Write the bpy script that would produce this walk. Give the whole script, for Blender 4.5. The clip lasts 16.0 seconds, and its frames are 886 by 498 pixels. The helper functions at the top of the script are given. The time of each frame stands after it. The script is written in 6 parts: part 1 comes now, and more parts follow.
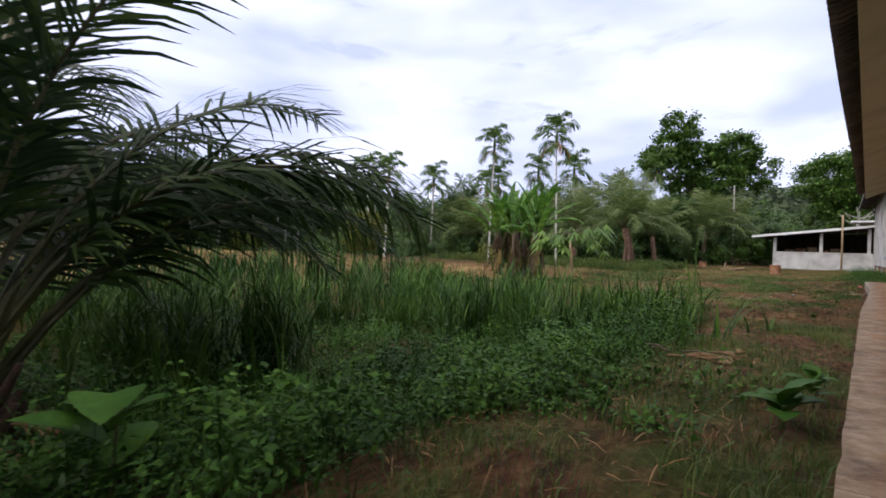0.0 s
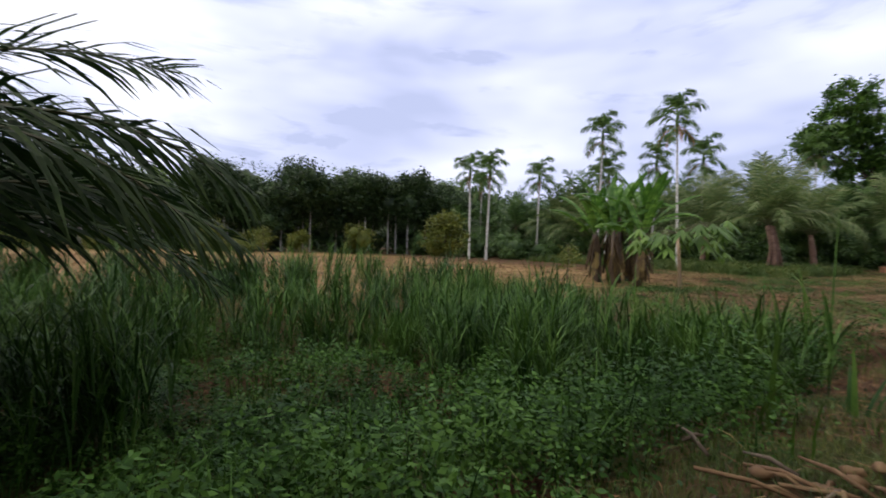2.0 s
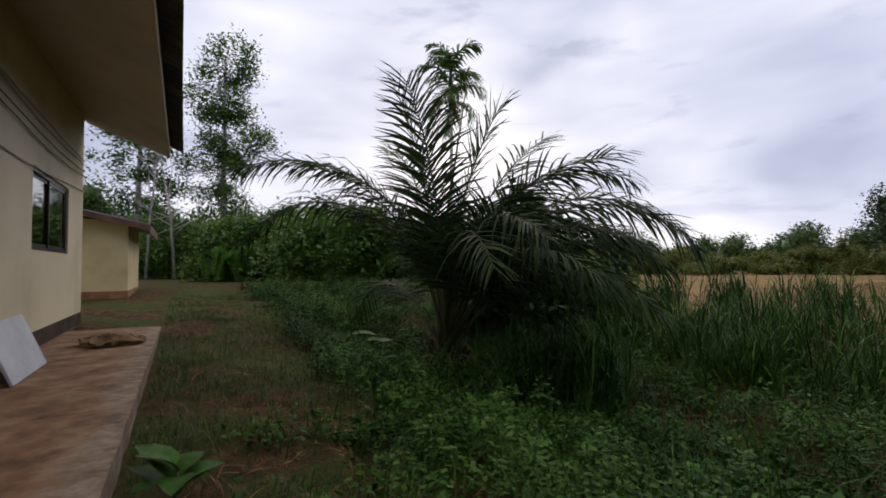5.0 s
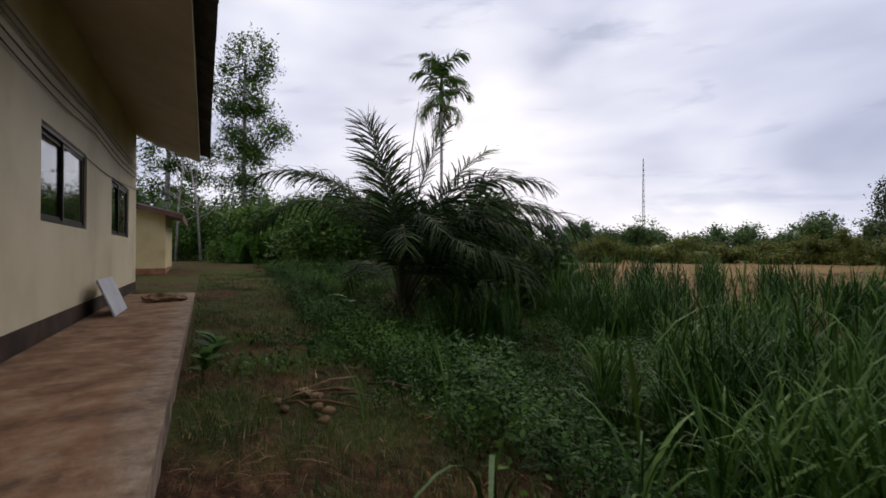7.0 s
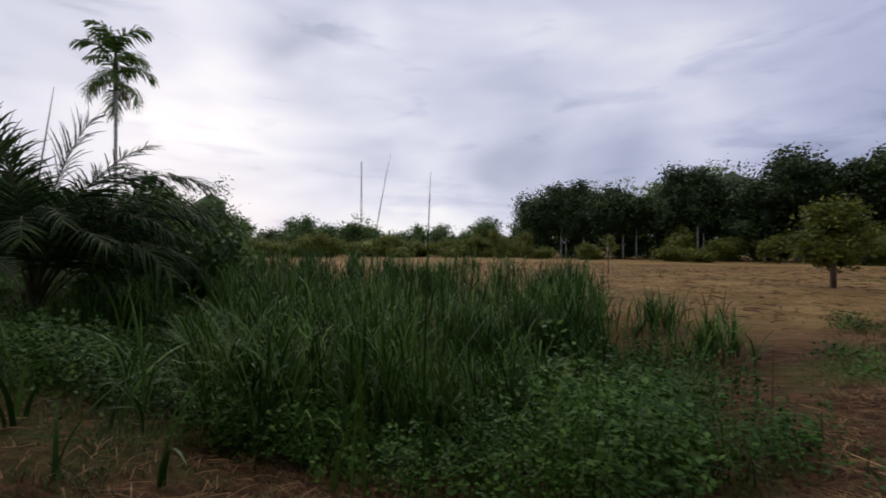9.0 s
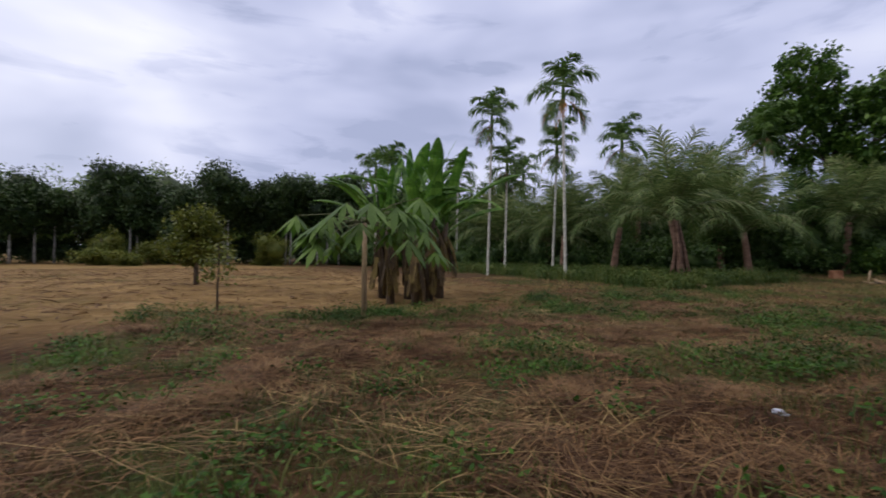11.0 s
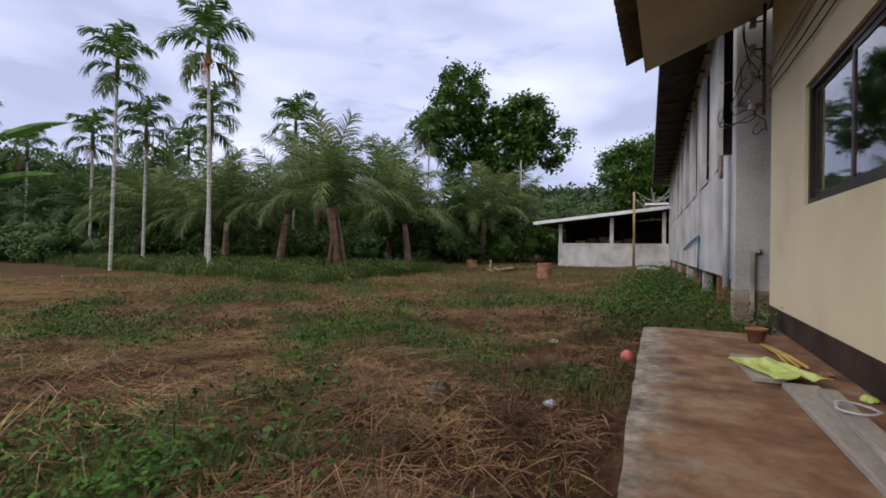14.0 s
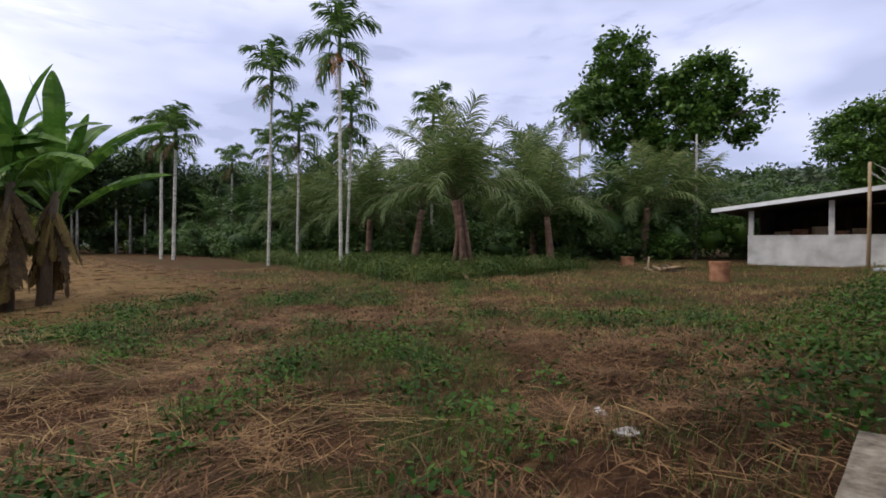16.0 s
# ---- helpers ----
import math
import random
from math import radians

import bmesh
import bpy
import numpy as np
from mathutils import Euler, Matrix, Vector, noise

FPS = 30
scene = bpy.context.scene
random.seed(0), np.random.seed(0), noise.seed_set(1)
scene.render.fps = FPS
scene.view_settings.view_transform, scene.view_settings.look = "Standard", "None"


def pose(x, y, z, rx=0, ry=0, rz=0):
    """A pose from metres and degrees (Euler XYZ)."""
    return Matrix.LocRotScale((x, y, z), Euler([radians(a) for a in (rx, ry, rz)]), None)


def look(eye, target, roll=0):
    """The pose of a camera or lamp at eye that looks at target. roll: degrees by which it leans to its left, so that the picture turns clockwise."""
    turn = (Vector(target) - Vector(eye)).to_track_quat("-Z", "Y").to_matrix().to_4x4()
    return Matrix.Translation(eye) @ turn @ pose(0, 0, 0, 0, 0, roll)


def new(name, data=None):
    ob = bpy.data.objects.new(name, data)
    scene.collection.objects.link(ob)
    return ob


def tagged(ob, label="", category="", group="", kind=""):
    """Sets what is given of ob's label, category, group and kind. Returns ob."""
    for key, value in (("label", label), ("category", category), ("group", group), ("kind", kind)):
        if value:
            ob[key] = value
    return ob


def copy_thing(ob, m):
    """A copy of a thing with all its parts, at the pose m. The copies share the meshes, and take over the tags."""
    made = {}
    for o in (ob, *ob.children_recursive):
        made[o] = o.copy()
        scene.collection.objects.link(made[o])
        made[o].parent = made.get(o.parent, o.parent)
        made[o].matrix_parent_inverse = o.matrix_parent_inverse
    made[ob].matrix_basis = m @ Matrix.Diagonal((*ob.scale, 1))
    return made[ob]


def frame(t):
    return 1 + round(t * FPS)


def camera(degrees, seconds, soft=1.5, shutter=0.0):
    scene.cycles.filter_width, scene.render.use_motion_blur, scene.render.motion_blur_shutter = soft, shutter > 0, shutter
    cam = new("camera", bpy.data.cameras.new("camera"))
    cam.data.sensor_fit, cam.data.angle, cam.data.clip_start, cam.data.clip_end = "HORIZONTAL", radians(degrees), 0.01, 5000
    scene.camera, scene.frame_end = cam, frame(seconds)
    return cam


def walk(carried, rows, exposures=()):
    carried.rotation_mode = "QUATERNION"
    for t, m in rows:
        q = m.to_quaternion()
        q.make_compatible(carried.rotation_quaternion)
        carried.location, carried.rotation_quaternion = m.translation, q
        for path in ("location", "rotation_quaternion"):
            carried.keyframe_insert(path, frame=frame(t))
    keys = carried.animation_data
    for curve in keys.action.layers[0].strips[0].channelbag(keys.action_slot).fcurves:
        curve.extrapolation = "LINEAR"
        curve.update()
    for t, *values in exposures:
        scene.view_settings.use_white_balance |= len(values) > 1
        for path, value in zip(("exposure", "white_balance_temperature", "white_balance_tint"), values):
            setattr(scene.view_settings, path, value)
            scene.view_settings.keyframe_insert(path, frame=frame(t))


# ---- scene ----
cam = camera(87.6, 16.0, soft=1.7, shutter=0.15)
EXPO = [(0, 0.9), (1.0, 0.75), (1.5, 0.72), (3, 0.38), (4, 0.12), (5, 0.02), (7.5, -0.1), (9, -0.2), (10, -0.12), (12.5, 0.5), (16, 0.5)]
PATH = [
    (0, (0.072, 0.8, 0.905), (-1.282, 2.272, 0.895), 1.8),
    (0.5, (0.053, 1.552, 0.909), (-1.212, 3.1, 0.886), 1.9),
    (1, (-0.016, 2.288, 0.921), (-1.26, 3.854, 0.89), 2.0),
    (1.5, (-0.104, 3.01, 0.941), (-1.449, 4.49, 0.915), 1.7),
    (2, (-0.164, 3.734, 0.963), (-1.853, 4.805, 0.95), 1.4),
    (2.5, (-0.179, 4.449, 0.999), (-2.134, 4.866, 1.039), 0.1),
    (3, (-0.19, 5.128, 1.044), (-2.176, 4.897, 1.096), -0.5),
    (3.5, (-0.21, 5.784, 1.089), (-2.022, 4.94, 1.16), -1.0),
    (4, (-0.208, 6.431, 1.11), (-1.734, 5.142, 1.184), -0.4),
    (4.5, (-0.232, 7.08, 1.107), (-1.469, 5.511, 1.194), -0.2),
    (5, (-0.335, 7.728, 1.092), (-1.319, 5.988, 1.167), -0.5),
    (5.2, (-0.347, 8.008, 1.088), (-1.254, 6.227, 1.159), -0.4),
    (7.3, (-0.202, 11.187, 1.002), (-1.127, 9.414, 1.008), 0.3),
    (7.5, (-0.198, 11.476, 1.0), (-1.211, 9.752, 1.005), 0.3),
    (8, (-0.19, 12.158, 0.993), (-1.475, 10.625, 0.997), 0.3),
    (8.5, (-0.156, 12.788, 0.987), (-1.684, 11.498, 0.987), 0.3),
    (9, (-0.099, 13.364, 0.98), (-1.83, 12.362, 0.981), 0.2),
    (9.5, (-0.04, 13.997, 0.944), (-1.946, 13.39, 0.954), 0.5),
    (10, (-0.008, 14.707, 0.917), (-2.007, 14.659, 0.938), 0.9),
    (10.2, (0.014, 14.998, 0.913), (-1.978, 15.175, 0.939), 0.7),
    (12.3, (0.258, 18.193, 0.812), (-0.734, 19.929, 0.839), 0.8),
    (12.5, (0.262, 18.509, 0.807), (-0.672, 20.278, 0.831), 0.7),
    (13, (0.237, 19.324, 0.831), (-0.603, 21.139, 0.851), 0.7),
    (13.5, (0.248, 20.137, 0.871), (-0.569, 21.963, 0.885), 0.7),
    (14, (0.229, 20.923, 0.897), (-0.639, 22.724, 0.9), 0.7),
    (14.5, (0.195, 21.702, 0.907), (-0.79, 23.443, 0.896), 0.6),
    (15, (0.215, 22.49, 0.915), (-0.938, 24.124, 0.901), 0.5),
    (15.5, (0.258, 23.268, 0.902), (-1.051, 24.78, 0.885), 0.3),
    (16, (0.22, 24.023, 0.897), (-1.226, 25.404, 0.875), 0.3),
]
walk(cam, [(t, look(eye, target, roll)) for t, eye, target, roll in PATH], EXPO)

# ---- world and light ----
world = bpy.data.worlds.new("overcast_evening")
scene.world = world
world.use_nodes = True


def sky_nodes():
    nt = world.node_tree
    nt.nodes.clear()
    N, L = nt.nodes.new, nt.links.new
    sky = N("ShaderNodeTexSky")
    sky.sky_type = "NISHITA"
    sky.sun_disc = False
    sky.sun_elevation, sky.sun_rotation = radians(14), radians(-150)
    sky.air_density, sky.dust_density = 1.0, 2.0
    co = N("ShaderNodeTexCoord")
    sep = N("ShaderNodeSeparateXYZ")
    L(co.outputs["Generated"], sep.inputs[0])
    # a deck of cloud seen edge on: shapes lie level, large and small together
    mp = N("ShaderNodeMapping"); mp.inputs["Scale"].default_value = (1.0, 1.0, 2.7)
    mp.inputs["Location"].default_value = (0.4, 1.9, 0.2)
    L(co.outputs["Generated"], mp.inputs["Vector"])
    n1 = N("ShaderNodeTexNoise")
    n1.inputs["Scale"].default_value, n1.inputs["Detail"].default_value = 1.9, 3.5
    n1.inputs["Roughness"].default_value, n1.inputs["Distortion"].default_value = 0.5, 0.25
    L(mp.outputs[0], n1.inputs["Vector"])
    mp2 = N("ShaderNodeMapping"); mp2.inputs["Scale"].default_value = (1.0, 1.0, 4.2)
    mp2.inputs["Rotation"].default_value = (0.06, -0.05, 0.3)
    L(co.outputs["Generated"], mp2.inputs["Vector"])
    n2 = N("ShaderNodeTexNoise")
    n2.inputs["Scale"].default_value, n2.inputs["Detail"].default_value = 4.4, 7.0
    n2.inputs["Roughness"].default_value, n2.inputs["Distortion"].default_value = 0.55, 0.35
    L(mp2.outputs[0], n2.inputs["Vector"])
    wisp = N("ShaderNodeMapRange")
    wisp.inputs["From Min"].default_value, wisp.inputs["From Max"].default_value = 0.56, 0.68
    wisp.inputs["To Min"].default_value, wisp.inputs["To Max"].default_value = 0.0, 0.10
    L(n2.outputs["Fac"], wisp.inputs["Value"])
    fac = N("ShaderNodeMath"); fac.operation = "SUBTRACT"
    L(n1.outputs["Fac"], fac.inputs[0]); L(wisp.outputs[0], fac.inputs[1])
    ramp = N("ShaderNodeValToRGB")
    r = ramp.color_ramp
    r.elements[0].position, r.elements[0].color = 0.36, (0.47, 0.51, 0.68, 1)
    r.elements[1].position, r.elements[1].color = 0.70, (0.99, 0.99, 1.06, 1)
    e = r.elements.new(0.46); e.color = (0.63, 0.66, 0.84, 1)
    e = r.elements.new(0.56); e.color = (0.77, 0.79, 0.95, 1)
    L(fac.outputs[0], ramp.inputs[0])
    # the evening side of the cloud deck is brighter and paler
    dot = N("ShaderNodeVectorMath"); dot.operation = "DOT_PRODUCT"
    dot.inputs[1].default_value = (-0.36, -0.92, 0.12)
    L(co.outputs["Generated"], dot.inputs[0])
    glow = N("ShaderNodeMapRange")
    glow.inputs["From Min"].default_value, glow.inputs["From Max"].default_value = 0.2, 1.0
    glow.inputs["To Min"].default_value, glow.inputs["To Max"].default_value = 0.0, 1.0
    L(dot.outputs["Value"], glow.inputs["Value"])
    warm = N("ShaderNodeMix"); warm.data_type = "RGBA"
    warm.inputs[6].default_value, warm.inputs[7].default_value = (0.97, 0.99, 1.08, 1), (1.42, 1.40, 1.33, 1)
    L(glow.outputs[0], warm.inputs[0])
    mul = N("ShaderNodeVectorMath"); mul.operation = "MULTIPLY"
    L(ramp.outputs[0], mul.inputs[0]); L(warm.outputs[2], mul.inputs[1])
    # brighter and whiter towards the zenith, added above the view to light the ground
    zen = N("ShaderNodeMapRange")
    zen.inputs["From Min"].default_value, zen.inputs["From Max"].default_value = 0.5, 0.95
    L(sep.outputs["Z"], zen.inputs["Value"])
    zm = N("ShaderNodeMix"); zm.data_type = "RGBA"
    zm.inputs[7].default_value = (1.4, 1.3, 1.12, 1)
    L(zen.outputs[0], zm.inputs[0]); L(mul.outputs[0], zm.inputs[6])
    b1 = N("ShaderNodeBackground"); b1.inputs["Strength"].default_value = 0.06
    L(sky.outputs[0], b1.inputs["Color"])
    b2 = N("ShaderNodeBackground"); b2.inputs["Strength"].default_value = SKY
    L(zm.outputs[2], b2.inputs["Color"])
    mix = N("ShaderNodeMixShader"); mix.inputs[0].default_value = 0.93
    L(b1.outputs[0], mix.inputs[1]); L(b2.outputs[0], mix.inputs[2])
    out = N("ShaderNodeOutputWorld")
    L(mix.outputs[0], out.inputs["Surface"])


SKY = 0.85
sky_nodes()
sun = new("sun", bpy.data.lights.new("sun", "SUN"))
sun.data.energy, sun.data.angle, sun.data.color = 0.75, radians(30), (1.0, 0.92, 0.78)
sun.matrix_world = look((-30, -38, 30), (0, 0, 0))

# ---- materials ----


def material(name, colors, rough=0.7, scale=6.0, detail=5.0, bump=0.15, fine=60.0, island=0.0, obj=0.0, metal=0.0,
             through_light=0.0, stretch=(1, 1, 1), spec=0.4, bump_dist=0.02):
    """A surface whose colour wanders between the given colours at two scales, with fine relief."""
    m = bpy.data.materials.new(name)
    m.use_nodes = True
    nt = m.node_tree
    N, L = nt.nodes.new, nt.links.new
    b = nt.nodes["Principled BSDF"]
    b.inputs["Roughness"].default_value, b.inputs["Metallic"].default_value = rough, metal
    b.inputs["Specular IOR Level"].default_value = spec
    co = N("ShaderNodeTexCoord")
    mp = N("ShaderNodeMapping"); mp.inputs["Scale"].default_value = stretch
    L(co.outputs["Object"], mp.inputs["Vector"])
    n1 = N("ShaderNodeTexNoise"); n1.inputs["Scale"].default_value, n1.inputs["Detail"].default_value = scale, detail
    n2 = N("ShaderNodeTexNoise"); n2.inputs["Scale"].default_value, n2.inputs["Detail"].default_value = fine, 3.0
    L(mp.outputs[0], n1.inputs["Vector"]); L(mp.outputs[0], n2.inputs["Vector"])
    mixf = N("ShaderNodeMath"); mixf.operation = "MULTIPLY_ADD"
    L(n2.outputs["Fac"], mixf.inputs[0]); mixf.inputs[1].default_value = 0.35
    L(n1.outputs["Fac"], mixf.inputs[2])
    off = N("ShaderNodeMath"); off.operation = "ADD"; off.inputs[1].default_value = -0.175
    L(mixf.outputs[0], off.inputs[0])
    fac = off.outputs[0]
    for amount, kind in ((island, "island"), (obj, "obj")):
        if amount:
            src = N("ShaderNodeNewGeometry").outputs["Random Per Island"] if kind == "island" else N("ShaderNodeObjectInfo").outputs["Random"]
            k = N("ShaderNodeMath"); k.operation = "MULTIPLY_ADD"; k.inputs[1].default_value = amount
            L(src, k.inputs[0]); L(fac, k.inputs[2])
            k2 = N("ShaderNodeMath"); k2.operation = "ADD"; k2.inputs[1].default_value = -amount / 2
            L(k.outputs[0], k2.inputs[0])
            fac = k2.outputs[0]
    ramp = N("ShaderNodeValToRGB")
    n = len(colors)
    r = ramp.color_ramp
    lo, hi = 0.32, 0.68
    r.elements[0].position, r.elements[0].color = lo, (*colors[0], 1)
    r.elements[1].position, r.elements[1].color = hi, (*colors[-1], 1)
    for i in range(1, n - 1):
        e = r.elements.new(lo + (hi - lo) * i / (n - 1)); e.color = (*colors[i], 1)
    L(fac, ramp.inputs[0])
    L(ramp.outputs[0], b.inputs["Base Color"])
    if bump:
        bp = N("ShaderNodeBump"); bp.inputs["Strength"].default_value, bp.inputs["Distance"].default_value = bump, bump_dist
        L(mixf.outputs[0], bp.inputs["Height"]); L(bp.outputs[0], b.inputs["Normal"])
    if through_light:
        tr = N("ShaderNodeBsdfTranslucent")
        L(ramp.outputs[0], tr.inputs["Color"])
        ms = N("ShaderNodeMixShader"); ms.inputs[0].default_value = through_light
        L(b.outputs[0], ms.inputs[1]); L(tr.outputs[0], ms.inputs[2])
        L(ms.outputs[0], nt.nodes["Material Output"].inputs["Surface"])
    return m


def leafy(name, dark, mid, light, t=0.3, rough=0.5, spec=0.35, fine=20):
    return material(name, [dark, mid, light], rough=rough, scale=0.7, detail=2, bump=0, fine=fine, island=0.4, through_light=t, spec=spec)


M = {}
M["plaster"] = material("cream_plaster", [(0.50, 0.43, 0.29), (0.60, 0.52, 0.36), (0.64, 0.56, 0.40)], 0.85, 0.8, 6, 0.12, 90)
M["plinth"] = material("brown_plinth", [(0.022, 0.014, 0.011), (0.04, 0.025, 0.019), (0.065, 0.042, 0.032)], 0.8, 2, 5, 0.2, 60, spec=0.2)
M["soffit"] = material("cream_soffit", [(0.42, 0.36, 0.25), (0.5, 0.43, 0.31), (0.54, 0.47, 0.34)], 0.8, 1.1, 4, 0.05, 40)
M["roofing"] = material("weathered_roof_sheet", [(0.045, 0.035, 0.03), (0.08, 0.06, 0.05), (0.13, 0.10, 0.08)], 0.8, 3, 6, 0.3, 50)
M["frame"] = material("dark_window_frame", [(0.018, 0.014, 0.012), (0.03, 0.024, 0.02), (0.045, 0.036, 0.03)], 0.4, 6, 3, 0.05, 80)
M["interior"] = material("dim_room", [(0.10, 0.09, 0.075), (0.14, 0.125, 0.10)], 0.9, 1, 3, 0, 20)
M["concrete"] = None
M["grey_wall"] = material("grey_cement_render", [(0.30, 0.30, 0.31), (0.46, 0.46, 0.48), (0.58, 0.57, 0.58)], 0.85, 0.9, 8, 0.2, 50)
M["white_wall"] = material("dirty_white_wall", [(0.38, 0.38, 0.38), (0.55, 0.55, 0.56), (0.66, 0.66, 0.67)], 0.8, 1.2, 8, 0.15, 40)
M["roof_white"] = material("white_roof_edge", [(0.66, 0.68, 0.72), (0.8, 0.81, 0.84)], 0.5, 2, 4, 0.05, 30)
M["dark_wood"] = material("old_dark_timber", [(0.03, 0.022, 0.018), (0.06, 0.045, 0.035), (0.10, 0.07, 0.05)], 0.85, 3, 5, 0.3, 60, stretch=(1, 1, 0.2))
M["pale_wood"] = material("pale_weathered_wood", [(0.24, 0.16, 0.09), (0.36, 0.26, 0.16), (0.45, 0.34, 0.23)], 0.8, 5, 5, 0.3, 70, stretch=(1, 0.15, 0.15))
M["grey_board"] = material("grey_weathered_board", [(0.2, 0.18, 0.165), (0.31, 0.28, 0.255), (0.42, 0.39, 0.36)], 0.8, 3, 6, 0.25, 60, stretch=(1, 0.2, 1))
# white toned down to grey-blue, carrying the shade on the leaning board's face
M["shaded_white"] = material("shaded_white_laminate", [(0.36, 0.38, 0.43), (0.45, 0.47, 0.53), (0.52, 0.54, 0.6)], 0.5, 2, 4, 0.05, 30)
M["terracotta"] = material("terracotta", [(0.20, 0.085, 0.045), (0.30, 0.14, 0.08), (0.38, 0.20, 0.12)], 0.85, 4, 5, 0.25, 60)
M["red_plastic"] = material("red_plastic", [(0.30, 0.03, 0.03), (0.40, 0.05, 0.045)], 0.4, 3, 2, 0, 30)
M["hut_wall"] = material("yellow_painted_wall", [(0.52, 0.43, 0.23), (0.64, 0.54, 0.30), (0.68, 0.58, 0.34)], 0.85, 1, 5, 0.1, 50)
M["rust"] = material("rust_brown_fascia", [(0.07, 0.035, 0.026), (0.11, 0.055, 0.04), (0.15, 0.08, 0.06)], 0.7, 3, 5, 0.2, 50)
M["tin"] = material("grey_tin_roof", [(0.16, 0.15, 0.15), (0.25, 0.24, 0.24), (0.33, 0.31, 0.31)], 0.55, 2, 6, 0.1, 40, metal=0.4)
M["cable"] = material("black_cable", [(0.015, 0.015, 0.016), (0.03, 0.03, 0.03)], 0.6, 8, 2, 0, 60)
M["grey_cable"] = material("grey_cable", [(0.20, 0.18, 0.15), (0.27, 0.24, 0.2)], 0.6, 8, 2, 0, 60)
M["iron"] = material("rusty_iron", [(0.05, 0.035, 0.03), (0.10, 0.06, 0.045), (0.16, 0.10, 0.08)], 0.7, 20, 4, 0.2, 80)
M["porcelain"] = material("grey_insulator", [(0.22, 0.2, 0.19), (0.3, 0.28, 0.27)], 0.35, 10, 2, 0, 60)
M["blue_pipe"] = material("blue_pipe", [(0.04, 0.15, 0.30), (0.06, 0.22, 0.4)], 0.45, 4, 2, 0, 30)
M["grey_pipe"] = material("pale_pipe", [(0.42, 0.44, 0.50), (0.52, 0.54, 0.62)], 0.5, 4, 2, 0, 30)
M["bag"] = material("tan_paper", [(0.34, 0.24, 0.17), (0.46, 0.34, 0.25), (0.55, 0.43, 0.34)], 0.7, 8, 4, 0.3, 60)
M["plastic_white"] = material("pale_plastic_film", [(0.5, 0.5, 0.54), (0.66, 0.66, 0.7), (0.74, 0.72, 0.76)], 0.35, 10, 4, 0.2, 60)
M["plastic_pink"] = material("pink_plastic_film", [(0.6, 0.36, 0.46), (0.7, 0.5, 0.6), (0.75, 0.6, 0.7)], 0.4, 10, 3, 0.2, 60)
M["plastic_blue"] = material("pale_blue_film", [(0.42, 0.48, 0.68), (0.58, 0.63, 0.78)], 0.4, 10, 3, 0.2, 60)
M["plastic_lime"] = material("lime_plastic", [(0.38, 0.50, 0.10), (0.5, 0.6, 0.16), (0.58, 0.66, 0.26)], 0.45, 6, 3, 0.1, 40)
M["ball"] = material("coral_rubber", [(0.5, 0.12, 0.12), (0.6, 0.17, 0.16)], 0.5, 5, 3, 0.05, 40)
M["bamboo"] = material("yellow_bamboo", [(0.30, 0.2, 0.04), (0.45, 0.31, 0.07), (0.55, 0.4, 0.12)], 0.5, 4, 3, 0.05, 40)
M["stained"] = material("damp_stained_render", [(0.17, 0.12, 0.09), (0.28, 0.22, 0.18), (0.38, 0.33, 0.3)], 0.85, 2.2, 7, 0.2, 50)
M["stone"] = material("grey_stone", [(0.09, 0.075, 0.07), (0.14, 0.12, 0.11), (0.2, 0.17, 0.16)], 0.85, 6, 6, 0.4, 60)
M["bark"] = material("brown_bark", [(0.05, 0.038, 0.03), (0.10, 0.075, 0.055), (0.16, 0.12, 0.09)], 0.9, 3, 6, 0.6, 30, stretch=(1, 1, 0.3))
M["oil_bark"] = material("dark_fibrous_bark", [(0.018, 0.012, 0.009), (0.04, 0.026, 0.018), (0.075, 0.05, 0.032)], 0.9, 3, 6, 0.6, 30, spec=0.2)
M["pale_bark"] = material("pale_trunk", [(0.20, 0.19, 0.17), (0.34, 0.32, 0.29), (0.44, 0.42, 0.39)], 0.85, 3, 5, 0.3, 25)
M["palm_bark"] = material("coconut_bark", [(0.10, 0.06, 0.045), (0.18, 0.105, 0.075), (0.25, 0.16, 0.12)], 0.9, 2.5, 6, 0.6, 14, stretch=(1, 1, 2.5))
M["areca_bark"] = material("ringed_areca_trunk", [(0.24, 0.23, 0.2), (0.45, 0.44, 0.40), (0.58, 0.57, 0.53)], 0.85, 1.5, 4, 0.3, 7, stretch=(0.6, 0.6, 4))
M["petiole"] = material("petiole_green", [(0.05, 0.06, 0.02), (0.09, 0.10, 0.04), (0.15, 0.14, 0.07)], 0.6, 3, 3, 0.1, 30)
# petiole colour darkened for the ribs of the backlit oil palm fronds
M["oil_rib"] = material("backlit_palm_rib", [(0.022, 0.026, 0.011), (0.04, 0.045, 0.018), (0.075, 0.07, 0.032)], 0.6, 3, 3, 0.1, 30)
M["dry_leaf"] = material("dry_brown_leaf", [(0.10, 0.055, 0.03), (0.19, 0.11, 0.06), (0.30, 0.20, 0.11)], 0.85, 2, 4, 0.1, 20, island=0.35, through_light=0.15)
M["skirt"] = material("withered_banana_leaf", [(0.045, 0.028, 0.014), (0.095, 0.062, 0.026), (0.19, 0.14, 0.045)], 0.85, 2, 4, 0.1, 20, obj=0.5, through_light=0.15)
M["orange_leaf"] = material("orange_dying_leaf", [(0.34, 0.14, 0.04), (0.48, 0.22, 0.07), (0.55, 0.30, 0.12)], 0.8, 2, 4, 0.1, 20, island=0.3, through_light=0.2)
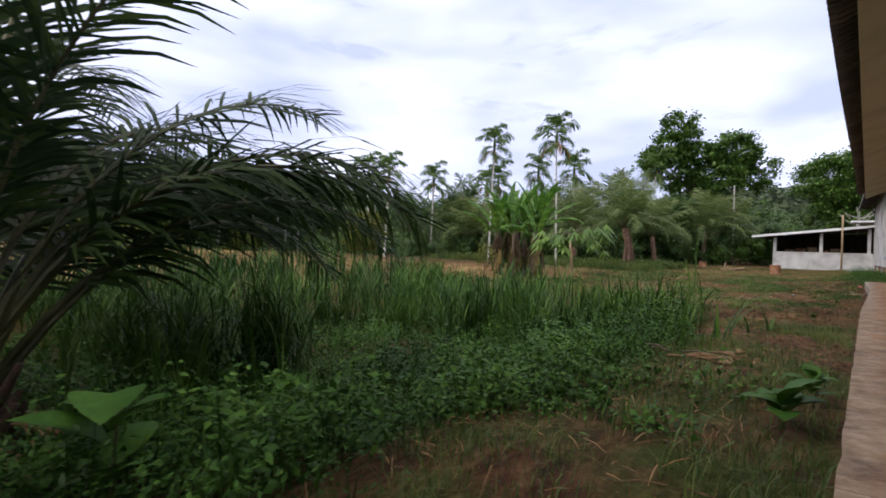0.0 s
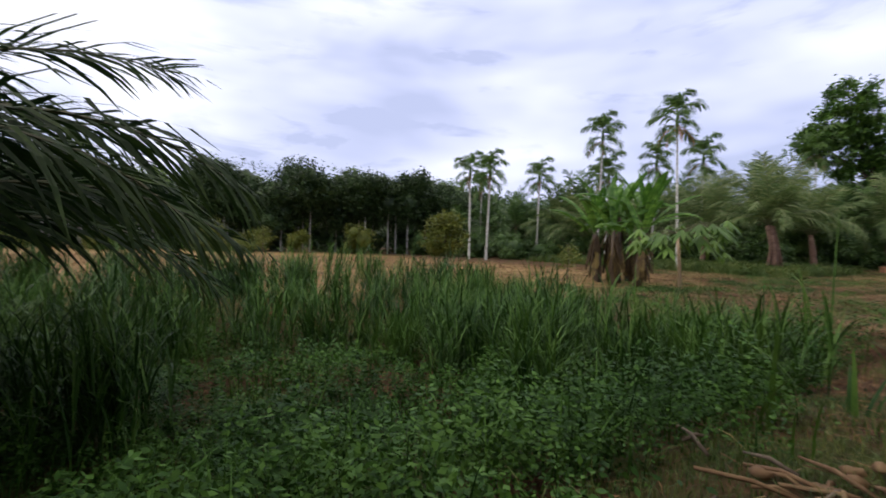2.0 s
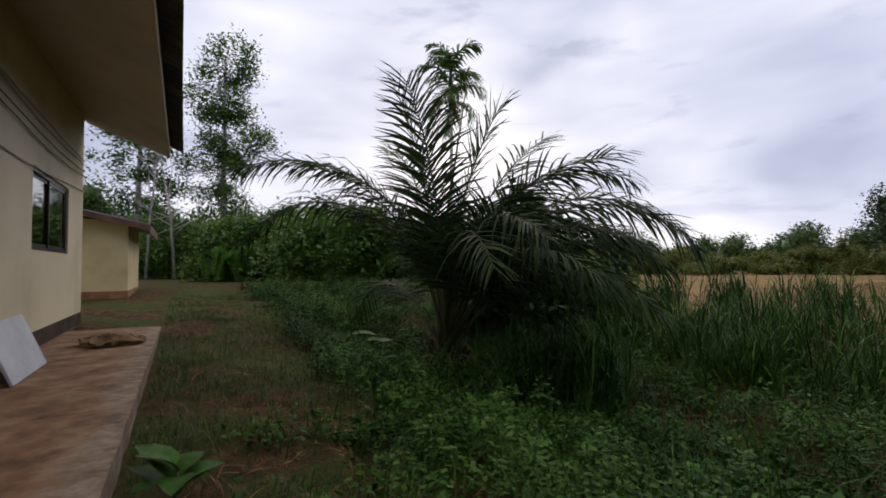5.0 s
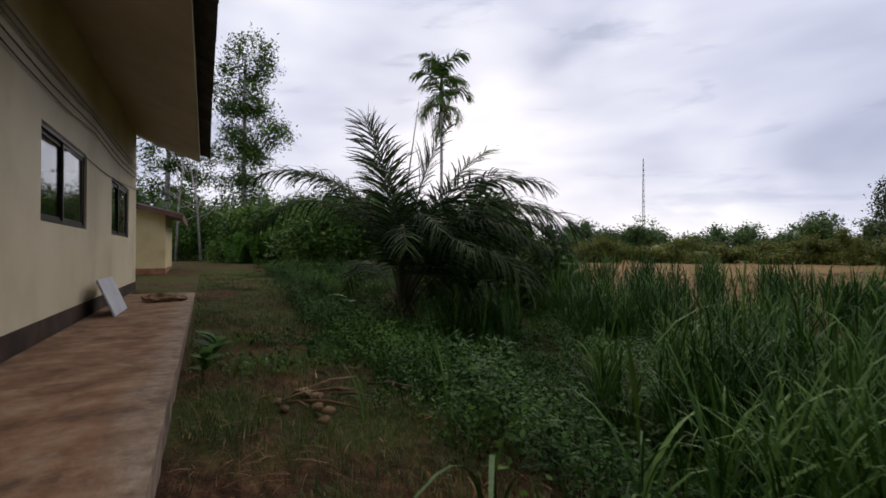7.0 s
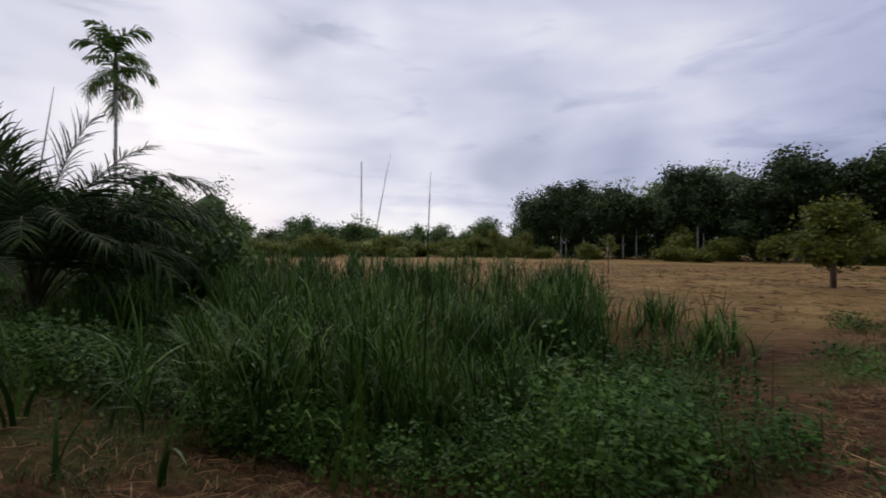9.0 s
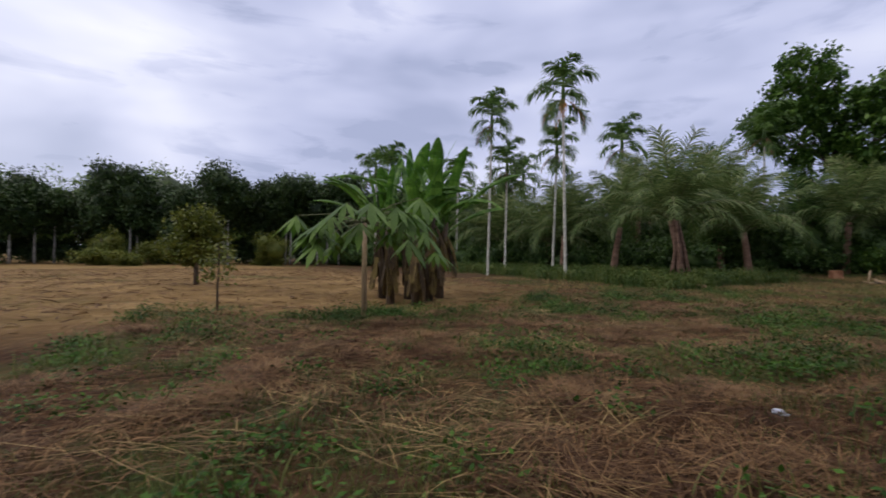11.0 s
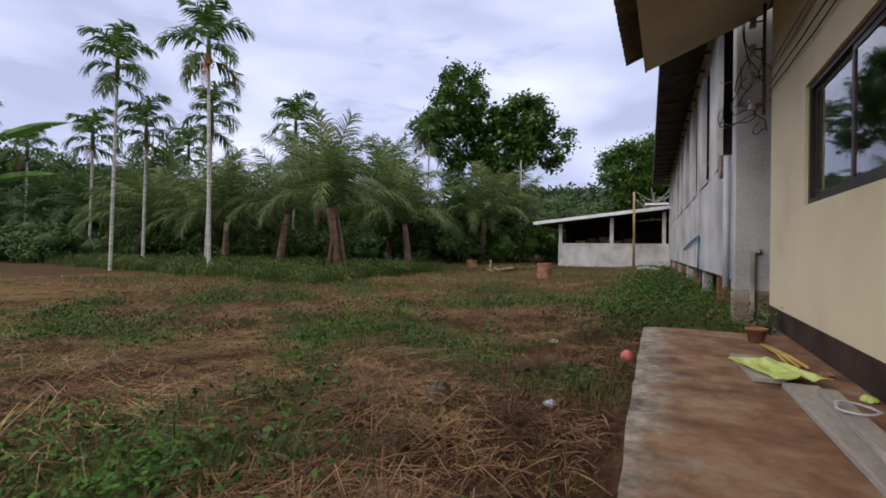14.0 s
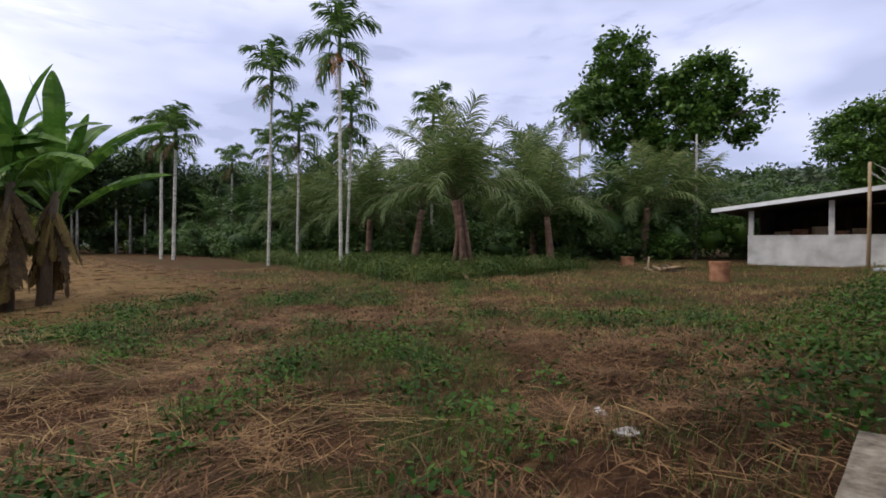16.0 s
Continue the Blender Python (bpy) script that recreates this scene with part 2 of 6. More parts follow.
# oil palm green darkened in its base colour so the fronds read as backlit
M["oil_palm"] = leafy("backlit_palm_leaflet", (0.010, 0.025, 0.009), (0.021, 0.045, 0.013), (0.048, 0.08, 0.022), 0.22, 0.6, 0.16)
M["coconut"] = leafy("coconut_leaflet", (0.07, 0.125, 0.035), (0.14, 0.20, 0.065), (0.27, 0.31, 0.13), 0.34)
M["areca"] = leafy("areca_leaflet", (0.04, 0.09, 0.018), (0.075, 0.145, 0.028), (0.13, 0.22, 0.05), 0.3)
M["banana"] = leafy("banana_leaf", (0.045, 0.12, 0.018), (0.08, 0.19, 0.028), (0.145, 0.28, 0.05), 0.36, 0.45)
M["tree"] = leafy("tree_leaf", (0.035, 0.085, 0.015), (0.065, 0.14, 0.022), (0.13, 0.23, 0.04), 0.3)
M["forest"] = leafy("forest_leaf", (0.033, 0.072, 0.02), (0.058, 0.116, 0.03), (0.105, 0.18, 0.045), 0.25)
# forest green brightened: sunlight on the hillside treetops is put into the leaf colour
M["forest_sunlit"] = leafy("sunlit_forest_leaf", (0.06, 0.11, 0.02), (0.10, 0.17, 0.03), (0.16, 0.24, 0.045), 0.3)
M["yellow_bush"] = leafy("yellow_green_leaf", (0.08, 0.105, 0.015), (0.115, 0.14, 0.022), (0.18, 0.195, 0.035), 0.3)
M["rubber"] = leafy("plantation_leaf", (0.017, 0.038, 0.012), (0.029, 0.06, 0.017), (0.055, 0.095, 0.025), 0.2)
M["pale_straw"] = material("pale_cut_stalk", [(0.14, 0.09, 0.04), (0.25, 0.165, 0.07), (0.38, 0.27, 0.12)], 0.8, 2, 3, 0, 20, island=0.5)
M["weed"] = leafy("weed_leaf", (0.015, 0.05, 0.007), (0.033, 0.092, 0.012), (0.073, 0.163, 0.024), 0.1, 0.6, 0.18)
M["tallgrass"] = leafy("tall_grass_blade", (0.018, 0.052, 0.01), (0.04, 0.1, 0.016), (0.09, 0.175, 0.033), 0.1, 0.55, 0.17)
M["turf"] = leafy("short_grass_blade", (0.035, 0.075, 0.013), (0.068, 0.12, 0.022), (0.14, 0.165, 0.042), 0.3)
M["straw"] = material("dry_straw", [(0.06, 0.027, 0.013), (0.14, 0.073, 0.035), (0.27, 0.16, 0.08)], 0.9, 2, 3, 0, 20, island=0.5)
M["hill"] = leafy("hill_forest_leaf", (0.035, 0.06, 0.035), (0.055, 0.085, 0.045), (0.085, 0.12, 0.06), 0.2)


def glass_material():
    m = bpy.data.materials.new("window_glass")
    m.use_nodes = True
    b = m.node_tree.nodes["Principled BSDF"]
    b.inputs["Base Color"].default_value = (0.75, 0.8, 0.8, 1)
    b.inputs["Roughness"].default_value, b.inputs["IOR"].default_value = 0.02, 1.5
    b.inputs["Transmission Weight"].default_value = 1.0
    return m


M["glass"] = glass_material()


def ground_material():
    """Red-brown soil with mown dry grass, green growth in patches, and a straw-coloured mown field beyond the ditch."""
    m = bpy.data.materials.new("mown_ground")
    m.use_nodes = True
    nt = m.node_tree
    N, L = nt.nodes.new, nt.links.new
    b = nt.nodes["Principled BSDF"]
    b.inputs["Roughness"].default_value = 0.95
    b.inputs["Specular IOR Level"].default_value = 0.15
    co = N("ShaderNodeTexCoord")

    def noise_fac(scale, detail=6.0, rough=0.6, stretch=None):
        n = N("ShaderNodeTexNoise")
        n.inputs["Scale"].default_value, n.inputs["Detail"].default_value, n.inputs["Roughness"].default_value = scale, detail, rough
        if stretch:
            mp = N("ShaderNodeMapping"); mp.inputs["Scale"].default_value = stretch
            mp.inputs["Rotation"].default_value = (0, 0, 0.5)
            L(co.outputs["Object"], mp.inputs["Vector"]); L(mp.outputs[0], n.inputs["Vector"])
        else:
            L(co.outputs["Object"], n.inputs["Vector"])
        return n.outputs["Fac"]

    def ramp(fac, stops):
        rr = N("ShaderNodeValToRGB")
        rr.color_ramp.elements[0].position, rr.color_ramp.elements[0].color = stops[0][0], (*stops[0][1], 1)
        rr.color_ramp.elements[1].position, rr.color_ramp.elements[1].color = stops[-1][0], (*stops[-1][1], 1)
        for p, c in stops[1:-1]:
            e = rr.color_ramp.elements.new(p); e.color = (*c, 1)
        L(fac, rr.inputs[0])
        return rr.outputs[0]

    def mix(f, a, c):
        x = N("ShaderNodeMix"); x.data_type = "RGBA"
        L(f, x.inputs[0]); L(a, x.inputs[6]); L(c, x.inputs[7])
        return x.outputs[2]

    soil = ramp(noise_fac(9, 8, 0.7, (1, 0.35, 1)), [(0.3, (0.02, 0.010, 0.006)), (0.45, (0.055, 0.027, 0.015)), (0.58, (0.115, 0.06, 0.032)), (0.72, (0.21, 0.125, 0.066))])
    green = ramp(noise_fac(14, 6, 0.7), [(0.3, (0.02, 0.034, 0.008)), (0.5, (0.045, 0.072, 0.016)), (0.7, (0.10, 0.125, 0.03))])
    sy = N("ShaderNodeSeparateXYZ"); L(co.outputs["Object"], sy.inputs[0])
    moss = N("ShaderNodeMapRange")
    for name, val in (("From Min", 11.0), ("From Max", 5.0), ("To Min", 0.0), ("To Max", 0.09)):
        moss.inputs[name].default_value = val
    L(sy.outputs["Y"], moss.inputs["Value"])
    more = N("ShaderNodeMath"); more.operation = "ADD"
    L(noise_fac(0.55, 7, 0.65), more.inputs[0]); L(moss.outputs[0], more.inputs[1])
    gmask = ramp(more.outputs[0], [(0.50, (0, 0, 0)), (0.64, (0.8, 0.8, 0.8))])
    near = mix(gmask, soil, green)
    field = ramp(noise_fac(1.4, 9, 0.7, (1, 0.4, 1)), [(0.3, (0.11, 0.066, 0.028)), (0.5, (0.23, 0.145, 0.062)), (0.7, (0.37, 0.25, 0.115))])
    fgreen = ramp(noise_fac(0.16, 6, 0.6), [(0.54, (0, 0, 0)), (0.66, (0.6, 0.6, 0.6))])
    field = mix(fgreen, field, green)
    sep = N("ShaderNodeSeparateXYZ"); L(co.outputs["Object"], sep.inputs[0])
    wob = N("ShaderNodeMath"); wob.operation = "MULTIPLY_ADD"; wob.inputs[1].default_value = 5.0
    L(noise_fac(0.3, 4), wob.inputs[0]); L(sep.outputs["X"], wob.inputs[2])
    fm = N("ShaderNodeMapRange")
    fm.inputs["From Min"].default_value, fm.inputs["From Max"].default_value = -6.5, -10.5
    L(wob.outputs[0], fm.inputs["Value"])
    fn = N("ShaderNodeMapRange")   # the field gives way to the palm grove further on
    fn.inputs["From Min"].default_value, fn.inputs["From Max"].default_value = 31.0, 25.0
    L(sep.outputs["Y"], fn.inputs["Value"])
    ff = N("ShaderNodeMath"); ff.operation = "MULTIPLY"
    L(fm.outputs[0], ff.inputs[0]); L(fn.outputs[0], ff.inputs[1])
    L(mix(ff.outputs[0], near, field), b.inputs["Base Color"])
    bp = N("ShaderNodeBump"); bp.inputs["Strength"].default_value, bp.inputs["Distance"].default_value = 0.9, 0.05
    L(noise_fac(22, 6, 0.7), bp.inputs["Height"]); L(bp.outputs[0], b.inputs["Normal"])
    return m


M["ground"] = ground_material()


def concrete_material():
    """Old concrete: red soil trodden into the middle, bare grey along the worn outer edge, dark blotches."""
    m = bpy.data.materials.new("stained_concrete")
    m.use_nodes = True
    nt = m.node_tree
    N, L = nt.nodes.new, nt.links.new
    b = nt.nodes["Principled BSDF"]
    b.inputs["Roughness"].default_value = 0.85
    b.inputs["Specular IOR Level"].default_value = 0.3
    co = N("ShaderNodeTexCoord")

    def nz(scale, detail, rough):
        n = N("ShaderNodeTexNoise")
        n.inputs["Scale"].default_value, n.inputs["Detail"].default_value, n.inputs["Roughness"].default_value = scale, detail, rough
        L(co.outputs["Object"], n.inputs["Vector"])
        return n.outputs["Fac"]

    def ramp(fac, stops):
        rr = N("ShaderNodeValToRGB")
        rr.color_ramp.elements[0].position, rr.color_ramp.elements[0].color = stops[0][0], (*stops[0][1], 1)
        rr.color_ramp.elements[1].position, rr.color_ramp.elements[1].color = stops[-1][0], (*stops[-1][1], 1)
        for p, c in stops[1:-1]:
            e = rr.color_ramp.elements.new(p); e.color = (*c, 1)
        L(fac, rr.inputs[0])
        return rr.outputs[0]

    def mix(f, a, c):
        x = N("ShaderNodeMix"); x.data_type = "RGBA"
        L(f, x.inputs[0]); L(a, x.inputs[6]); L(c, x.inputs[7])
        return x.outputs[2]

    soil = ramp(nz(2.6, 9, 0.66), [(0.34, (0.12, 0.06, 0.035)), (0.5, (0.225, 0.122, 0.07)), (0.66, (0.33, 0.23, 0.155))])
    grey = ramp(nz(7, 9, 0.7), [(0.34, (0.085, 0.074, 0.064)), (0.5, (0.25, 0.215, 0.18)), (0.66, (0.42, 0.38, 0.33))])
    sep = N("ShaderNodeSeparateXYZ"); L(co.outputs["Object"], sep.inputs[0])
    w = N("ShaderNodeMath"); w.operation = "MULTIPLY_ADD"; w.inputs[1].default_value = 0.9
    L(nz(2.4, 7, 0.65), w.inputs[0]); L(sep.outputs["X"], w.inputs[2])
    e = N("ShaderNodeMapRange"); e.inputs["From Min"].default_value, e.inputs["From Max"].default_value = 0.06, -0.16
    L(w.outputs[0], e.inputs["Value"])
    ey = N("ShaderNodeMapRange")      # the far half is worn to bare grey, the near half barely
    for name, val in (("From Min", -1.0), ("From Max", 6.0), ("To Min", 0.5), ("To Max", 1.0)):
        ey.inputs[name].default_value = val
    L(sep.outputs["Y"], ey.inputs["Value"])
    em = N("ShaderNodeMath"); em.operation = "MULTIPLY"
    L(e.outputs[0], em.inputs[0]); L(ey.outputs[0], em.inputs[1])
    base = mix(em.outputs[0], soil, grey)
    blot = ramp(nz(1.7, 9, 0.72), [(0.53, (0, 0, 0)), (0.66, (0.7, 0.7, 0.7))])
    dark = N("ShaderNodeRGB"); dark.outputs[0].default_value = (0.05, 0.034, 0.026, 1)
    L(mix(blot, base, dark.outputs[0]), b.inputs["Base Color"])
    bp = N("ShaderNodeBump"); bp.inputs["Strength"].default_value, bp.inputs["Distance"].default_value = 0.5, 0.012
    L(nz(38, 7, 0.7), bp.inputs["Height"]); L(bp.outputs[0], b.inputs["Normal"])
    return m


M["concrete"] = concrete_material()

# ---- mesh helpers ----


def mesh_object(name, verts, faces, mat, parent=None, label="", smooth=False):
    me = bpy.data.meshes.new(name)
    me.from_pydata([tuple(v) for v in verts] if not isinstance(verts, np.ndarray) else verts.tolist(), [],
                   faces.tolist() if isinstance(faces, np.ndarray) else faces)
    if mat is not None:
        me.materials.append(mat)
    if smooth:
        me.polygons.foreach_set("use_smooth", [True] * len(me.polygons))
    me.update()
    ob = new(name, me)
    if parent is not None:
        ob.parent = parent
    if label:
        ob["label"] = label
    return ob


def part(name, bm, mat, parent=None, label="", smooth=False):
    me = bpy.data.meshes.new(name)
    bm.normal_update()
    bm.to_mesh(me)
    bm.free()
    me.materials.append(mat)
    if smooth:
        me.polygons.foreach_set("use_smooth", [True] * len(me.polygons))
    ob = new(name, me)
    if parent is not None:
        ob.parent = parent
    if label:
        ob["label"] = label
    return ob


def thing(name, label, category, at=(0, 0, 0), group="", kind="", rz=0.0):
    ob = new(name)
    ob.empty_display_size = 0.1
    ob.matrix_basis = pose(*at, 0, 0, rz)
    return tagged(ob, label, category, group, kind)


def box(bm, x0, x1, y0, y1, z0, z1, bevel=0.0):
    r = bmesh.ops.create_cube(bm, size=1.0, matrix=Matrix.Translation(((x0 + x1) / 2, (y0 + y1) / 2, (z0 + z1) / 2)) @ Matrix.Diagonal((x1 - x0, y1 - y0, z1 - z0, 1)))
    if bevel:
        es = list({e for v in r["verts"] for e in v.link_edges})
        bmesh.ops.bevel(bm, geom=es, offset=bevel, segments=1, affect="EDGES", profile=0.5)
    return bm


def boxes(*dims, bevel=0.0):
    bm = bmesh.new()
    for d in dims:
        box(bm, *d, bevel=bevel)
    return bm


def ring_frame(x0, x1, y0, y1, z0, z1, w):
    """A rectangular frame in one piece, standing in the y-z plane."""
    bm = bmesh.new()
    o = [(y0, z0), (y1, z0), (y1, z1), (y0, z1)]
    i = [(y0 + w, z0 + w), (y1 - w, z0 + w), (y1 - w, z1 - w), (y0 + w, z1 - w)]
    A, B = [[bm.verts.new((x, y, z)) for y, z in o] for x in (x0, x1)], [[bm.verts.new((x, y, z)) for y, z in i] for x in (x0, x1)]
    for k in range(4):
        n = (k + 1) % 4
        bm.faces.new((A[0][k], B[0][k], B[0][n], A[0][n]))
        bm.faces.new((A[1][k], A[1][n], B[1][n], B[1][k]))
        bm.faces.new((A[0][k], A[0][n], A[1][n], A[1][k]))
        bm.faces.new((B[0][k], B[1][k], B[1][n], B[0][n]))
    bmesh.ops.recalc_face_normals(bm, faces=bm.faces)
    return bm


def tube_data(points, radii, sides=6):
    """Vertices and faces of a tapered tube along points."""
    vs, fs = [], []
    pts = [Vector(p) for p in points]
    for i, p in enumerate(pts):
        d = (pts[min(i + 1, len(pts) - 1)] - pts[max(i - 1, 0)])
        d = d.normalized() if d.length > 1e-6 else Vector((0, 0, 1))
        a = d.cross(Vector((0, 0, 1)) if abs(d.z) < 0.9 else Vector((1, 0, 0))).normalized()
        c = d.cross(a)
        for k in range(sides):
            t = 2 * math.pi * k / sides
            vs.append(p + radii[i] * (math.cos(t) * a + math.sin(t) * c))
    for i in range(len(pts) - 1):
        for k in range(sides):
            a, b2 = i * sides + k, i * sides + (k + 1) % sides
            fs.append((a, b2, b2 + sides, a + sides))
    fs.append(tuple(range(sides))[::-1])
    fs.append(tuple(range((len(pts) - 1) * sides, len(pts) * sides)))
    return vs, fs


def tube(name, points, radii, mat, parent=None, label="", sides=6):
    v, f = tube_data(points, radii, sides)
    return mesh_object(name, v, f, mat, parent, label, True)


def join_data(*pairs):
    vs, fs = [], []
    for v, f in pairs:
        o = len(vs)
        vs.extend(v)
        fs.extend(tuple(i + o for i in q) for q in f)
    return vs, fs


rng = np.random.default_rng(7)


def leaf_quads(centers, size, flat=0.5, aspect=0.5, r=None):
    """Diamond leaves at the centres, turned at random; flat 1 lays them level."""
    r = r or rng
    n = len(centers)
    size = np.broadcast_to(np.asarray(size, float), (n,))
    s = size * r.uniform(0.7, 1.3, n)
    a = r.normal(size=(n, 3)); a[:, 2] *= (1 - flat)
    a /= np.linalg.norm(a, axis=1, keepdims=True) + 1e-9
    nrm = r.normal(size=(n, 3)); nrm[:, 2] = np.abs(nrm[:, 2]) + flat * 2.5
    b = np.cross(nrm, a); b /= np.linalg.norm(b, axis=1, keepdims=True) + 1e-9
    a, b = a * (s / 2)[:, None], b * (s * aspect / 2)[:, None]
    v = np.stack([centers - a, centers - 0.15 * a + b, centers + a, centers - 0.15 * a - b], 1).reshape(-1, 3)
    return v, np.arange(4 * n).reshape(n, 4)


def blades(base, height, width, lean, r=None, segs=3, curl=1.0):
    """Grass blades: tapering strips that bend over."""
    r = r or rng
    n = len(base)
    ang = r.uniform(0, 2 * math.pi, n)
    out = np.stack([np.cos(ang), np.sin(ang), np.zeros(n)], 1)
    side = np.stack([-np.sin(ang), np.cos(ang), np.zeros(n)], 1)
    h = height * r.uniform(0.65, 1.25, n)
    le = lean * r.uniform(0.2, 1.6, n)
    w = width * r.uniform(0.7, 1.3, n)
    rows = []
    for i in range(segs + 1):
        s = i / segs
        fold = np.clip(le * s ** 2 * curl, 0, 1.4)
        p = base + out * (h * le * (0.25 * s + 0.75 * s ** 2))[:, None]
        p[:, 2] += h * (s - 0.42 * fold * s)
        ww = w * (1 - s) ** 0.6 * 0.5 if i < segs else w * 0.04
        rows.append(np.stack([p - side * ww[:, None], p + side * ww[:, None]], 1))
    v = np.stack(rows, 1)
    v = v.reshape(n, -1, 3)
    k = 2 * (segs + 1)
    f = np.array([[2 * i, 2 * i + 1, 2 * i + 3, 2 * i + 2] for i in range(segs)])
    f = (np.arange(n)[:, None, None] * k + f[None]).reshape(-1, 4)
    return v.reshape(-1, 3), f


def lump(center, radii, r, n=10, rough=0.25):
    """A closed uneven lump, to stand inside a crown of leaves."""
    vs, fs = [], []
    ph = r.uniform(0, 10, 3)
    for i in range(n // 2 + 1):
        th = math.pi * i / (n // 2)
        for k in range(n):
            a = 2 * math.pi * k / n
            d = Vector((math.sin(th) * math.cos(a), math.sin(th) * math.sin(a), math.cos(th)))
            q = 1 + rough * noise.noise(d * 1.7 + Vector(ph))
            vs.append((center[0] + d.x * radii[0] * q, center[1] + d.y * radii[1] * q, center[2] + d.z * radii[2] * q))
    for i in range(n // 2):
        for k in range(n):
            fs.append((i * n + k, i * n + (k + 1) % n, (i + 1) * n + (k + 1) % n, (i + 1) * n + k))
    return vs, fs


def smooth01(a, b, x):
    t = np.clip((np.asarray(x, float) - a) / (b - a), 0, 1)
    return t * t * (3 - 2 * t)


def field_noise(x, y, scale, seed=0.0):
    """Cheap smooth noise in -1..1 for arrays."""
    x, y = np.asarray(x, float) / scale, np.asarray(y, float) / scale
    return (np.sin(x * 1.7 + 1.3 * np.sin(y * 1.1 + seed) + seed) + np.sin(y * 1.9 + 1.7 * np.sin(x * 0.9 - seed) + 2.1 * seed)
            + 0.6 * np.sin((x + y) * 3.3 + seed * 3) + 0.5 * np.sin((x - 0.7 * y) * 5.1 + seed)) / 3.1


# ---- terrain ----


def ground_z(x, y):
    x, y = np.asarray(x, float), np.asarray(y, float)
    z = np.interp(y, [-40, -14, -4, 0, 6, 12, 18, 30, 45, 56, 90], [0.5, 0.35, 0.0, -0.2, -0.28, -0.42, -0.5, -0.48, -0.38, -0.02, 0.1])
    far = smooth01(-10, -22, x)
    z = z * (1 - far) + far * np.interp(y, [-60, 0, 20, 35, 60], [-0.4, -0.35, -0.35, -0.4, -0.1])
    dip = smooth01(-1.2, -3.8, x) * (1 - smooth01(-8.5, -12, x)) * smooth01(-5, -1, y) * (1 - smooth01(11.5, 15.5, y))
    z = z - 0.62 * dip
    z = z - 0.3 * np.exp(-((x + 14) / 4.5) ** 2 - ((y - 22.5) / 3.5) ** 2)
    # higher bank along the walkway's far half and by the grey building
    z = z + 0.20 * smooth01(-3.2, -0.8, x) * smooth01(14.5, 20, y) * (1 - smooth01(50, 56, y))
    z = z + 0.14 * smooth01(-1.6, -0.4, x) * smooth01(27.2, 29, y) * (1 - smooth01(46, 52, y))
    rough = 1 - smooth01(20, 60, np.abs(x) + np.abs(y - 14))
    z = z + rough * (0.05 * field_noise(x, y, 0.9, 1.0) + 0.07 * field_noise(x, y, 2.6, 2.0) + 0.03 * field_noise(x, y, 0.4, 4.0)) * (1 - smooth01(-0.9, -0.1, x))
    return z


def build_ground():
    def axis(lo, hi, step, lim):
        a = list(np.arange(lo, hi + 1e-6, step))
        s, left, right = step, [], []
        p, q = lo, hi
        while p > -lim or q < lim:
            s *= 1.22
            p, q = p - s, q + s
            left.append(max(p, -lim)); right.append(min(q, lim))
        return np.array(sorted(set(left + a + right)))
    xs, ys = axis(-16, 3, 0.22, 2500), axis(-10, 40, 0.22, 2500)
    X, Y = np.meshgrid(xs, ys, indexing="ij")
    v = np.stack([X, Y, ground_z(X, Y)], -1).reshape(-1, 3)
    ny = len(ys)
    i, j = np.meshgrid(np.arange(len(xs) - 1), np.arange(ny - 1), indexing="ij")
    a = (i * ny + j).ravel()
    f = np.stack([a, a + ny, a + ny + 1, a + 1], 1)
    ob = mesh_object("ground", v, f, M["ground"], smooth=True)
    tagged(ob, "uneven red-brown earth with mown dry grass and green patches", "ground", kind="structure")


build_ground()

# ---- long cream house ----
WX, EX = 1.44, -0.055          # wall face, eave edge
HY0, HY1 = -4.08, 28.11        # house ends
RY0, RY1 = -4.46, 28.55        # roof ends
WINS = [(-2.73 + 4.46 * i, -0.45 + 4.46 * i) for i in range(6)] + [(24.22, 26.5)]
WZ0, WZ1 = 1.37, 2.53


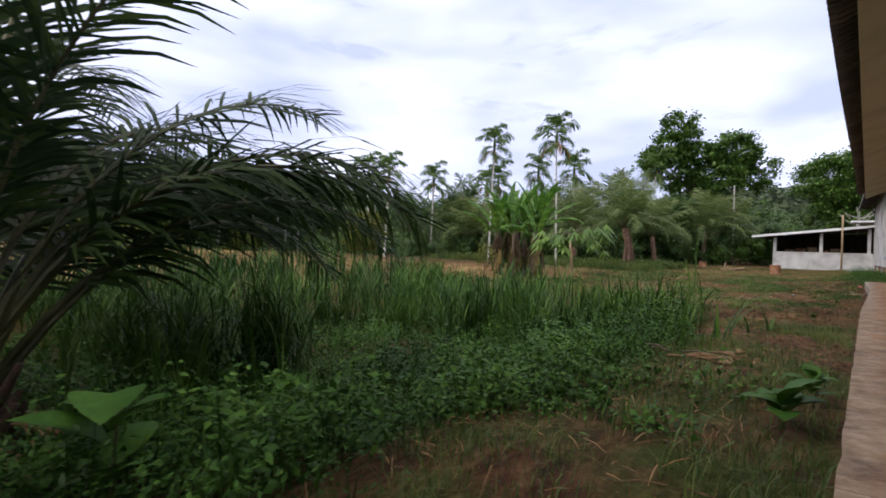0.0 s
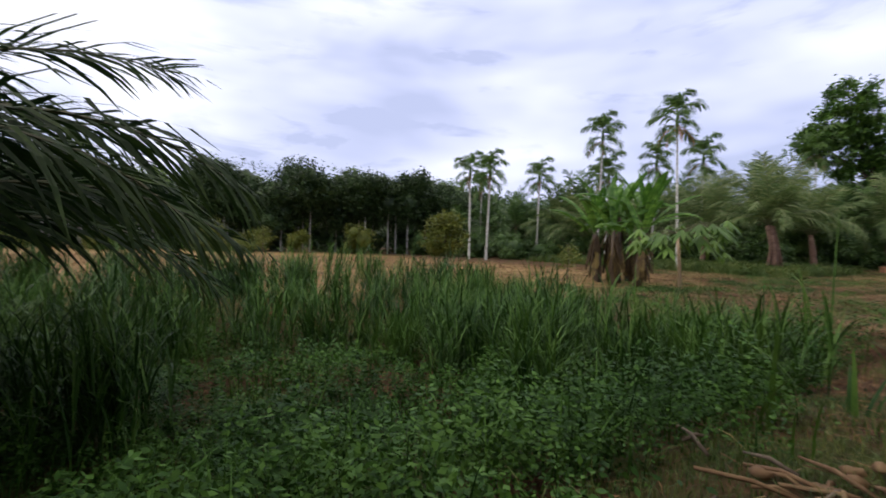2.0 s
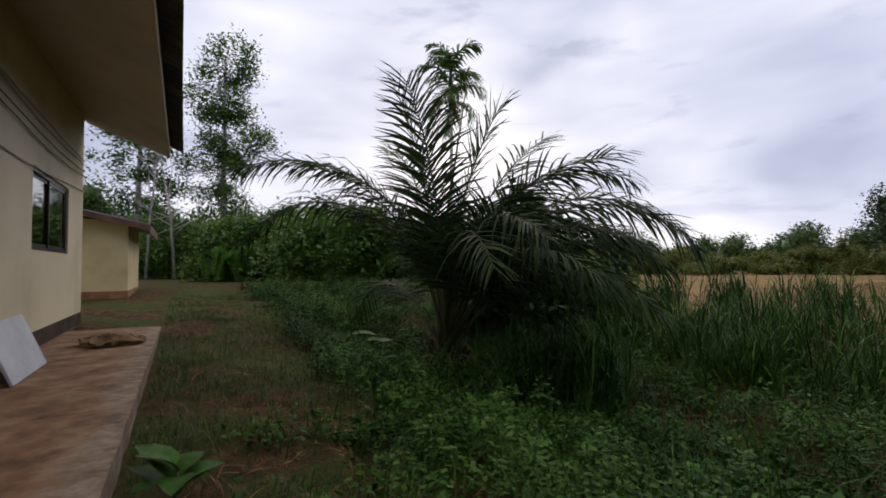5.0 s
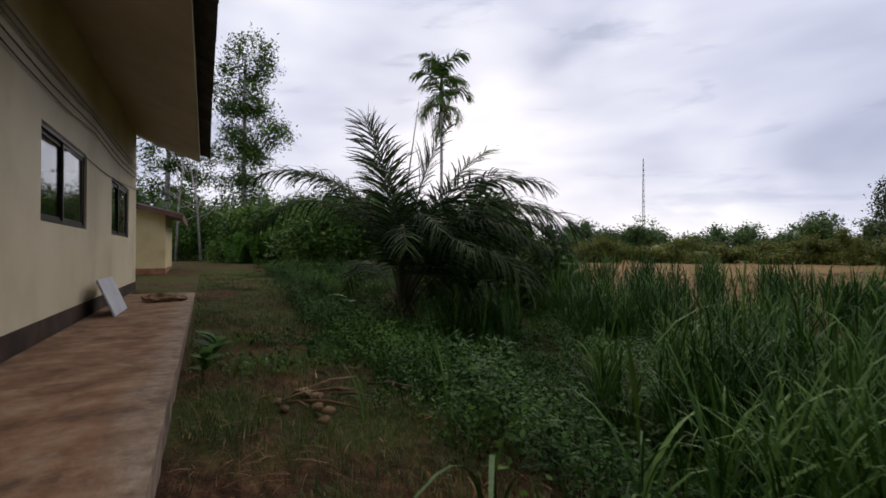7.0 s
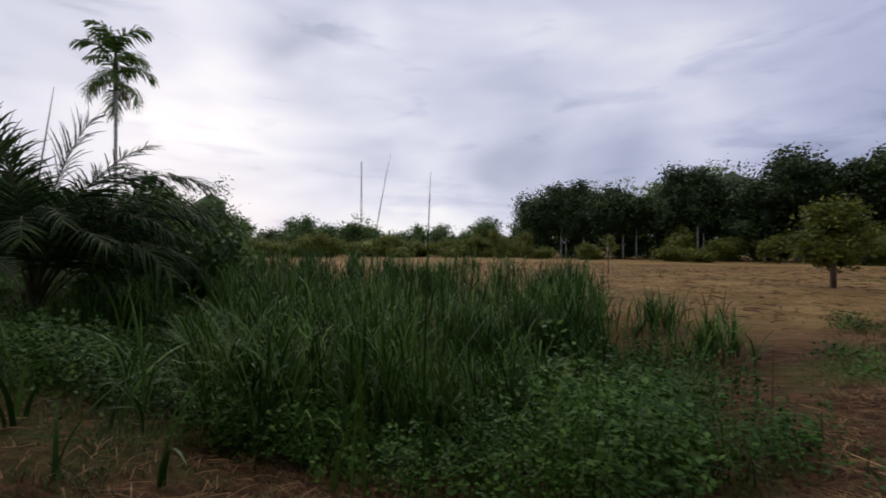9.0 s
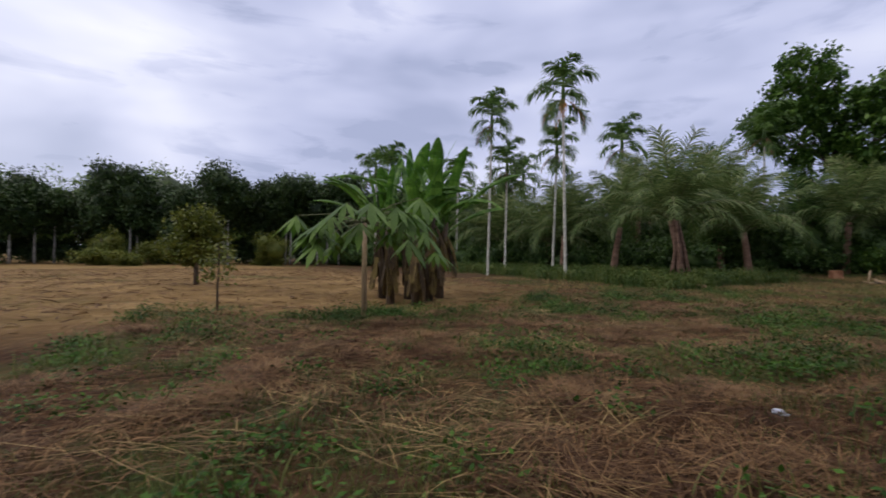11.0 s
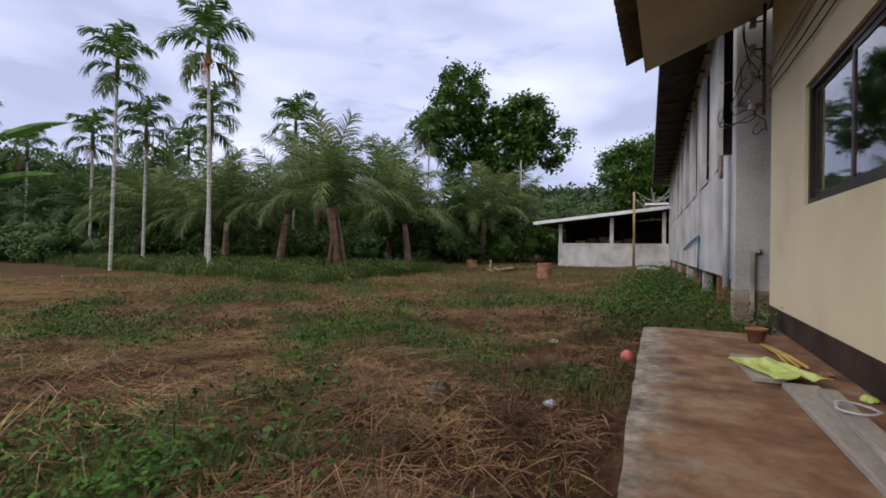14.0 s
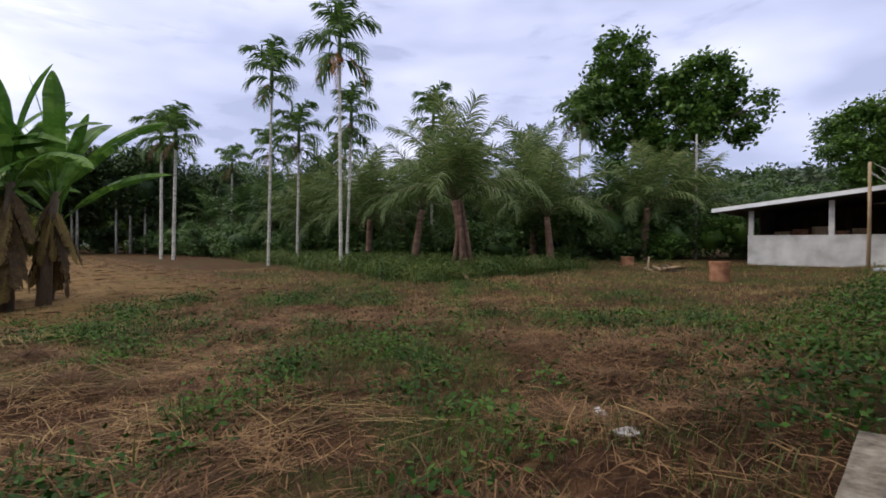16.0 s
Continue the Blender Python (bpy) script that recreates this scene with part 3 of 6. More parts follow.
def build_house():
    house = thing("house", "long single-storey house of cream plaster with brown corrugated roof", "house", (WX, 12, 0))
    inv = Matrix.Translation((-WX, -12, 0))

    def put(name, bm, mat, label="", smooth=False, parent=None):
        bmesh.ops.transform(bm, matrix=inv, verts=bm.verts)
        return part(name, bm, mat, parent or house, label, smooth)

    top = 4.22
    bm = bmesh.new()
    y = HY0
    for a, c in WINS:
        box(bm, WX, WX + 0.15, y, a, 0.0, top)
        box(bm, WX, WX + 0.15, a, c, 0.0, WZ0)
        box(bm, WX, WX + 0.15, a, c, WZ1, top)
        y = c
    box(bm, WX, WX + 0.15, y, HY1, 0.0, top)
    bmesh.ops.remove_doubles(bm, verts=bm.verts, dist=0.0005)
    put("wall", bm, M["plaster"], "cream plastered front wall")
    for y0, y1 in ((HY0, HY0 + 0.15), (HY1 - 0.15, HY1)):
        bm = boxes((WX + 0.15, 9.4, y0, y1, -0.6, 4.22))
        # gable
        v = [bm.verts.new(p) for p in ((WX + 0.15, y0, 4.22), (9.4, y0, 4.22), (5.4, y0, 5.75), (WX + 0.15, y1, 4.22), (9.4, y1, 4.22), (5.4, y1, 5.75))]
        for q in ((0, 2, 1), (3, 4, 5), (0, 3, 5, 2), (2, 5, 4, 1)):
            bm.faces.new([v[i] for i in q])
        put("wall", bm, M["plaster"])
    put("wall", boxes((9.25, 9.4, HY0 + 0.15, HY1 - 0.15, -0.6, 4.22)), M["plaster"])
    put("floor_slab", boxes((WX, 9.25, HY0 + 0.15, HY1 - 0.15, -0.6, -0.005)), M["interior"])
    put("room_back", boxes((4.4, 4.5, HY0 + 0.15, HY1 - 0.15, 0, 4.2)), M["interior"])
    put("ceiling_board", boxes((WX + 0.15, 9.25, HY0 + 0.15, HY1 - 0.15, 3.0, 3.05)), M["interior"])
    put("plinth", boxes((WX - 0.012, WX, HY0, HY1, 0.0, 0.24), bevel=0.003), M["plinth"], "dark brown painted plinth band")
    # soffit, rising from the eave to the wall
    bm = bmesh.new()
    pts = [(EX, 3.63), (WX, 4.20), (WX, 4.24), (EX, 3.67)]
    vs = [[bm.verts.new((x, yy, z)) for x, z in pts] for yy in (RY0, RY1)]
    for k in range(4):
        bm.faces.new((vs[0][k], vs[0][(k + 1) % 4], vs[1][(k + 1) % 4], vs[1][k]))
    bm.faces.new(vs[0]); bm.faces.new(vs[1][::-1])
    put("soffit", bm, M["soffit"], "cream soffit boards under the eave")
    put("fascia", boxes((EX - 0.025, EX - 0.001, RY0, RY1, 3.615, 3.84), bevel=0.003), M["soffit"], "cream fascia board")
    for yy in (RY0, RY1 - 0.02):
        bm = bmesh.new()
        pts = [(EX, 3.64), (5.4, 5.80), (5.4, 6.02), (EX, 3.86)]
        vs = [[bm.verts.new((x, y2, z)) for x, z in pts] for y2 in (yy, yy + 0.02)]
        for k in range(4):
            bm.faces.new((vs[0][k], vs[0][(k + 1) % 4], vs[1][(k + 1) % 4], vs[1][k]))
        bm.faces.new(vs[0]); bm.faces.new(vs[1][::-1])
        put("barge_board", bm, M["soffit"])
    # corrugated sheets in overlapping courses
    for side in (0, 1):
        courses = 4
        for c in range(courses):
            s0, s1 = c / courses - 0.02, (c + 1) / courses + 0.012
            lift = 0.012 * c
            vs, fs = [], []
            step = 0.0295
            ys = np.arange(RY0 - 0.09, RY1 + 0.09, step)
            if side:
                ys = ys[::3]
            for s in (max(s0, 0), s1):
                x = -0.34 + s * 5.74
                z = 3.80 + s * 2.30
                if side:
                    x = 10.8 - x
                for dz in (0.0, 0.012):
                    w = 0.024 * np.sin((ys - RY0) / 0.177 * 2 * math.pi)
                    jag = 0.018 * np.sin(np.floor((ys - RY0) / 1.05) * 12.9) if s == max(s0, 0) else 0 * ys
                    vs.append(np.stack([np.full(len(ys), x) + (jag if not side else 0), ys, z + w + dz + lift], 1))
            n = len(ys)
            V = np.concatenate(vs) + np.array([-WX, -12, 0])
            k = np.arange(n - 1)
            f = [np.stack(q, 1) for q in ((k, k + 1, 2 * n + k + 1, 2 * n + k), (n + k, 3 * n + k, 3 * n + k + 1, n + k + 1),
                                          (k, n + k, n + k + 1, k + 1), (2 * n + k, 2 * n + k + 1, 3 * n + k + 1, 3 * n + k))]
            mesh_object("roof_course", V, np.concatenate(f), M["roofing"], house, smooth=True)
    put("ridge_cap", boxes((5.2, 5.6, RY0 - 0.1, RY1 + 0.1, 6.10, 6.16), bevel=0.02), M["roofing"])
    # windows
    for n, (a, c) in enumerate(WINS):
        f = 0.055
        win = put("window", ring_frame(WX + 0.03, WX + 0.10, a, c, WZ0, WZ1, f), M["frame"], "dark aluminium two-pane sliding window")
        mid = (a + c) / 2
        for k, (p, q) in enumerate(((a + f, mid + 0.03), (mid - 0.03, c - f))):
            x0 = WX + 0.042 + 0.026 * k
            put("sash", ring_frame(x0, x0 + 0.022, p, q, WZ0 + f, WZ1 - f, 0.05), M["frame"], parent=win)
            g = put("pane", boxes((x0 + 0.009, x0 + 0.014, p + 0.05, q - 0.05, WZ0 + f + 0.05, WZ1 - f - 0.05)), M["glass"], parent=win)
            g.visible_shadow = False
    # conduits and cables along the top of the wall
    r2 = random.Random(4)
    for k, z in enumerate((3.30, 3.22, 3.08, 2.98)):
        pts = []
        for i in range(67):
            yy = HY0 + 0.05 + i * (HY1 - HY0 - 0.1) / 66
            pts.append((-0.03, yy - 12, z - (0.035 + 0.02 * k) * math.sin(math.pi * ((i % 11) / 11)) + 0.008 * r2.uniform(-1, 1)))
        tube("cable", pts, [0.012 if k < 2 else 0.009] * len(pts), M["grey_cable"] if k < 2 else M["cable"], house, sides=5)
    pts = [(-0.02, -16 + 0.5 * i, 2.62 - 0.012 * i + 0.05 * math.cos(i * 0.4)) for i in range(17)]
    tube("cable", pts, [0.009] * len(pts), M["grey_cable"], house, sides=5)
    return house


build_house()


def build_slab():
    """Concrete apron cast in bays with joints and a worn edge."""
    slab = thing("walkway", "worn concrete walkway slab stained by red soil", "walkway", (0.72, 12, 0), kind="structure")
    y0, y1, n = -2.71, 27.09, 10
    step = (y1 - y0) / n
    for i in range(n):
        a, c = y0 + i * step, y0 + (i + 1) * step
        bm = bmesh.new()
        nx, ny = 8, 14
        grid = {}
        for ix in range(nx + 1):
            for iy in range(ny + 1):
                y = a + 0.004 + (c - a - 0.008) * iy / ny
                x0 = float(np.interp(y, [12, 16, 20.2, 21.9, 23.6, 26.5], [0.0, 0.08, 0.155, 0.11, 0.05, 0.0]))
                x = x0 + (WX - 0.013 - x0) * ix / nx
                z = -0.006 * abs(noise.noise(Vector((x * 2, y * 2, 0))))
                if ix == 0:
                    x += 0.014 * noise.noise(Vector((0, y * 3.1, 2))) + 0.01 * noise.noise(Vector((0, y * 9, 5)))
                    z -= 0.012 + 0.012 * noise.noise(Vector((3, y * 6, 1)))
                grid[ix, iy] = bm.verts.new((x - 0.72, y - 12, z))
        for ix in range(nx):
            for iy in range(ny):
                bm.faces.new((grid[ix, iy], grid[ix + 1, iy], grid[ix + 1, iy + 1], grid[ix, iy + 1]))
        low = -0.7
        rim = [grid[ix, 0] for ix in range(nx + 1)] + [grid[nx, iy] for iy in range(1, ny + 1)] + [grid[ix, ny] for ix in range(nx - 1, -1, -1)] + [grid[0, iy] for iy in range(ny - 1, 0, -1)]
        lowv = []
        for v in rim:
            x = v.co.x
            lowv.append(bm.verts.new((x + (0.03 if x < -0.5 else 0), v.co.y, low)))
        for k in range(len(rim)):
            bm.faces.new((rim[k], lowv[k], lowv[(k + 1) % len(rim)], rim[(k + 1) % len(rim)]))
        part("bay", bm, M["concrete"], slab)


build_slab()

# ---- palms ----


def frond_data(length, e0, droop, n, leaf, width, r, spread=1.0, hang=0.5, segs=2, bare=0.2, rad=0.022, side_bend=0.0):
    """A feather leaf along +x from the origin: the rib's vertices and faces, and those of the leaflets."""
    m = 14
    pts, ang = [Vector((0, 0, 0))], []
    for i in range(m):
        s = (i + 0.5) / m
        a = e0 - droop * s ** 1.4
        b = side_bend * s
        d = Vector((math.cos(a) * math.cos(b), math.cos(a) * math.sin(b), math.sin(a)))
        ang.append(d)
        pts.append(pts[-1] + d * (length / m))
    rib = tube_data(pts, [rad * (1 - 0.9 * i / m) + 0.002 for i in range(m + 1)], 4)
    vs, fs = [], []
    for k in range(n):
        s = bare + (1 - bare) * (k + 0.5) / n
        i = min(int(s * m), m - 1)
        u = s * m - i
        p0 = pts[i].lerp(pts[i + 1], u)
        d = ang[i]
        sideways = Vector((-d.y, d.x, 0)).normalized()
        upv = sideways.cross(d) * -1
        if upv.z < 0:
            upv = -upv
        ll = leaf * (0.45 + 0.75 * math.sin(math.pi * min(1, 0.12 + 0.86 * (s - bare) / (1 - bare))) ** 0.7) * r.uniform(0.85, 1.12)
        for sg in (-1, 1):
            f = 0.62 + 0.75 * s + r.uniform(-0.16, 0.16)
            dirn = (sideways * sg * spread * math.cos(f * 0.75) + d * math.sin(f * 0.75) + upv * r.uniform(-0.25, 0.5)).normalized()
            w = width * r.uniform(0.8, 1.2)
            p = p0.copy()
            o = len(vs)
            wd = d * 0.5
            for j in range(segs + 1):
                t = j / segs
                ww = w * (0.75 + 0.5 * math.sin(math.pi * min(0.8, t))) * (1 - t ** 2) + 0.002
                vs.append(p - wd * ww)
                vs.append(p + wd * ww)
                dirn = (dirn + Vector((0, 0, -hang * (0.5 + t) * r.uniform(0.6, 1.3)))).normalized()
                p = p + dirn * (ll / segs)
            for j in range(segs):
                a = o + 2 * j
                fs.append((a, a + 1, a + 3, a + 2))
    return rib, (vs, fs)


def frond_part(parent, data, m, leafmat, ribmat=None, name="frond"):
    """Links a leaf made of leaflets, with its rib as a piece of its own, at the pose m."""
    rib_me, leaf_me = data
    ob = new(name, leaf_me)
    ob.parent = parent
    ob.matrix_basis = m
    rb = new("rib", rib_me)
    rb.parent = ob
    return ob


def frond_mesh(name, leafmat, ribmat, **kw):
    rib, leaf = frond_data(**kw)
    out = []
    for (v, f), mat, nm in ((rib, ribmat, name + "_rib"), (leaf, leafmat, name)):
        me = bpy.data.meshes.new(nm)
        me.from_pydata([tuple(p) for p in v], [], f)
        me.materials.append(mat)
        me.update()
        out.append(me)
    return out


# long outer fronds: heading, rise, length
BIG = ((-36, 87, 5.8), (142, 79, 5.9), (130, 84, 5.6), (158, 76, 5.5), (210, 84, 5.5))


def build_oil_palm(at):
    r = random.Random(11)
    palm = thing("oil_palm", "young oil palm with arching feather fronds coloured dark as backlit, and short trunk", "palm tree", at)
    vs, fs = tube_data([(0, 0, -0.2), (0, 0, 0.1), (0.02, 0, 0.3), (0, 0.02, 0.5), (0, 0, 0.7)], [0.27, 0.24, 0.21, 0.18, 0.10], 12)
    for k in range(40):       # old frond bases, some cut long
        a, h = k * 2.4, 0.02 + 0.45 * k / 40
        d = Vector((math.cos(a), math.sin(a), 0))
        rr, ln = 0.22 - 0.1 * h, r.uniform(0.15, 0.5)
        v2, f2 = tube_data([d * (rr - 0.06) + Vector((0, 0, h)), d * (rr + 0.25 * ln) + Vector((0, 0, h + 0.5 * ln)), d * (rr + 0.5 * ln) + Vector((0, 0, h + ln))], [0.05, 0.04, 0.022], 5)
        vs, fs = join_data((vs, fs), (v2, f2))
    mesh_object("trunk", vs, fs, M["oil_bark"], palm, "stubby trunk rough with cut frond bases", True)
    n = 25
    for k in range(n):
        t = k / (n - 1)
        e0 = radians(88 - 28 * t + r.uniform(-4, 4))
        length = 4.65 - 0.3 * t + r.uniform(-0.25, 0.25)
        droop = radians(20 + 90 * min(1, t / 0.42) + 14 * t + r.uniform(-8, 8))
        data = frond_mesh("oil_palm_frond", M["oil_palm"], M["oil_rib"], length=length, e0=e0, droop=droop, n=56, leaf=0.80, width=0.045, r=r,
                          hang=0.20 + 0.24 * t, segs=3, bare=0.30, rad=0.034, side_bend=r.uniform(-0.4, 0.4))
        az = k * 137.5 + r.uniform(-14, 14)
        head = (az + 180) % 360 - 180
        if (t > 0.25 and -78 < head < 58) or (t > 0.8 and 58 <= head < 110):
            continue
        frond_part(palm, data, pose(0, 0, 0.45 - 0.2 * t, 0, 0, az), None)
    for az, el, ln in ((70, 73, 4.6), (84, 64, 4.3), (126, 68, 4.3), (-30, 84, 5.1), (150, 82, 5.0)) + BIG:
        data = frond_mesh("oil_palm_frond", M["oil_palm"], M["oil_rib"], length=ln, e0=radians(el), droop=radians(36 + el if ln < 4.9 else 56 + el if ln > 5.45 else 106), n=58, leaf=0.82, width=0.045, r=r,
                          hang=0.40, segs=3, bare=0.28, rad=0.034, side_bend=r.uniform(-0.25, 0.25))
        frond_part(palm, data, pose(0, 0, 0.4 if ln < 4.9 else 0.8 if ln < 5.45 else 0.3, 0, 0, az), None)
    # spear leaf
    tube("spear", [(0, 0, 1.1), (0.05, 0.12, 2.6), (-0.1, 0.7, 5.2)], [0.03, 0.025, 0.006], M["petiole"], palm)
    # dry fronds hanging round the foot
    for k in range(7):
        data = frond_mesh("dry_frond", M["dry_leaf"], M["dry_leaf"], length=r.uniform(1.2, 1.7), e0=radians(-5), droop=radians(80), n=22, leaf=0.3, width=0.025, r=r, hang=0.7, bare=0.25)
        frond_part(palm, data, pose(0, 0, 0.55, 0, 0, k * 51 + 20), None, name="dry_frond")
    return palm


PALM = (-4.25, 0.85, float(ground_z(-4.25, 0.85)))
build_oil_palm(PALM)


def build_coconut(name, label, at, trunk_h, lean, fr, n, length, leafmat, r, bark, trunk_r=0.2, crown_droop=1.0, group="palms of the grove"):
    palm = thing(name, label, "palm tree", at, group)
    pts = [(lean[0] * s ** 1.6, lean[1] * s ** 1.6, -0.3 + (trunk_h + 0.3) * s) for s in (0, 0.12, 0.3, 0.55, 0.8, 1)]
    tube("trunk", pts, [trunk_r * k for k in (1.45, 1.05, 0.9, 0.8, 0.72, 0.66)], bark, palm, sides=9)
    for k in range(n):
        t = (k + 0.5) / n
        data = fr[min(int(t * len(fr)), len(fr) - 1)]
        az = k * 137.5 + r.uniform(-18, 18)
        sc = length * r.uniform(0.88, 1.1)
        frond_part(palm, data, Matrix.Translation((lean[0], lean[1], trunk_h)) @ pose(0, 0, 0, 0, 0, az) @ Matrix.Scale(sc, 4), None)
    return palm


def frond_set(name, leafmat, ribmat, steps, n, leaf, width, hang, seed, droop0=40, droop1=115, e_hi=82, e_lo=-18, segs=2):
    r = random.Random(seed)
    out = []
    for i in range(steps):
        t = i / (steps - 1)
        out.append(frond_mesh(name, leafmat, ribmat, length=1.0, e0=radians(e_hi + (e_lo - e_hi) * t), droop=radians(droop0 + (droop1 - droop0) * t), n=n, leaf=leaf,
                              width=width, r=r, hang=hang, segs=segs, bare=0.14, rad=0.009, side_bend=r.uniform(-0.3, 0.3)))
    return out


COCO = frond_set("coconut_frond", M["coconut"], M["petiole"], 8, 62, 0.21, 0.011, 0.42, 21, 34, 112, 87, 32, 3)
DENSE = frond_set("palm_frond", M["forest"], M["petiole"], 6, 34, 0.25, 0.024, 0.4, 22)
ARECA = frond_set("areca_frond", M["areca"], M["petiole"], 5, 24, 0.42, 0.05, 0.8, 23, 95, 120, 82, 5)


def build_coconuts():
    r = random.Random(5)
    spots = [  # x, y, trunk height, lean x, lean y, frond length, fronds
        (-14.4, 39.4, 3.3, -0.5, -0.2, 4.5, 22), (-15.0, 47.3, 2.8, -0.3, 0.0, 4.5, 18),
        (-20.6, 41.6, 3.2, 0.3, 0.3, 4.4, 16), (-12.6, 54.5, 3.4, 0.2, 0.0, 4.4, 16), (-25.0, 41.4, 2.8, 0.1, 0.0, 4.4, 16),
        (-28.0, 42.6, 2.2, 0.0, 0.2, 5.2, 18), (-18.2, 50.0, 4.4, 0.2, 0.0, 4.8, 18), (-24.0, 48.6, 4.6, 0.0, 0.2, 4.7, 18),
        (-33.0, 41.8, 2.4, 0.2, 0.0, 5.0, 18), (-11.8, 58.6, 2.8, 0.2, 0.0, 5.0, 18), (-38.0, 44.0, 3.0, 0.2, 0.1, 5.2, 18)]
    for x, y, h, lx, ly, ln, n in spots:
        z = float(ground_z(x, y))
        build_coconut("coconut_palm", "coconut palm with brown leaning trunk and drooping fronds", (x, y, z), h, (lx, ly), COCO, n, ln, M["coconut"], r, M["palm_bark"], 0.26)
    # clustered aerial stems by the leaning coconut
    c = thing("palm_stems", "bare brown palm stems leaning beside the coconut trunk", "palm tree", (-14.5, 39.3, float(ground_z(-14.5, 39.3))), "palms of the grove")
    for k in range(5):
        a = 0.5 + 1.2 * k
        tube("stem", [(0.55 * math.cos(a), 0.4 * math.sin(a), -0.2), (0.25 * math.cos(a), 0.2 * math.sin(a), 1.6), (-0.2 + 0.1 * math.cos(a), 0.1 * math.sin(a), 3.3)], [0.13, 0.1, 0.06], M["palm_bark"], c)
    # the dark grove behind
    r = random.Random(8)
    first = None
    k = 0
    for row, (x0, y0, x1, y1, cnt) in enumerate(((-17, 56, -62, 46, 12), (-14, 64, -66, 54, 13), (-30, 46.5, -60, 40, 7))):
        for i in range(cnt):
            s = (i + r.uniform(-0.3, 0.3)) / (cnt - 1)
            x, y = x0 + (x1 - x0) * s + r.uniform(-1, 1), y0 + (y1 - y0) * s + r.uniform(-1.5, 1.5)
            z = float(ground_z(x, y))
            if first is None:
                first = build_coconut("grove_palm", "dark feather palm in the shaded grove", (x, y, z), 3.6, (0.1, 0.1), DENSE, 22, 4.0, M["forest"], r, M["palm_bark"], 0.3)
            else:
                copy_thing(first, pose(x, y, z, 0, 0, r.uniform(0, 360)) @ Matrix.Diagonal((1, 1, r.uniform(0.85, 1.5), 1)))
            k += 1


build_coconuts()


def build_areca(at, h, lean, fl, seed, orange=False, n=12, rad=0.085):
    r = random.Random(seed)
    palm = thing("areca_palm", "slender areca palm with pale ringed trunk and tufted crown" if not orange else
                 "slender areca palm with pale trunk and hanging orange dead frond", "palm tree", at, "areca palms")
    pts = [(lean[0] * s, lean[1] * s, -0.3 + (h + 0.3) * s) for s in (0, 0.03, 0.3, 0.6, 0.85, 1)]
    tube("trunk", pts, [rad * k for k in (1.6, 1.1, 1.0, 0.92, 0.85, 0.8)], M["areca_bark"], palm, sides=8)
    top = Vector((lean[0], lean[1], h))
    tube("crownshaft", [top - Vector((0, 0, 0.5)), top + Vector((0, 0, 0.4)), top + Vector((0, 0, 1.4))], [rad * 1.1, rad * 1.45, rad * 0.6], M["areca"], palm)
    for k in range(n):
        t = (k + 0.5) / n
        data = ARECA[min(int(t * 5), 4)]
        frond_part(palm, data, Matrix.Translation(top + Vector((0, 0, 1.35 - 1.75 * t))) @ pose(0, 0, 0, 0, 0, k * 137.5 + r.uniform(-20, 20)) @ Matrix.Scale(fl * r.uniform(0.85, 1.1), 4), None)
    for k in range(4 if orange else 2):
        data = frond_mesh("dead_frond", M["orange_leaf"] if orange else M["dry_leaf"], M["dry_leaf"], length=fl * 0.95, e0=radians(-25), droop=radians(62), n=20, leaf=0.35 * fl * 0.6, width=0.05, r=r, hang=0.9)
        frond_part(palm, data, Matrix.Translation(top + Vector((0, 0, 0.2))) @ pose(0, 0, 0, 0, 0, k * 100 + 215), None, name="dead_frond")
    v, f = [], []
    for k in range(26):
        p = top + Vector((r.gauss(0, 0.16), r.gauss(0, 0.16), -0.25 + r.gauss(0, 0.16)))
        v, f = join_data((v, f), lump(p, (0.05, 0.05, 0.06), rng, 6, 0.1))
    tagged(mesh_object("fruit_stalk", v, f, M["orange_leaf"] if orange else M["petiole"], palm), kind="stuff")


def ground_at(x, y):
    return (x, y, float(ground_z(x, y)))


build_areca(ground_at(-19.2, 35.8), 10.4, (-0.35, 0.1), 2.1, 31, True, 13)
build_areca(ground_at(-25.7, 35.0), 10.2, (0.25, 0.1), 2.0, 32)
build_areca(ground_at(-26.6, 37.2), 7.3, (0.2, 0.0), 1.9, 33)
build_areca(ground_at(-23.2, 38.6), 8.1, (0.3, 0.1), 1.9, 34)
build_areca(ground_at(-41.0, 33.0), 9.0, (-0.3, 0.1), 2.1, 35, rad=0.12)
build_areca(ground_at(-38.3, 33.2), 8.6, (0.3, 0.1), 2.1, 36, rad=0.12)
build_areca(ground_at(-50.5, 41.5), 9.0, (0.1, 0.1), 2.3, 37, rad=0.11)
build_areca(ground_at(-38.5, 40.5), 8.8, (0.1, 0.1), 2.3, 38, rad=0.11)
build_areca(ground_at(-22.4, 44.5), 9.0, (0.1, 0.1), 2.1, 39)
build_areca(ground_at(-18.0, 55.5), 10.2, (0.1, 0.1), 2.3, 40)
build_areca(ground_at(-34.0, 45.0), 8.4, (0.1, 0.1), 2.2, 42)
build_areca(ground_at(-10.6, -9.6), 8.3, (0.0, 0.0), 1.7, 41, n=16)

# ---- banana clump ----


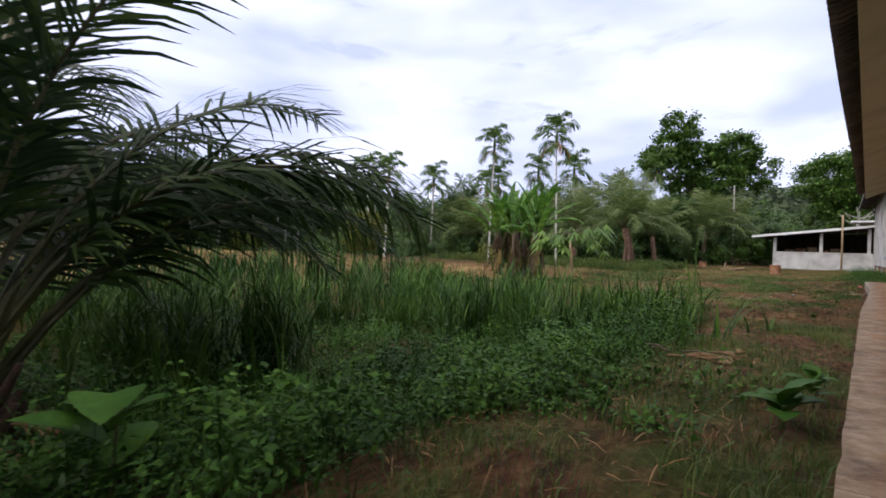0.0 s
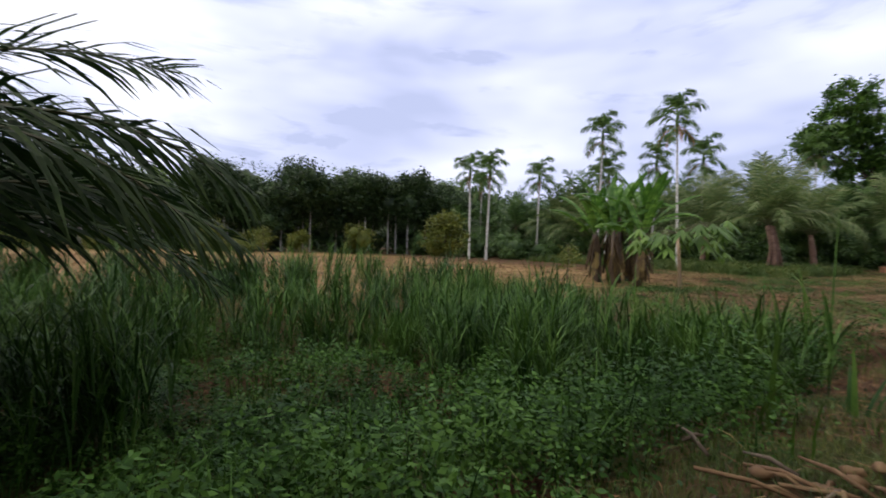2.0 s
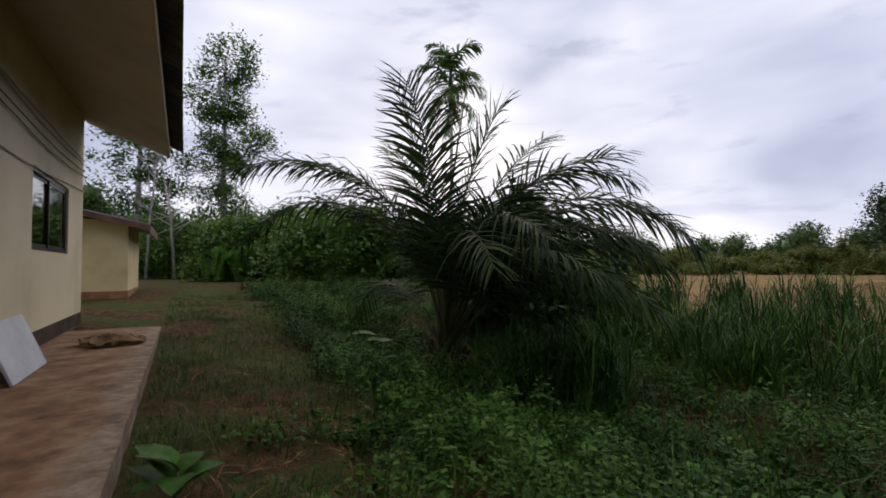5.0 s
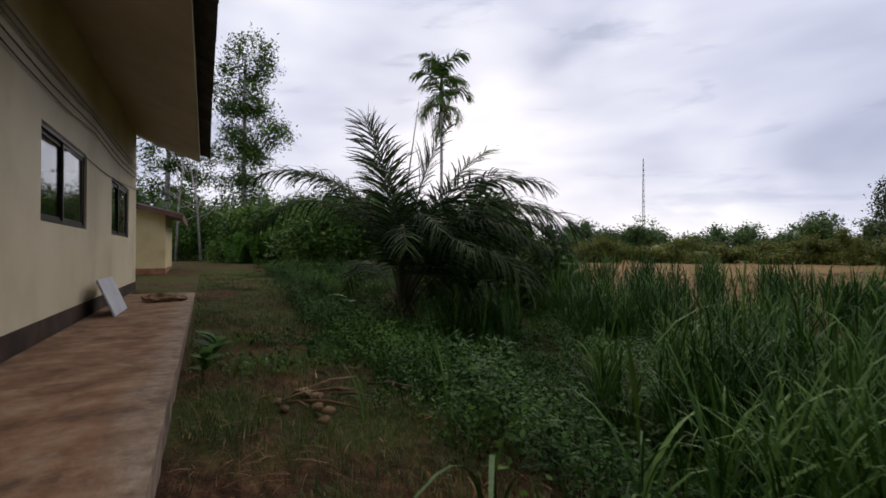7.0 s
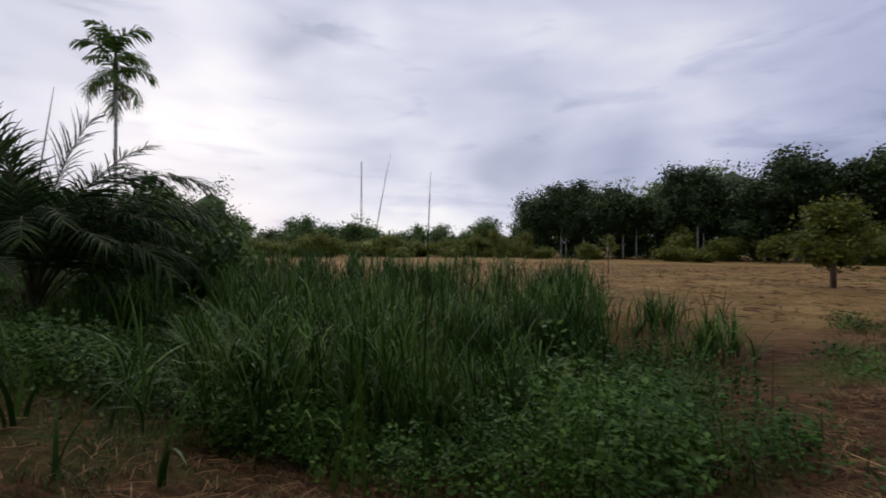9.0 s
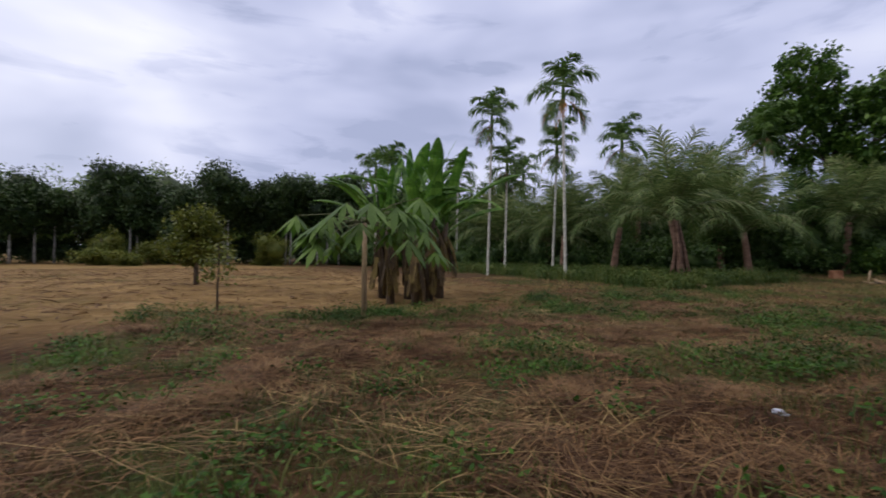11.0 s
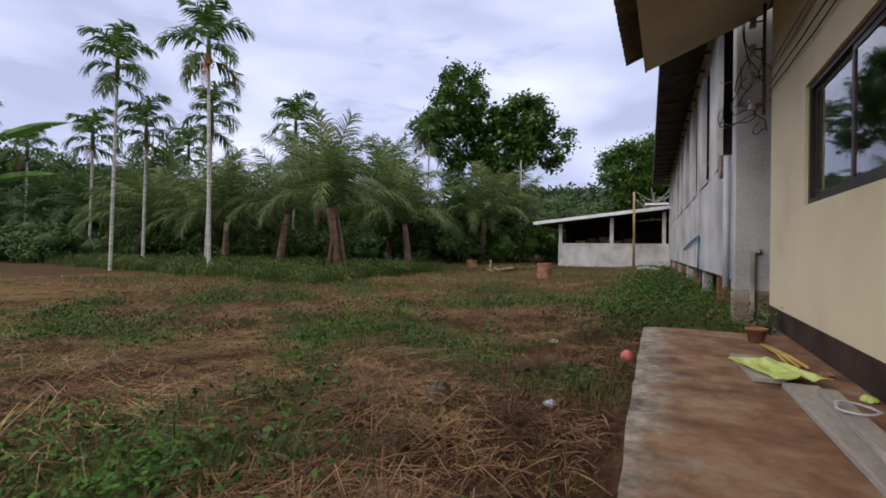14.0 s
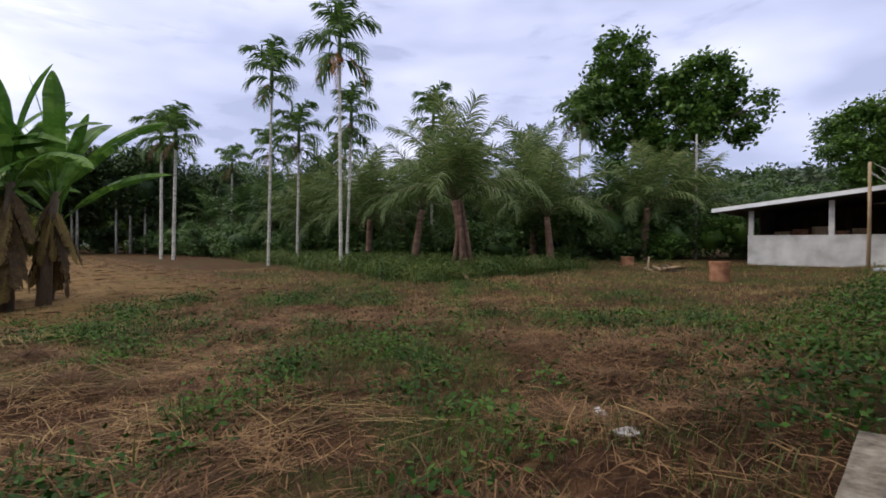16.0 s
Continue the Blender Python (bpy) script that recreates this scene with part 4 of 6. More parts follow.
def banana_leaf(length, width, e0, droop, r, torn=0.5):
    """A long parallel-sided leaf on a midrib, split into hanging strips along its veins."""
    m = 26
    p, vs, fs = Vector((0, 0, 0)), [], []
    state = {-1: 0.3, 1: 0.3}
    for i in range(m):
        s = i / m
        a = e0 - droop * s ** 1.6
        d = Vector((math.cos(a), 0, math.sin(a)))
        up = Vector((-math.sin(a), 0, math.cos(a)))
        q = p + d * (length / m)
        if s > 0.14:
            w0, w1 = [width * min(1.0, max(0.02, (u - 0.14) / 0.16) ** 0.6, max(0.015, (1.0 - u) / 0.2) ** 0.55) for u in (s, s + 1 / m)]
            for sg in (-1, 1):
                split = r.random() < 0.22 + 0.5 * torn
                if split:
                    state[sg] = 0.15 + torn * r.uniform(0.0, 1.5)
                sag = state[sg]
                gap = 0.35 * torn * r.random() if split else 0.0
                out = Vector((0, sg, 0))
                pq = p.lerp(q, 1 - 0.3 * gap)
                o = len(vs)
                for b, w in ((p, w0), (pq, w1)):
                    vs.extend([b, b + out * 0.5 * w + up * 0.14 * w, b + out * w * (1 - 0.25 * sag) + up * 0.1 * w - Vector((0, 0, sag * w * 0.8)) + d * 0.10 * w])
                fs.extend([(o, o + 3, o + 4, o + 1), (o + 1, o + 4, o + 5, o + 2)])
        p = q
    rib = tube_data([Vector((0, 0, 0)), Vector((0.3 * length * math.cos(e0 - 0.05 * droop), 0, 0.3 * length * math.sin(e0 - 0.05 * droop) - 0.008))], [0.028, 0.014], 5)
    return join_data((vs, fs), rib)


def build_bananas():
    r = random.Random(3)
    clump = thing("banana_clump", "clump of banana plants with torn bright leaves and brown dead skirts", "banana plant", ground_at(-15.0, 23.6))
    stems = [(-0.1, 0.1, 2.6), (0.8, 0.5, 2.3), (-0.9, 0.5, 2.4), (0.3, -0.8, 2.0), (-0.7, -0.7, 2.0), (1.3, -0.3, 1.8), (-1.3, -0.1, 1.9), (0.4, 1.2, 2.2), (-0.4, 1.3, 1.8)]
    for x, y, h in stems:
        x, y, h = 0.95 * x, 0.95 * y, 1.28 * h
        lx, ly = x * 0.22, y * 0.22
        tube("pseudostem", [(x, y, -0.2), (x + lx * 0.3, y + ly * 0.3, h * 0.5), (x + lx, y + ly, h)], [0.16, 0.13, 0.08], M["bark"], clump, sides=8)
        n = r.randint(5, 6)
        a0 = r.uniform(0, 360)
        for k in range(n):
            t = k / (n - 1)
            v, f = banana_leaf(r.uniform(2.7, 3.5) - 0.5 * (k == 0), r.uniform(0.20, 0.27) * (0.6 if k == 0 else 1), radians(87 - 42 * t + r.uniform(-9, 5)), radians(10 + 56 * t + r.uniform(-8, 30)), r, 0.05 + 0.6 * t * r.random())
            ob = mesh_object("banana_leaf", v, f, M["banana"], clump)
            ob.matrix_basis = Matrix.Translation((x + lx, y + ly, h - 0.1 - 0.15 * t)) @ pose(0, 0, 0, 0, 0, a0 + k * 137 + r.uniform(-25, 25))
        for k in range(16):
            v, f = banana_leaf(r.uniform(0.9, 1.7), r.uniform(0.10, 0.2), radians(r.uniform(-84, -62)), radians(14), r, 1.0)
            ob = mesh_object("dead_leaf", v, f, M["skirt"], clump)
            ob.matrix_basis = Matrix.Translation((x + lx * 0.8, y + ly * 0.8, h * r.uniform(0.55, 1.0))) @ pose(0, 0, 0, 0, 0, r.uniform(0, 360))


build_bananas()


def build_papaya(at, h, n, seed, reach):
    """A bare stem with a wide roof of lobed leaves on long stalks."""
    r = random.Random(seed)
    t = thing("papaya_tree", "papaya tree with bare pale stem and wide lobed dark leaves", "papaya tree", at)
    tube("stem", [(0, 0, -0.3), (-0.12, 0.05, h * 0.5), (-0.25, 0.1, h)], [0.075, 0.062, 0.05], M["pale_wood"], t, sides=8)
    for k in range(n):
        a = k * 2.4 + r.uniform(-0.2, 0.2)
        rise = r.uniform(-0.35, 0.45)
        ln = reach * r.uniform(0.5, 1.05)
        tip = Vector((-0.25 + ln * math.cos(a), 0.1 + ln * math.sin(a), h + rise * ln - 0.12 * ln))
        st = tube("leaf_stalk", [(-0.25, 0.1, h - 0.04), Vector((-0.25, 0.1, h)).lerp(tip, 0.5) + Vector((0, 0, 0.1)), tip], [0.014, 0.012, 0.009], M["petiole"], t, sides=4)
        vs, fs = [], []
        for q in range(9):       # finger lobes
            b0 = a + (q - 4) * 0.62
            L1 = 0.55 * r.uniform(0.75, 1.1) * (1.1 - 0.08 * abs(q - 4))
            dr = Vector((math.cos(b0), math.sin(b0), -0.55 - 0.35 * r.random()))
            sd = Vector((-math.sin(b0), math.cos(b0), 0))
            o = len(vs)
            for s0, w in ((0.0, 0.03), (0.35, 0.13), (0.62, 0.17), (0.8, 0.09), (1.0, 0.01)):
                p = tip + dr * L1 * s0 + Vector((0, 0, -0.22 * L1 * s0 * s0))
                vs.extend([p - sd * w * L1 * 0.85, p + sd * w * L1 * 0.85])
            fs.extend((o + 2 * i, o + 2 * i + 1, o + 2 * i + 3, o + 2 * i + 2) for i in range(4))
        mesh_object("lobed_leaf", vs, fs, M["tree"], st)


build_papaya(ground_at(-9.6, 19.9), 2.15, 30, 5, 1.65)


def build_gingers():
    r = random.Random(12)
    for k in range(13):
        x, y = -1.0 - 6.5 * r.random(), -17.5 - 2.5 * r.random()
        t = thing("ginger_plant", "upright broad-leaved plant with bright green leaves", "plant", ground_at(x, y), "broad-leaved plants behind the yard")
        for q in range(6):
            v, f = banana_leaf(r.uniform(1.3, 1.9), r.uniform(0.16, 0.24), radians(r.uniform(70, 88)), radians(r.uniform(10, 50)), r, 0.1)
            ob = mesh_object("leaf", v, f, M["banana"], t)
            ob.matrix_basis = pose(r.uniform(-0.2, 0.2), r.uniform(-0.2, 0.2), 0.1, 0, 0, r.uniform(0, 360))


build_gingers()

# ---- trees ----


def limb(p, q, r0, r1, sag=0.0):
    p, q = Vector(p), Vector(q)
    mid = p.lerp(q, 0.5) + Vector((0, 0, sag))
    return tube_data([p, mid, q], [r0, (r0 + r1) / 2, r1], 6)


def build_tree(name, label, at, trunk, lobes, leaf, per, mat, seed, bark="bark", clump=0.9, group="", flat=0.35, category="tree"):
    """trunk: points with radii; lobes: (centre, radii, clumps)."""
    g = np.random.default_rng(seed)
    r = random.Random(seed)
    tree = thing(name, label, category, at, group)
    v, f = tube_data([p for p, _ in trunk], [w for _, w in trunk], 8)
    crown_v, crown_f, off = [], [], 0
    top, topr = Vector(trunk[-1][0]), trunk[-1][1]
    for c, rad, n in lobes:
        fork = Vector(trunk[-2][0]).lerp(top, r.uniform(0.2, 0.9))
        v, f = join_data((v, f), limb(fork, c, topr * 0.8, topr * 0.25, 0.1))
        for _ in range(n):
            d = g.normal(size=3); d /= np.linalg.norm(d)
            k = g.uniform(0.45, 1.0) ** 0.5
            q = np.array(c) + d * k * np.array(rad)
            if r.random() < 0.3:
                v, f = join_data((v, f), limb(Vector(c).lerp(fork, 0.3), q, topr * 0.25, topr * 0.06))
            pts = q + g.normal(size=(per, 3)) * clump * np.array([0.42, 0.42, 0.30])
            a, b = leaf_quads(pts, leaf, flat, 0.55, g)
            crown_v.append(a); crown_f.append(b + off); off += len(a)
    mesh_object("trunk", v, f, M[bark], tree, smooth=True)
    mesh_object("crown", np.concatenate(crown_v), np.concatenate(crown_f), mat, tree)
    return tree


build_tree("broadleaf_tree", "tall broadleaf tree with two open lobes of green foliage", ground_at(-14.3, 60.3),
           [((0, 0, -0.3), 0.45), ((0.1, 0, 3), 0.36), ((-0.2, 0, 6), 0.3), ((-0.8, 0, 10), 0.2)],
           [((-2.4, -1.0, 14.2), (2.5, 2.3, 3.3), 46), ((-3.0, -1.3, 11.0), (2.5, 2.2, 2.6), 34), ((2.8, 1.3, 12.4), (2.6, 2.3, 2.6), 50), ((1.4, 0.6, 9.8), (2.9, 2.3, 2.4), 46), ((-1.0, -0.4, 7.9), (2.4, 2.2, 2.2), 30), ((-0.2, -0.1, 12.2), (1.8, 1.8, 2.0), 16), ((5.4, 2.4, 10.6), (1.5, 1.4, 2.4), 20), ((-4.9, -2.0, 12.2), (1.2, 1.2, 1.8), 14)],
           0.42, 95, M["tree"], 51, clump=0.95)
build_tree("slender_tree", "tall slender tree with sparse airy foliage against the sky", ground_at(-3.6, -38.0),
           [((0, 0, -0.3), 0.3), ((0.1, 0, 7), 0.24), ((0, 0, 14), 0.16), ((0, 0, 20), 0.06)],
           [((-0.6, 0, 19.5), (1.9, 1.9, 2.4), 26), ((0.9, 0, 16.0), (2.8, 2.4, 2.4), 34), ((-0.9, 0, 12.6), (3.0, 2.6, 2.6), 40), ((0.9, 0, 9.3), (3.3, 2.6, 2.2), 36), ((0.2, 0, 6.3), (2.4, 2.2, 1.6), 18)],
           0.27, 125, M["tree"], 52, "pale_bark", clump=1.3)
build_tree("slender_tree", "tall slender tree with sparse airy foliage against the sky", ground_at(2.5, -34.0),
           [((0, 0, -0.3), 0.25), ((0.1, 0, 6), 0.2), ((0, 0, 11), 0.12), ((0, 0, 14), 0.06)],
           [((0.0, 0, 13.0), (2.4, 2.0, 2.6), 34), ((0.8, 0, 9.6), (2.6, 2.2, 2.4), 34), ((-0.6, 0, 6.6), (2.6, 2.2, 1.8), 26)], 0.26, 100, M["tree"], 53, "pale_bark")
build_tree("round_tree", "small round-crowned tree standing in the mown field", ground_at(-21.0, 17.1),
           [((0, 0, -0.2), 0.11), ((0, 0, 0.5), 0.09), ((0.1, 0, 1.0), 0.07), ((0, 0, 1.6), 0.05)],
           [((0, 0, 1.7), (1.05, 1.05, 0.9), 60), ((0, 0, 2.5), (0.7, 0.7, 0.6), 24)], 0.17, 60, M["yellow_bush"], 54, clump=0.5)
for x, y, h, seed in ((-12.5, 17.2, 1.7, 91), (-25.6, 8.7, 2.2, 92)):
    build_tree("field_sapling", "thin young tree with sparse yellow-green leaves in the mown field", ground_at(x, y),
               [((0, 0, -0.2), 0.03), ((0.02, 0, 0.4 * h), 0.022), ((0, 0.03, 0.75 * h), 0.014), ((0, 0, h), 0.008)],
               [((0, 0, 0.68 * h), (0.2 * h, 0.2 * h, 0.3 * h), 16)], 0.12, 22, M["yellow_bush"], seed, clump=0.3, group="saplings in the mown field")
build_tree("shade_tree", "wide dark-crowned tree behind the white shed", ground_at(1.6, 94.0),
           [((0, 0, -0.3), 0.6), ((0.1, 0, 4), 0.45), ((0, 0, 8), 0.35), ((0, 0, 12), 0.2)],
           [((-5.5, 0, 12.5), (5.0, 4.2, 4.6), 90), ((1, 0, 15.0), (5.6, 4.4, 4.4), 100), ((7, 0, 12.0), (5.0, 4.4, 5.0), 80), ((-2, 0, 8.0), (5.2, 4.0, 3.6), 60), ((5, 0, 6.0), (6, 4, 4), 50)],
           0.45, 190, M["tree"], 55, clump=1.8)


def bare_tree(at, h, seed, tilt):
    r = random.Random(seed)
    t = thing("bare_tree", "leafless pale tree with thin forking branches", "tree", at)
    data = tube_data([(0, 0, -0.2), (tilt * 0.3, 0, h * 0.5), (tilt, 0, h)], [0.09, 0.06, 0.015], 5)
    for k in range(16):
        s = r.uniform(0.3, 0.95)
        p = Vector((tilt * s * s, 0, h * s))
        q = p + Vector((r.uniform(-1, 1) * h * 0.28, r.uniform(-1, 1) * h * 0.15, h * r.uniform(0.1, 0.28)))
        data = join_data(data, tube_data([p, p.lerp(q, 0.5) + Vector((0, 0, -0.1)), q], [0.035, 0.022, 0.008], 4))
    mesh_object("trunk", *data, M["pale_bark"], t, smooth=True)


bare_tree(ground_at(0.0, -24.0), 8.2, 1, 1.0)
bare_tree(ground_at(1.6, -26.0), 8.0, 2, -0.6)
bare_tree(ground_at(-1.0, 60.5), 5.6, 3, 0.4)

# ---- woods and shrubs ----


def woods(name, label, trees, mat, leaf, per, seed, trunk_mat=None, category="woods", core=True, flat=0.3):
    """trees: (x, y, height, crown radius, crown bottom share). One sheet of foliage over dark cores."""
    g = np.random.default_rng(seed)
    root = thing(name, label, category, (0, 0, 0), kind="stuff")
    V, F, off = [], [], 0
    tv, tf = [], []
    cv, cf = [], []
    for x, y, h, rad, low in trees:
        z0 = float(ground_z(x, y))
        zc, rz = z0 + h * (1 + low) / 2, h * (1 - low) / 2
        subs = [(np.array([x, y, zc]), np.array([rad, rad, rz]))]
        for _ in range(4):
            o = g.uniform(-0.75, 0.75, 3) * np.array([rad, rad, rz])
            subs.append((np.array([x, y, zc]) + o, np.array([rad, rad, rz]) * g.uniform(0.4, 0.62)))
        pts = []
        for c0, r3 in subs:
            if core:
                a, b = lump(c0, r3 * 0.56, g, 8, 0.6)
                cf.extend(tuple(i + len(cv) for i in q) for q in b); cv.extend(a)
            nclump = max(5, per // 22)
            d = g.normal(size=(nclump, 3)); d /= np.linalg.norm(d, axis=1, keepdims=True)
            c = c0 + d * r3 * g.uniform(0.7, 1.1, (nclump, 1))
            pts.append(np.repeat(c, 16, 0) + g.normal(size=(nclump * 16, 3)) * rad * np.array([0.15, 0.15, 0.11]))
        pts = np.concatenate(pts)
        a, b = leaf_quads(pts, leaf, flat, 0.6, g)
        V.append(a); F.append(b + off); off += len(a)
        if trunk_mat:
            q = tube_data([(x, y, z0 - 0.3), (x + g.normal() * 0.2, y, z0 + h * low * 0.6), (x, y, zc)], [0.16, 0.13, 0.09], 5)
            tf.extend(tuple(i + len(tv) for i in k) for k in q[1]); tv.extend(q[0])
    ob = mesh_object("foliage", np.concatenate(V), np.concatenate(F), mat, root)
    if core:
        mesh_object("inner_foliage", cv, cf, mat, root, smooth=True)
    if trunk_mat:
        mesh_object("trunks", tv, tf, trunk_mat, root, smooth=True)
    for o in root.children:
        o["kind"] = "stuff"
    return root


def belt(x0, y0, x1, y1, n, h, rad, low, seed, jit=2.0, var=0.0):
    r = random.Random(seed)
    out = []
    for i in range(n):
        s = (i + r.uniform(-0.35, 0.35)) / max(1, n - 1)
        out.append((x0 + (x1 - x0) * s + r.uniform(-jit, jit), y0 + (y1 - y0) * s + r.uniform(-jit, jit), h * r.uniform(0.8 - var, 1.15 + var), rad * r.uniform(0.8, 1.25), low * r.uniform(0.85, 1.15)))
    return out


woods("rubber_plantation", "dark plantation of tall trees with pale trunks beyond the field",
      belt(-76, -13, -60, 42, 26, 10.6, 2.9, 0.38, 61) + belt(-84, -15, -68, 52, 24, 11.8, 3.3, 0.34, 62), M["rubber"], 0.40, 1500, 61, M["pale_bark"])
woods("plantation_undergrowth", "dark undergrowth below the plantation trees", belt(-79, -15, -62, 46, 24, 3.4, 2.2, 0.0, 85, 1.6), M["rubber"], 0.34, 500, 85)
woods("rubber_hillside", "trees rising behind the plantation, their green lightened as sunlit", belt(-104, -14, -86, 70, 24, 15.0, 4.2, 0.0, 63), M["forest_sunlit"], 0.5, 1000, 63)
woods("field_shrubs", "row of yellow-green shrubs along the field edge",
      belt(-68, -14, -56, 26, 15, 2.7, 1.5, 0.02, 64, 4.8, 0.45), M["yellow_bush"], 0.22, 800, 64)
woods("far_treeline", "distant low trees on the horizon", belt(-120, -30, -60, -105, 58, 6.4, 4.2, 0.0, 66, 7, 0.3) + belt(-52, -100, 20, -90, 18, 11, 6, 0.0, 67, 5), M["forest"], 0.55, 700, 66)
woods("mid_shrubs", "yellow-green scrub at the end of the field", belt(-78, -16, -40, -58, 44, 2.7, 2.3, 0.0, 68, 4, 0.3), M["yellow_bush"], 0.28, 900, 68)
woods("back_shrubs", "dense green shrubs behind the yard",
      belt(-1.5, -20, -16, -15, 12, 3.1, 1.7, 0.0, 69, 1.0) + belt(2, -30, -22, -24, 12, 4.6, 2.5, 0.0, 70, 1.6) + [(-4.6, -12.5, 3.4, 1.7, 0.02), (-6.6, -11.0, 3.0, 1.6, 0.02)], M["tree"], 0.22, 1700, 69, core=False)
woods("back_woods", "dark trees closing the yard behind the shrubs", belt(8, -46, -34, -36, 14, 8.0, 3.8, 0.0, 71, 2), M["forest"], 0.36, 900, 71)
woods("dark_thicket", "dark thicket beside the oil palm", [(-7.4, -1.4, 2.9, 1.25, 0.02), (-8.4, -2.8, 3.2, 1.3, 0.02), (-9.4, -0.9, 2.4, 1.2, 0.02)], M["forest"], 0.24, 900, 72)
woods("grove_undergrowth", "dark undergrowth filling the palm grove",
      belt(-15, 53, -60, 43, 22, 4.2, 2.6, 0.0, 73, 1.5) + belt(-12, 62, -60, 52, 18, 5.6, 3.2, 0.0, 74, 2) + belt(-9, 66, -9, 80, 4, 5, 2.6, 0.0, 75, 1), M["forest"], 0.27, 800, 73)
woods("grove_bushes", "leafy bushes in front of the palm grove", belt(-17, 45.5, -42, 40.0, 15, 2.3, 1.5, 0.0, 79, 1.0) + belt(-12, 56, -22, 50, 6, 2.6, 1.5, 0, 80, 0.8) + belt(-40, 38.5, -60, 37, 9, 2.8, 1.8, 0.0, 81, 1.0), M["forest"], 0.26, 420, 79)
woods("grove_woods", "tall dark trees behind the palm grove", belt(-20, 74, -92, 62, 18, 9.6, 4.2, 0.0, 76, 2.5) + belt(-14, 84, -8, 120, 5, 8, 4, 0.0, 77, 2), M["forest"], 0.42, 900, 76)
woods("shed_shrubs", "leafy shrubs beside the white shed", [(-9.6, 58.0, 2.6, 1.3, 0.02), (-8.6, 60, 3.2, 1.5, 0.02), (-11.5, 55.5, 2.0, 1.2, 0.02), (-7.6, 66, 5.5, 2.4, 0.02)], M["tree"], 0.28, 500, 78)


def hill(name, label, cx, cy, rx, ry, h, n, seed):
    g = np.random.default_rng(seed)
    root = thing(name, label, "hill", (0, 0, 0), kind="stuff")
    m = 40
    vs, fs = [], []
    for i in range(m + 1):
        for j in range(m + 1):
            u, w = 2 * i / m - 1, 2 * j / m - 1
            z = h * max(0.0, (1 - u * u)) ** 1.3 * max(0.0, 1 - w * w) * (1 + 0.18 * float(field_noise(u * 4, w * 4, 1, seed)))
            vs.append((cx + u * rx, cy + w * ry, z - 1.0))
    for i in range(m):
        for j in range(m):
            a = i * (m + 1) + j
            fs.append((a, a + m + 1, a + m + 2, a + 1))
    mesh_object("slope", vs, fs, M["hill"], root, smooth=True)
    u, w = g.uniform(-1, 1, n), g.uniform(-1, 0.3, n)
    z = h * np.maximum(0, 1 - u * u) ** 1.3 * np.maximum(0, 1 - w * w) * (1 + 0.18 * field_noise(u * 4, w * 4, 1, seed)) - 1
    c = np.stack([cx + u * rx, cy + w * ry, z + 1.5], 1)
    pts = np.repeat(c, 12, 0) + g.normal(size=(n * 12, 3)) * np.array([2.2, 2.2, 1.5])
    a, b = leaf_quads(pts, 2.4, 0.3, 0.7, g)
    ob = mesh_object("foliage", a, b, M["hill"], root)
    for o in root.children:
        o["kind"] = "stuff"


hill("wooded_hill", "distant hill covered with forest", -30, 300, 130, 90, 36, 2600, 5)
hill("wooded_hill", "distant low hill covered with forest", -300, 170, 160, 160, 38, 1800, 6)

# ---- grass and weeds ----


def scatter(n, x0, x1, y0, y1, keep, g):
    x, y = g.uniform(x0, x1, n), g.uniform(y0, y1, n)
    k = g.uniform(0, 1, n) < keep(x, y)
    x, y = x[k], y[k]
    return np.stack([x, y, ground_z(x, y)], 1)


def tall_mask(x, y):
    edge = np.interp(y, [-3, 0, 2, 4.5, 6.5, 8, 10.5, 12, 13.5, 15], [-9.0, -8.4, -7.6, -7.2, -6.8, -4.2, -3.6, -4.9, -6.8, -12]) + 0.5 * field_noise(x, y, 1.1, 4)
    back = -11.5 + 1.0 * field_noise(x, y, 1.6, 5)
    m = smooth01(0.25, -0.25, x - edge) * smooth01(-0.5, 0.5, x - back)
    m = m * smooth01(-5, -2.5, y) * (1 - smooth01(10.9, 11.8, y + 0.25 * field_noise(x, y, 0.9, 2)))
    gap = np.exp(-((x + 5.9) ** 2 + (y - 9.0) ** 2) / 0.5)
    return np.clip(m * (0.12 + 1.0 * (field_noise(x, y, 0.5, 9) > -0.1)) - gap, 0, 1)


def stuff(name, label, v, f, mat, category):
    ob = mesh_object(name, v, f, mat)
    return tagged(ob, label, category, kind="stuff")


g = np.random.default_rng(101)


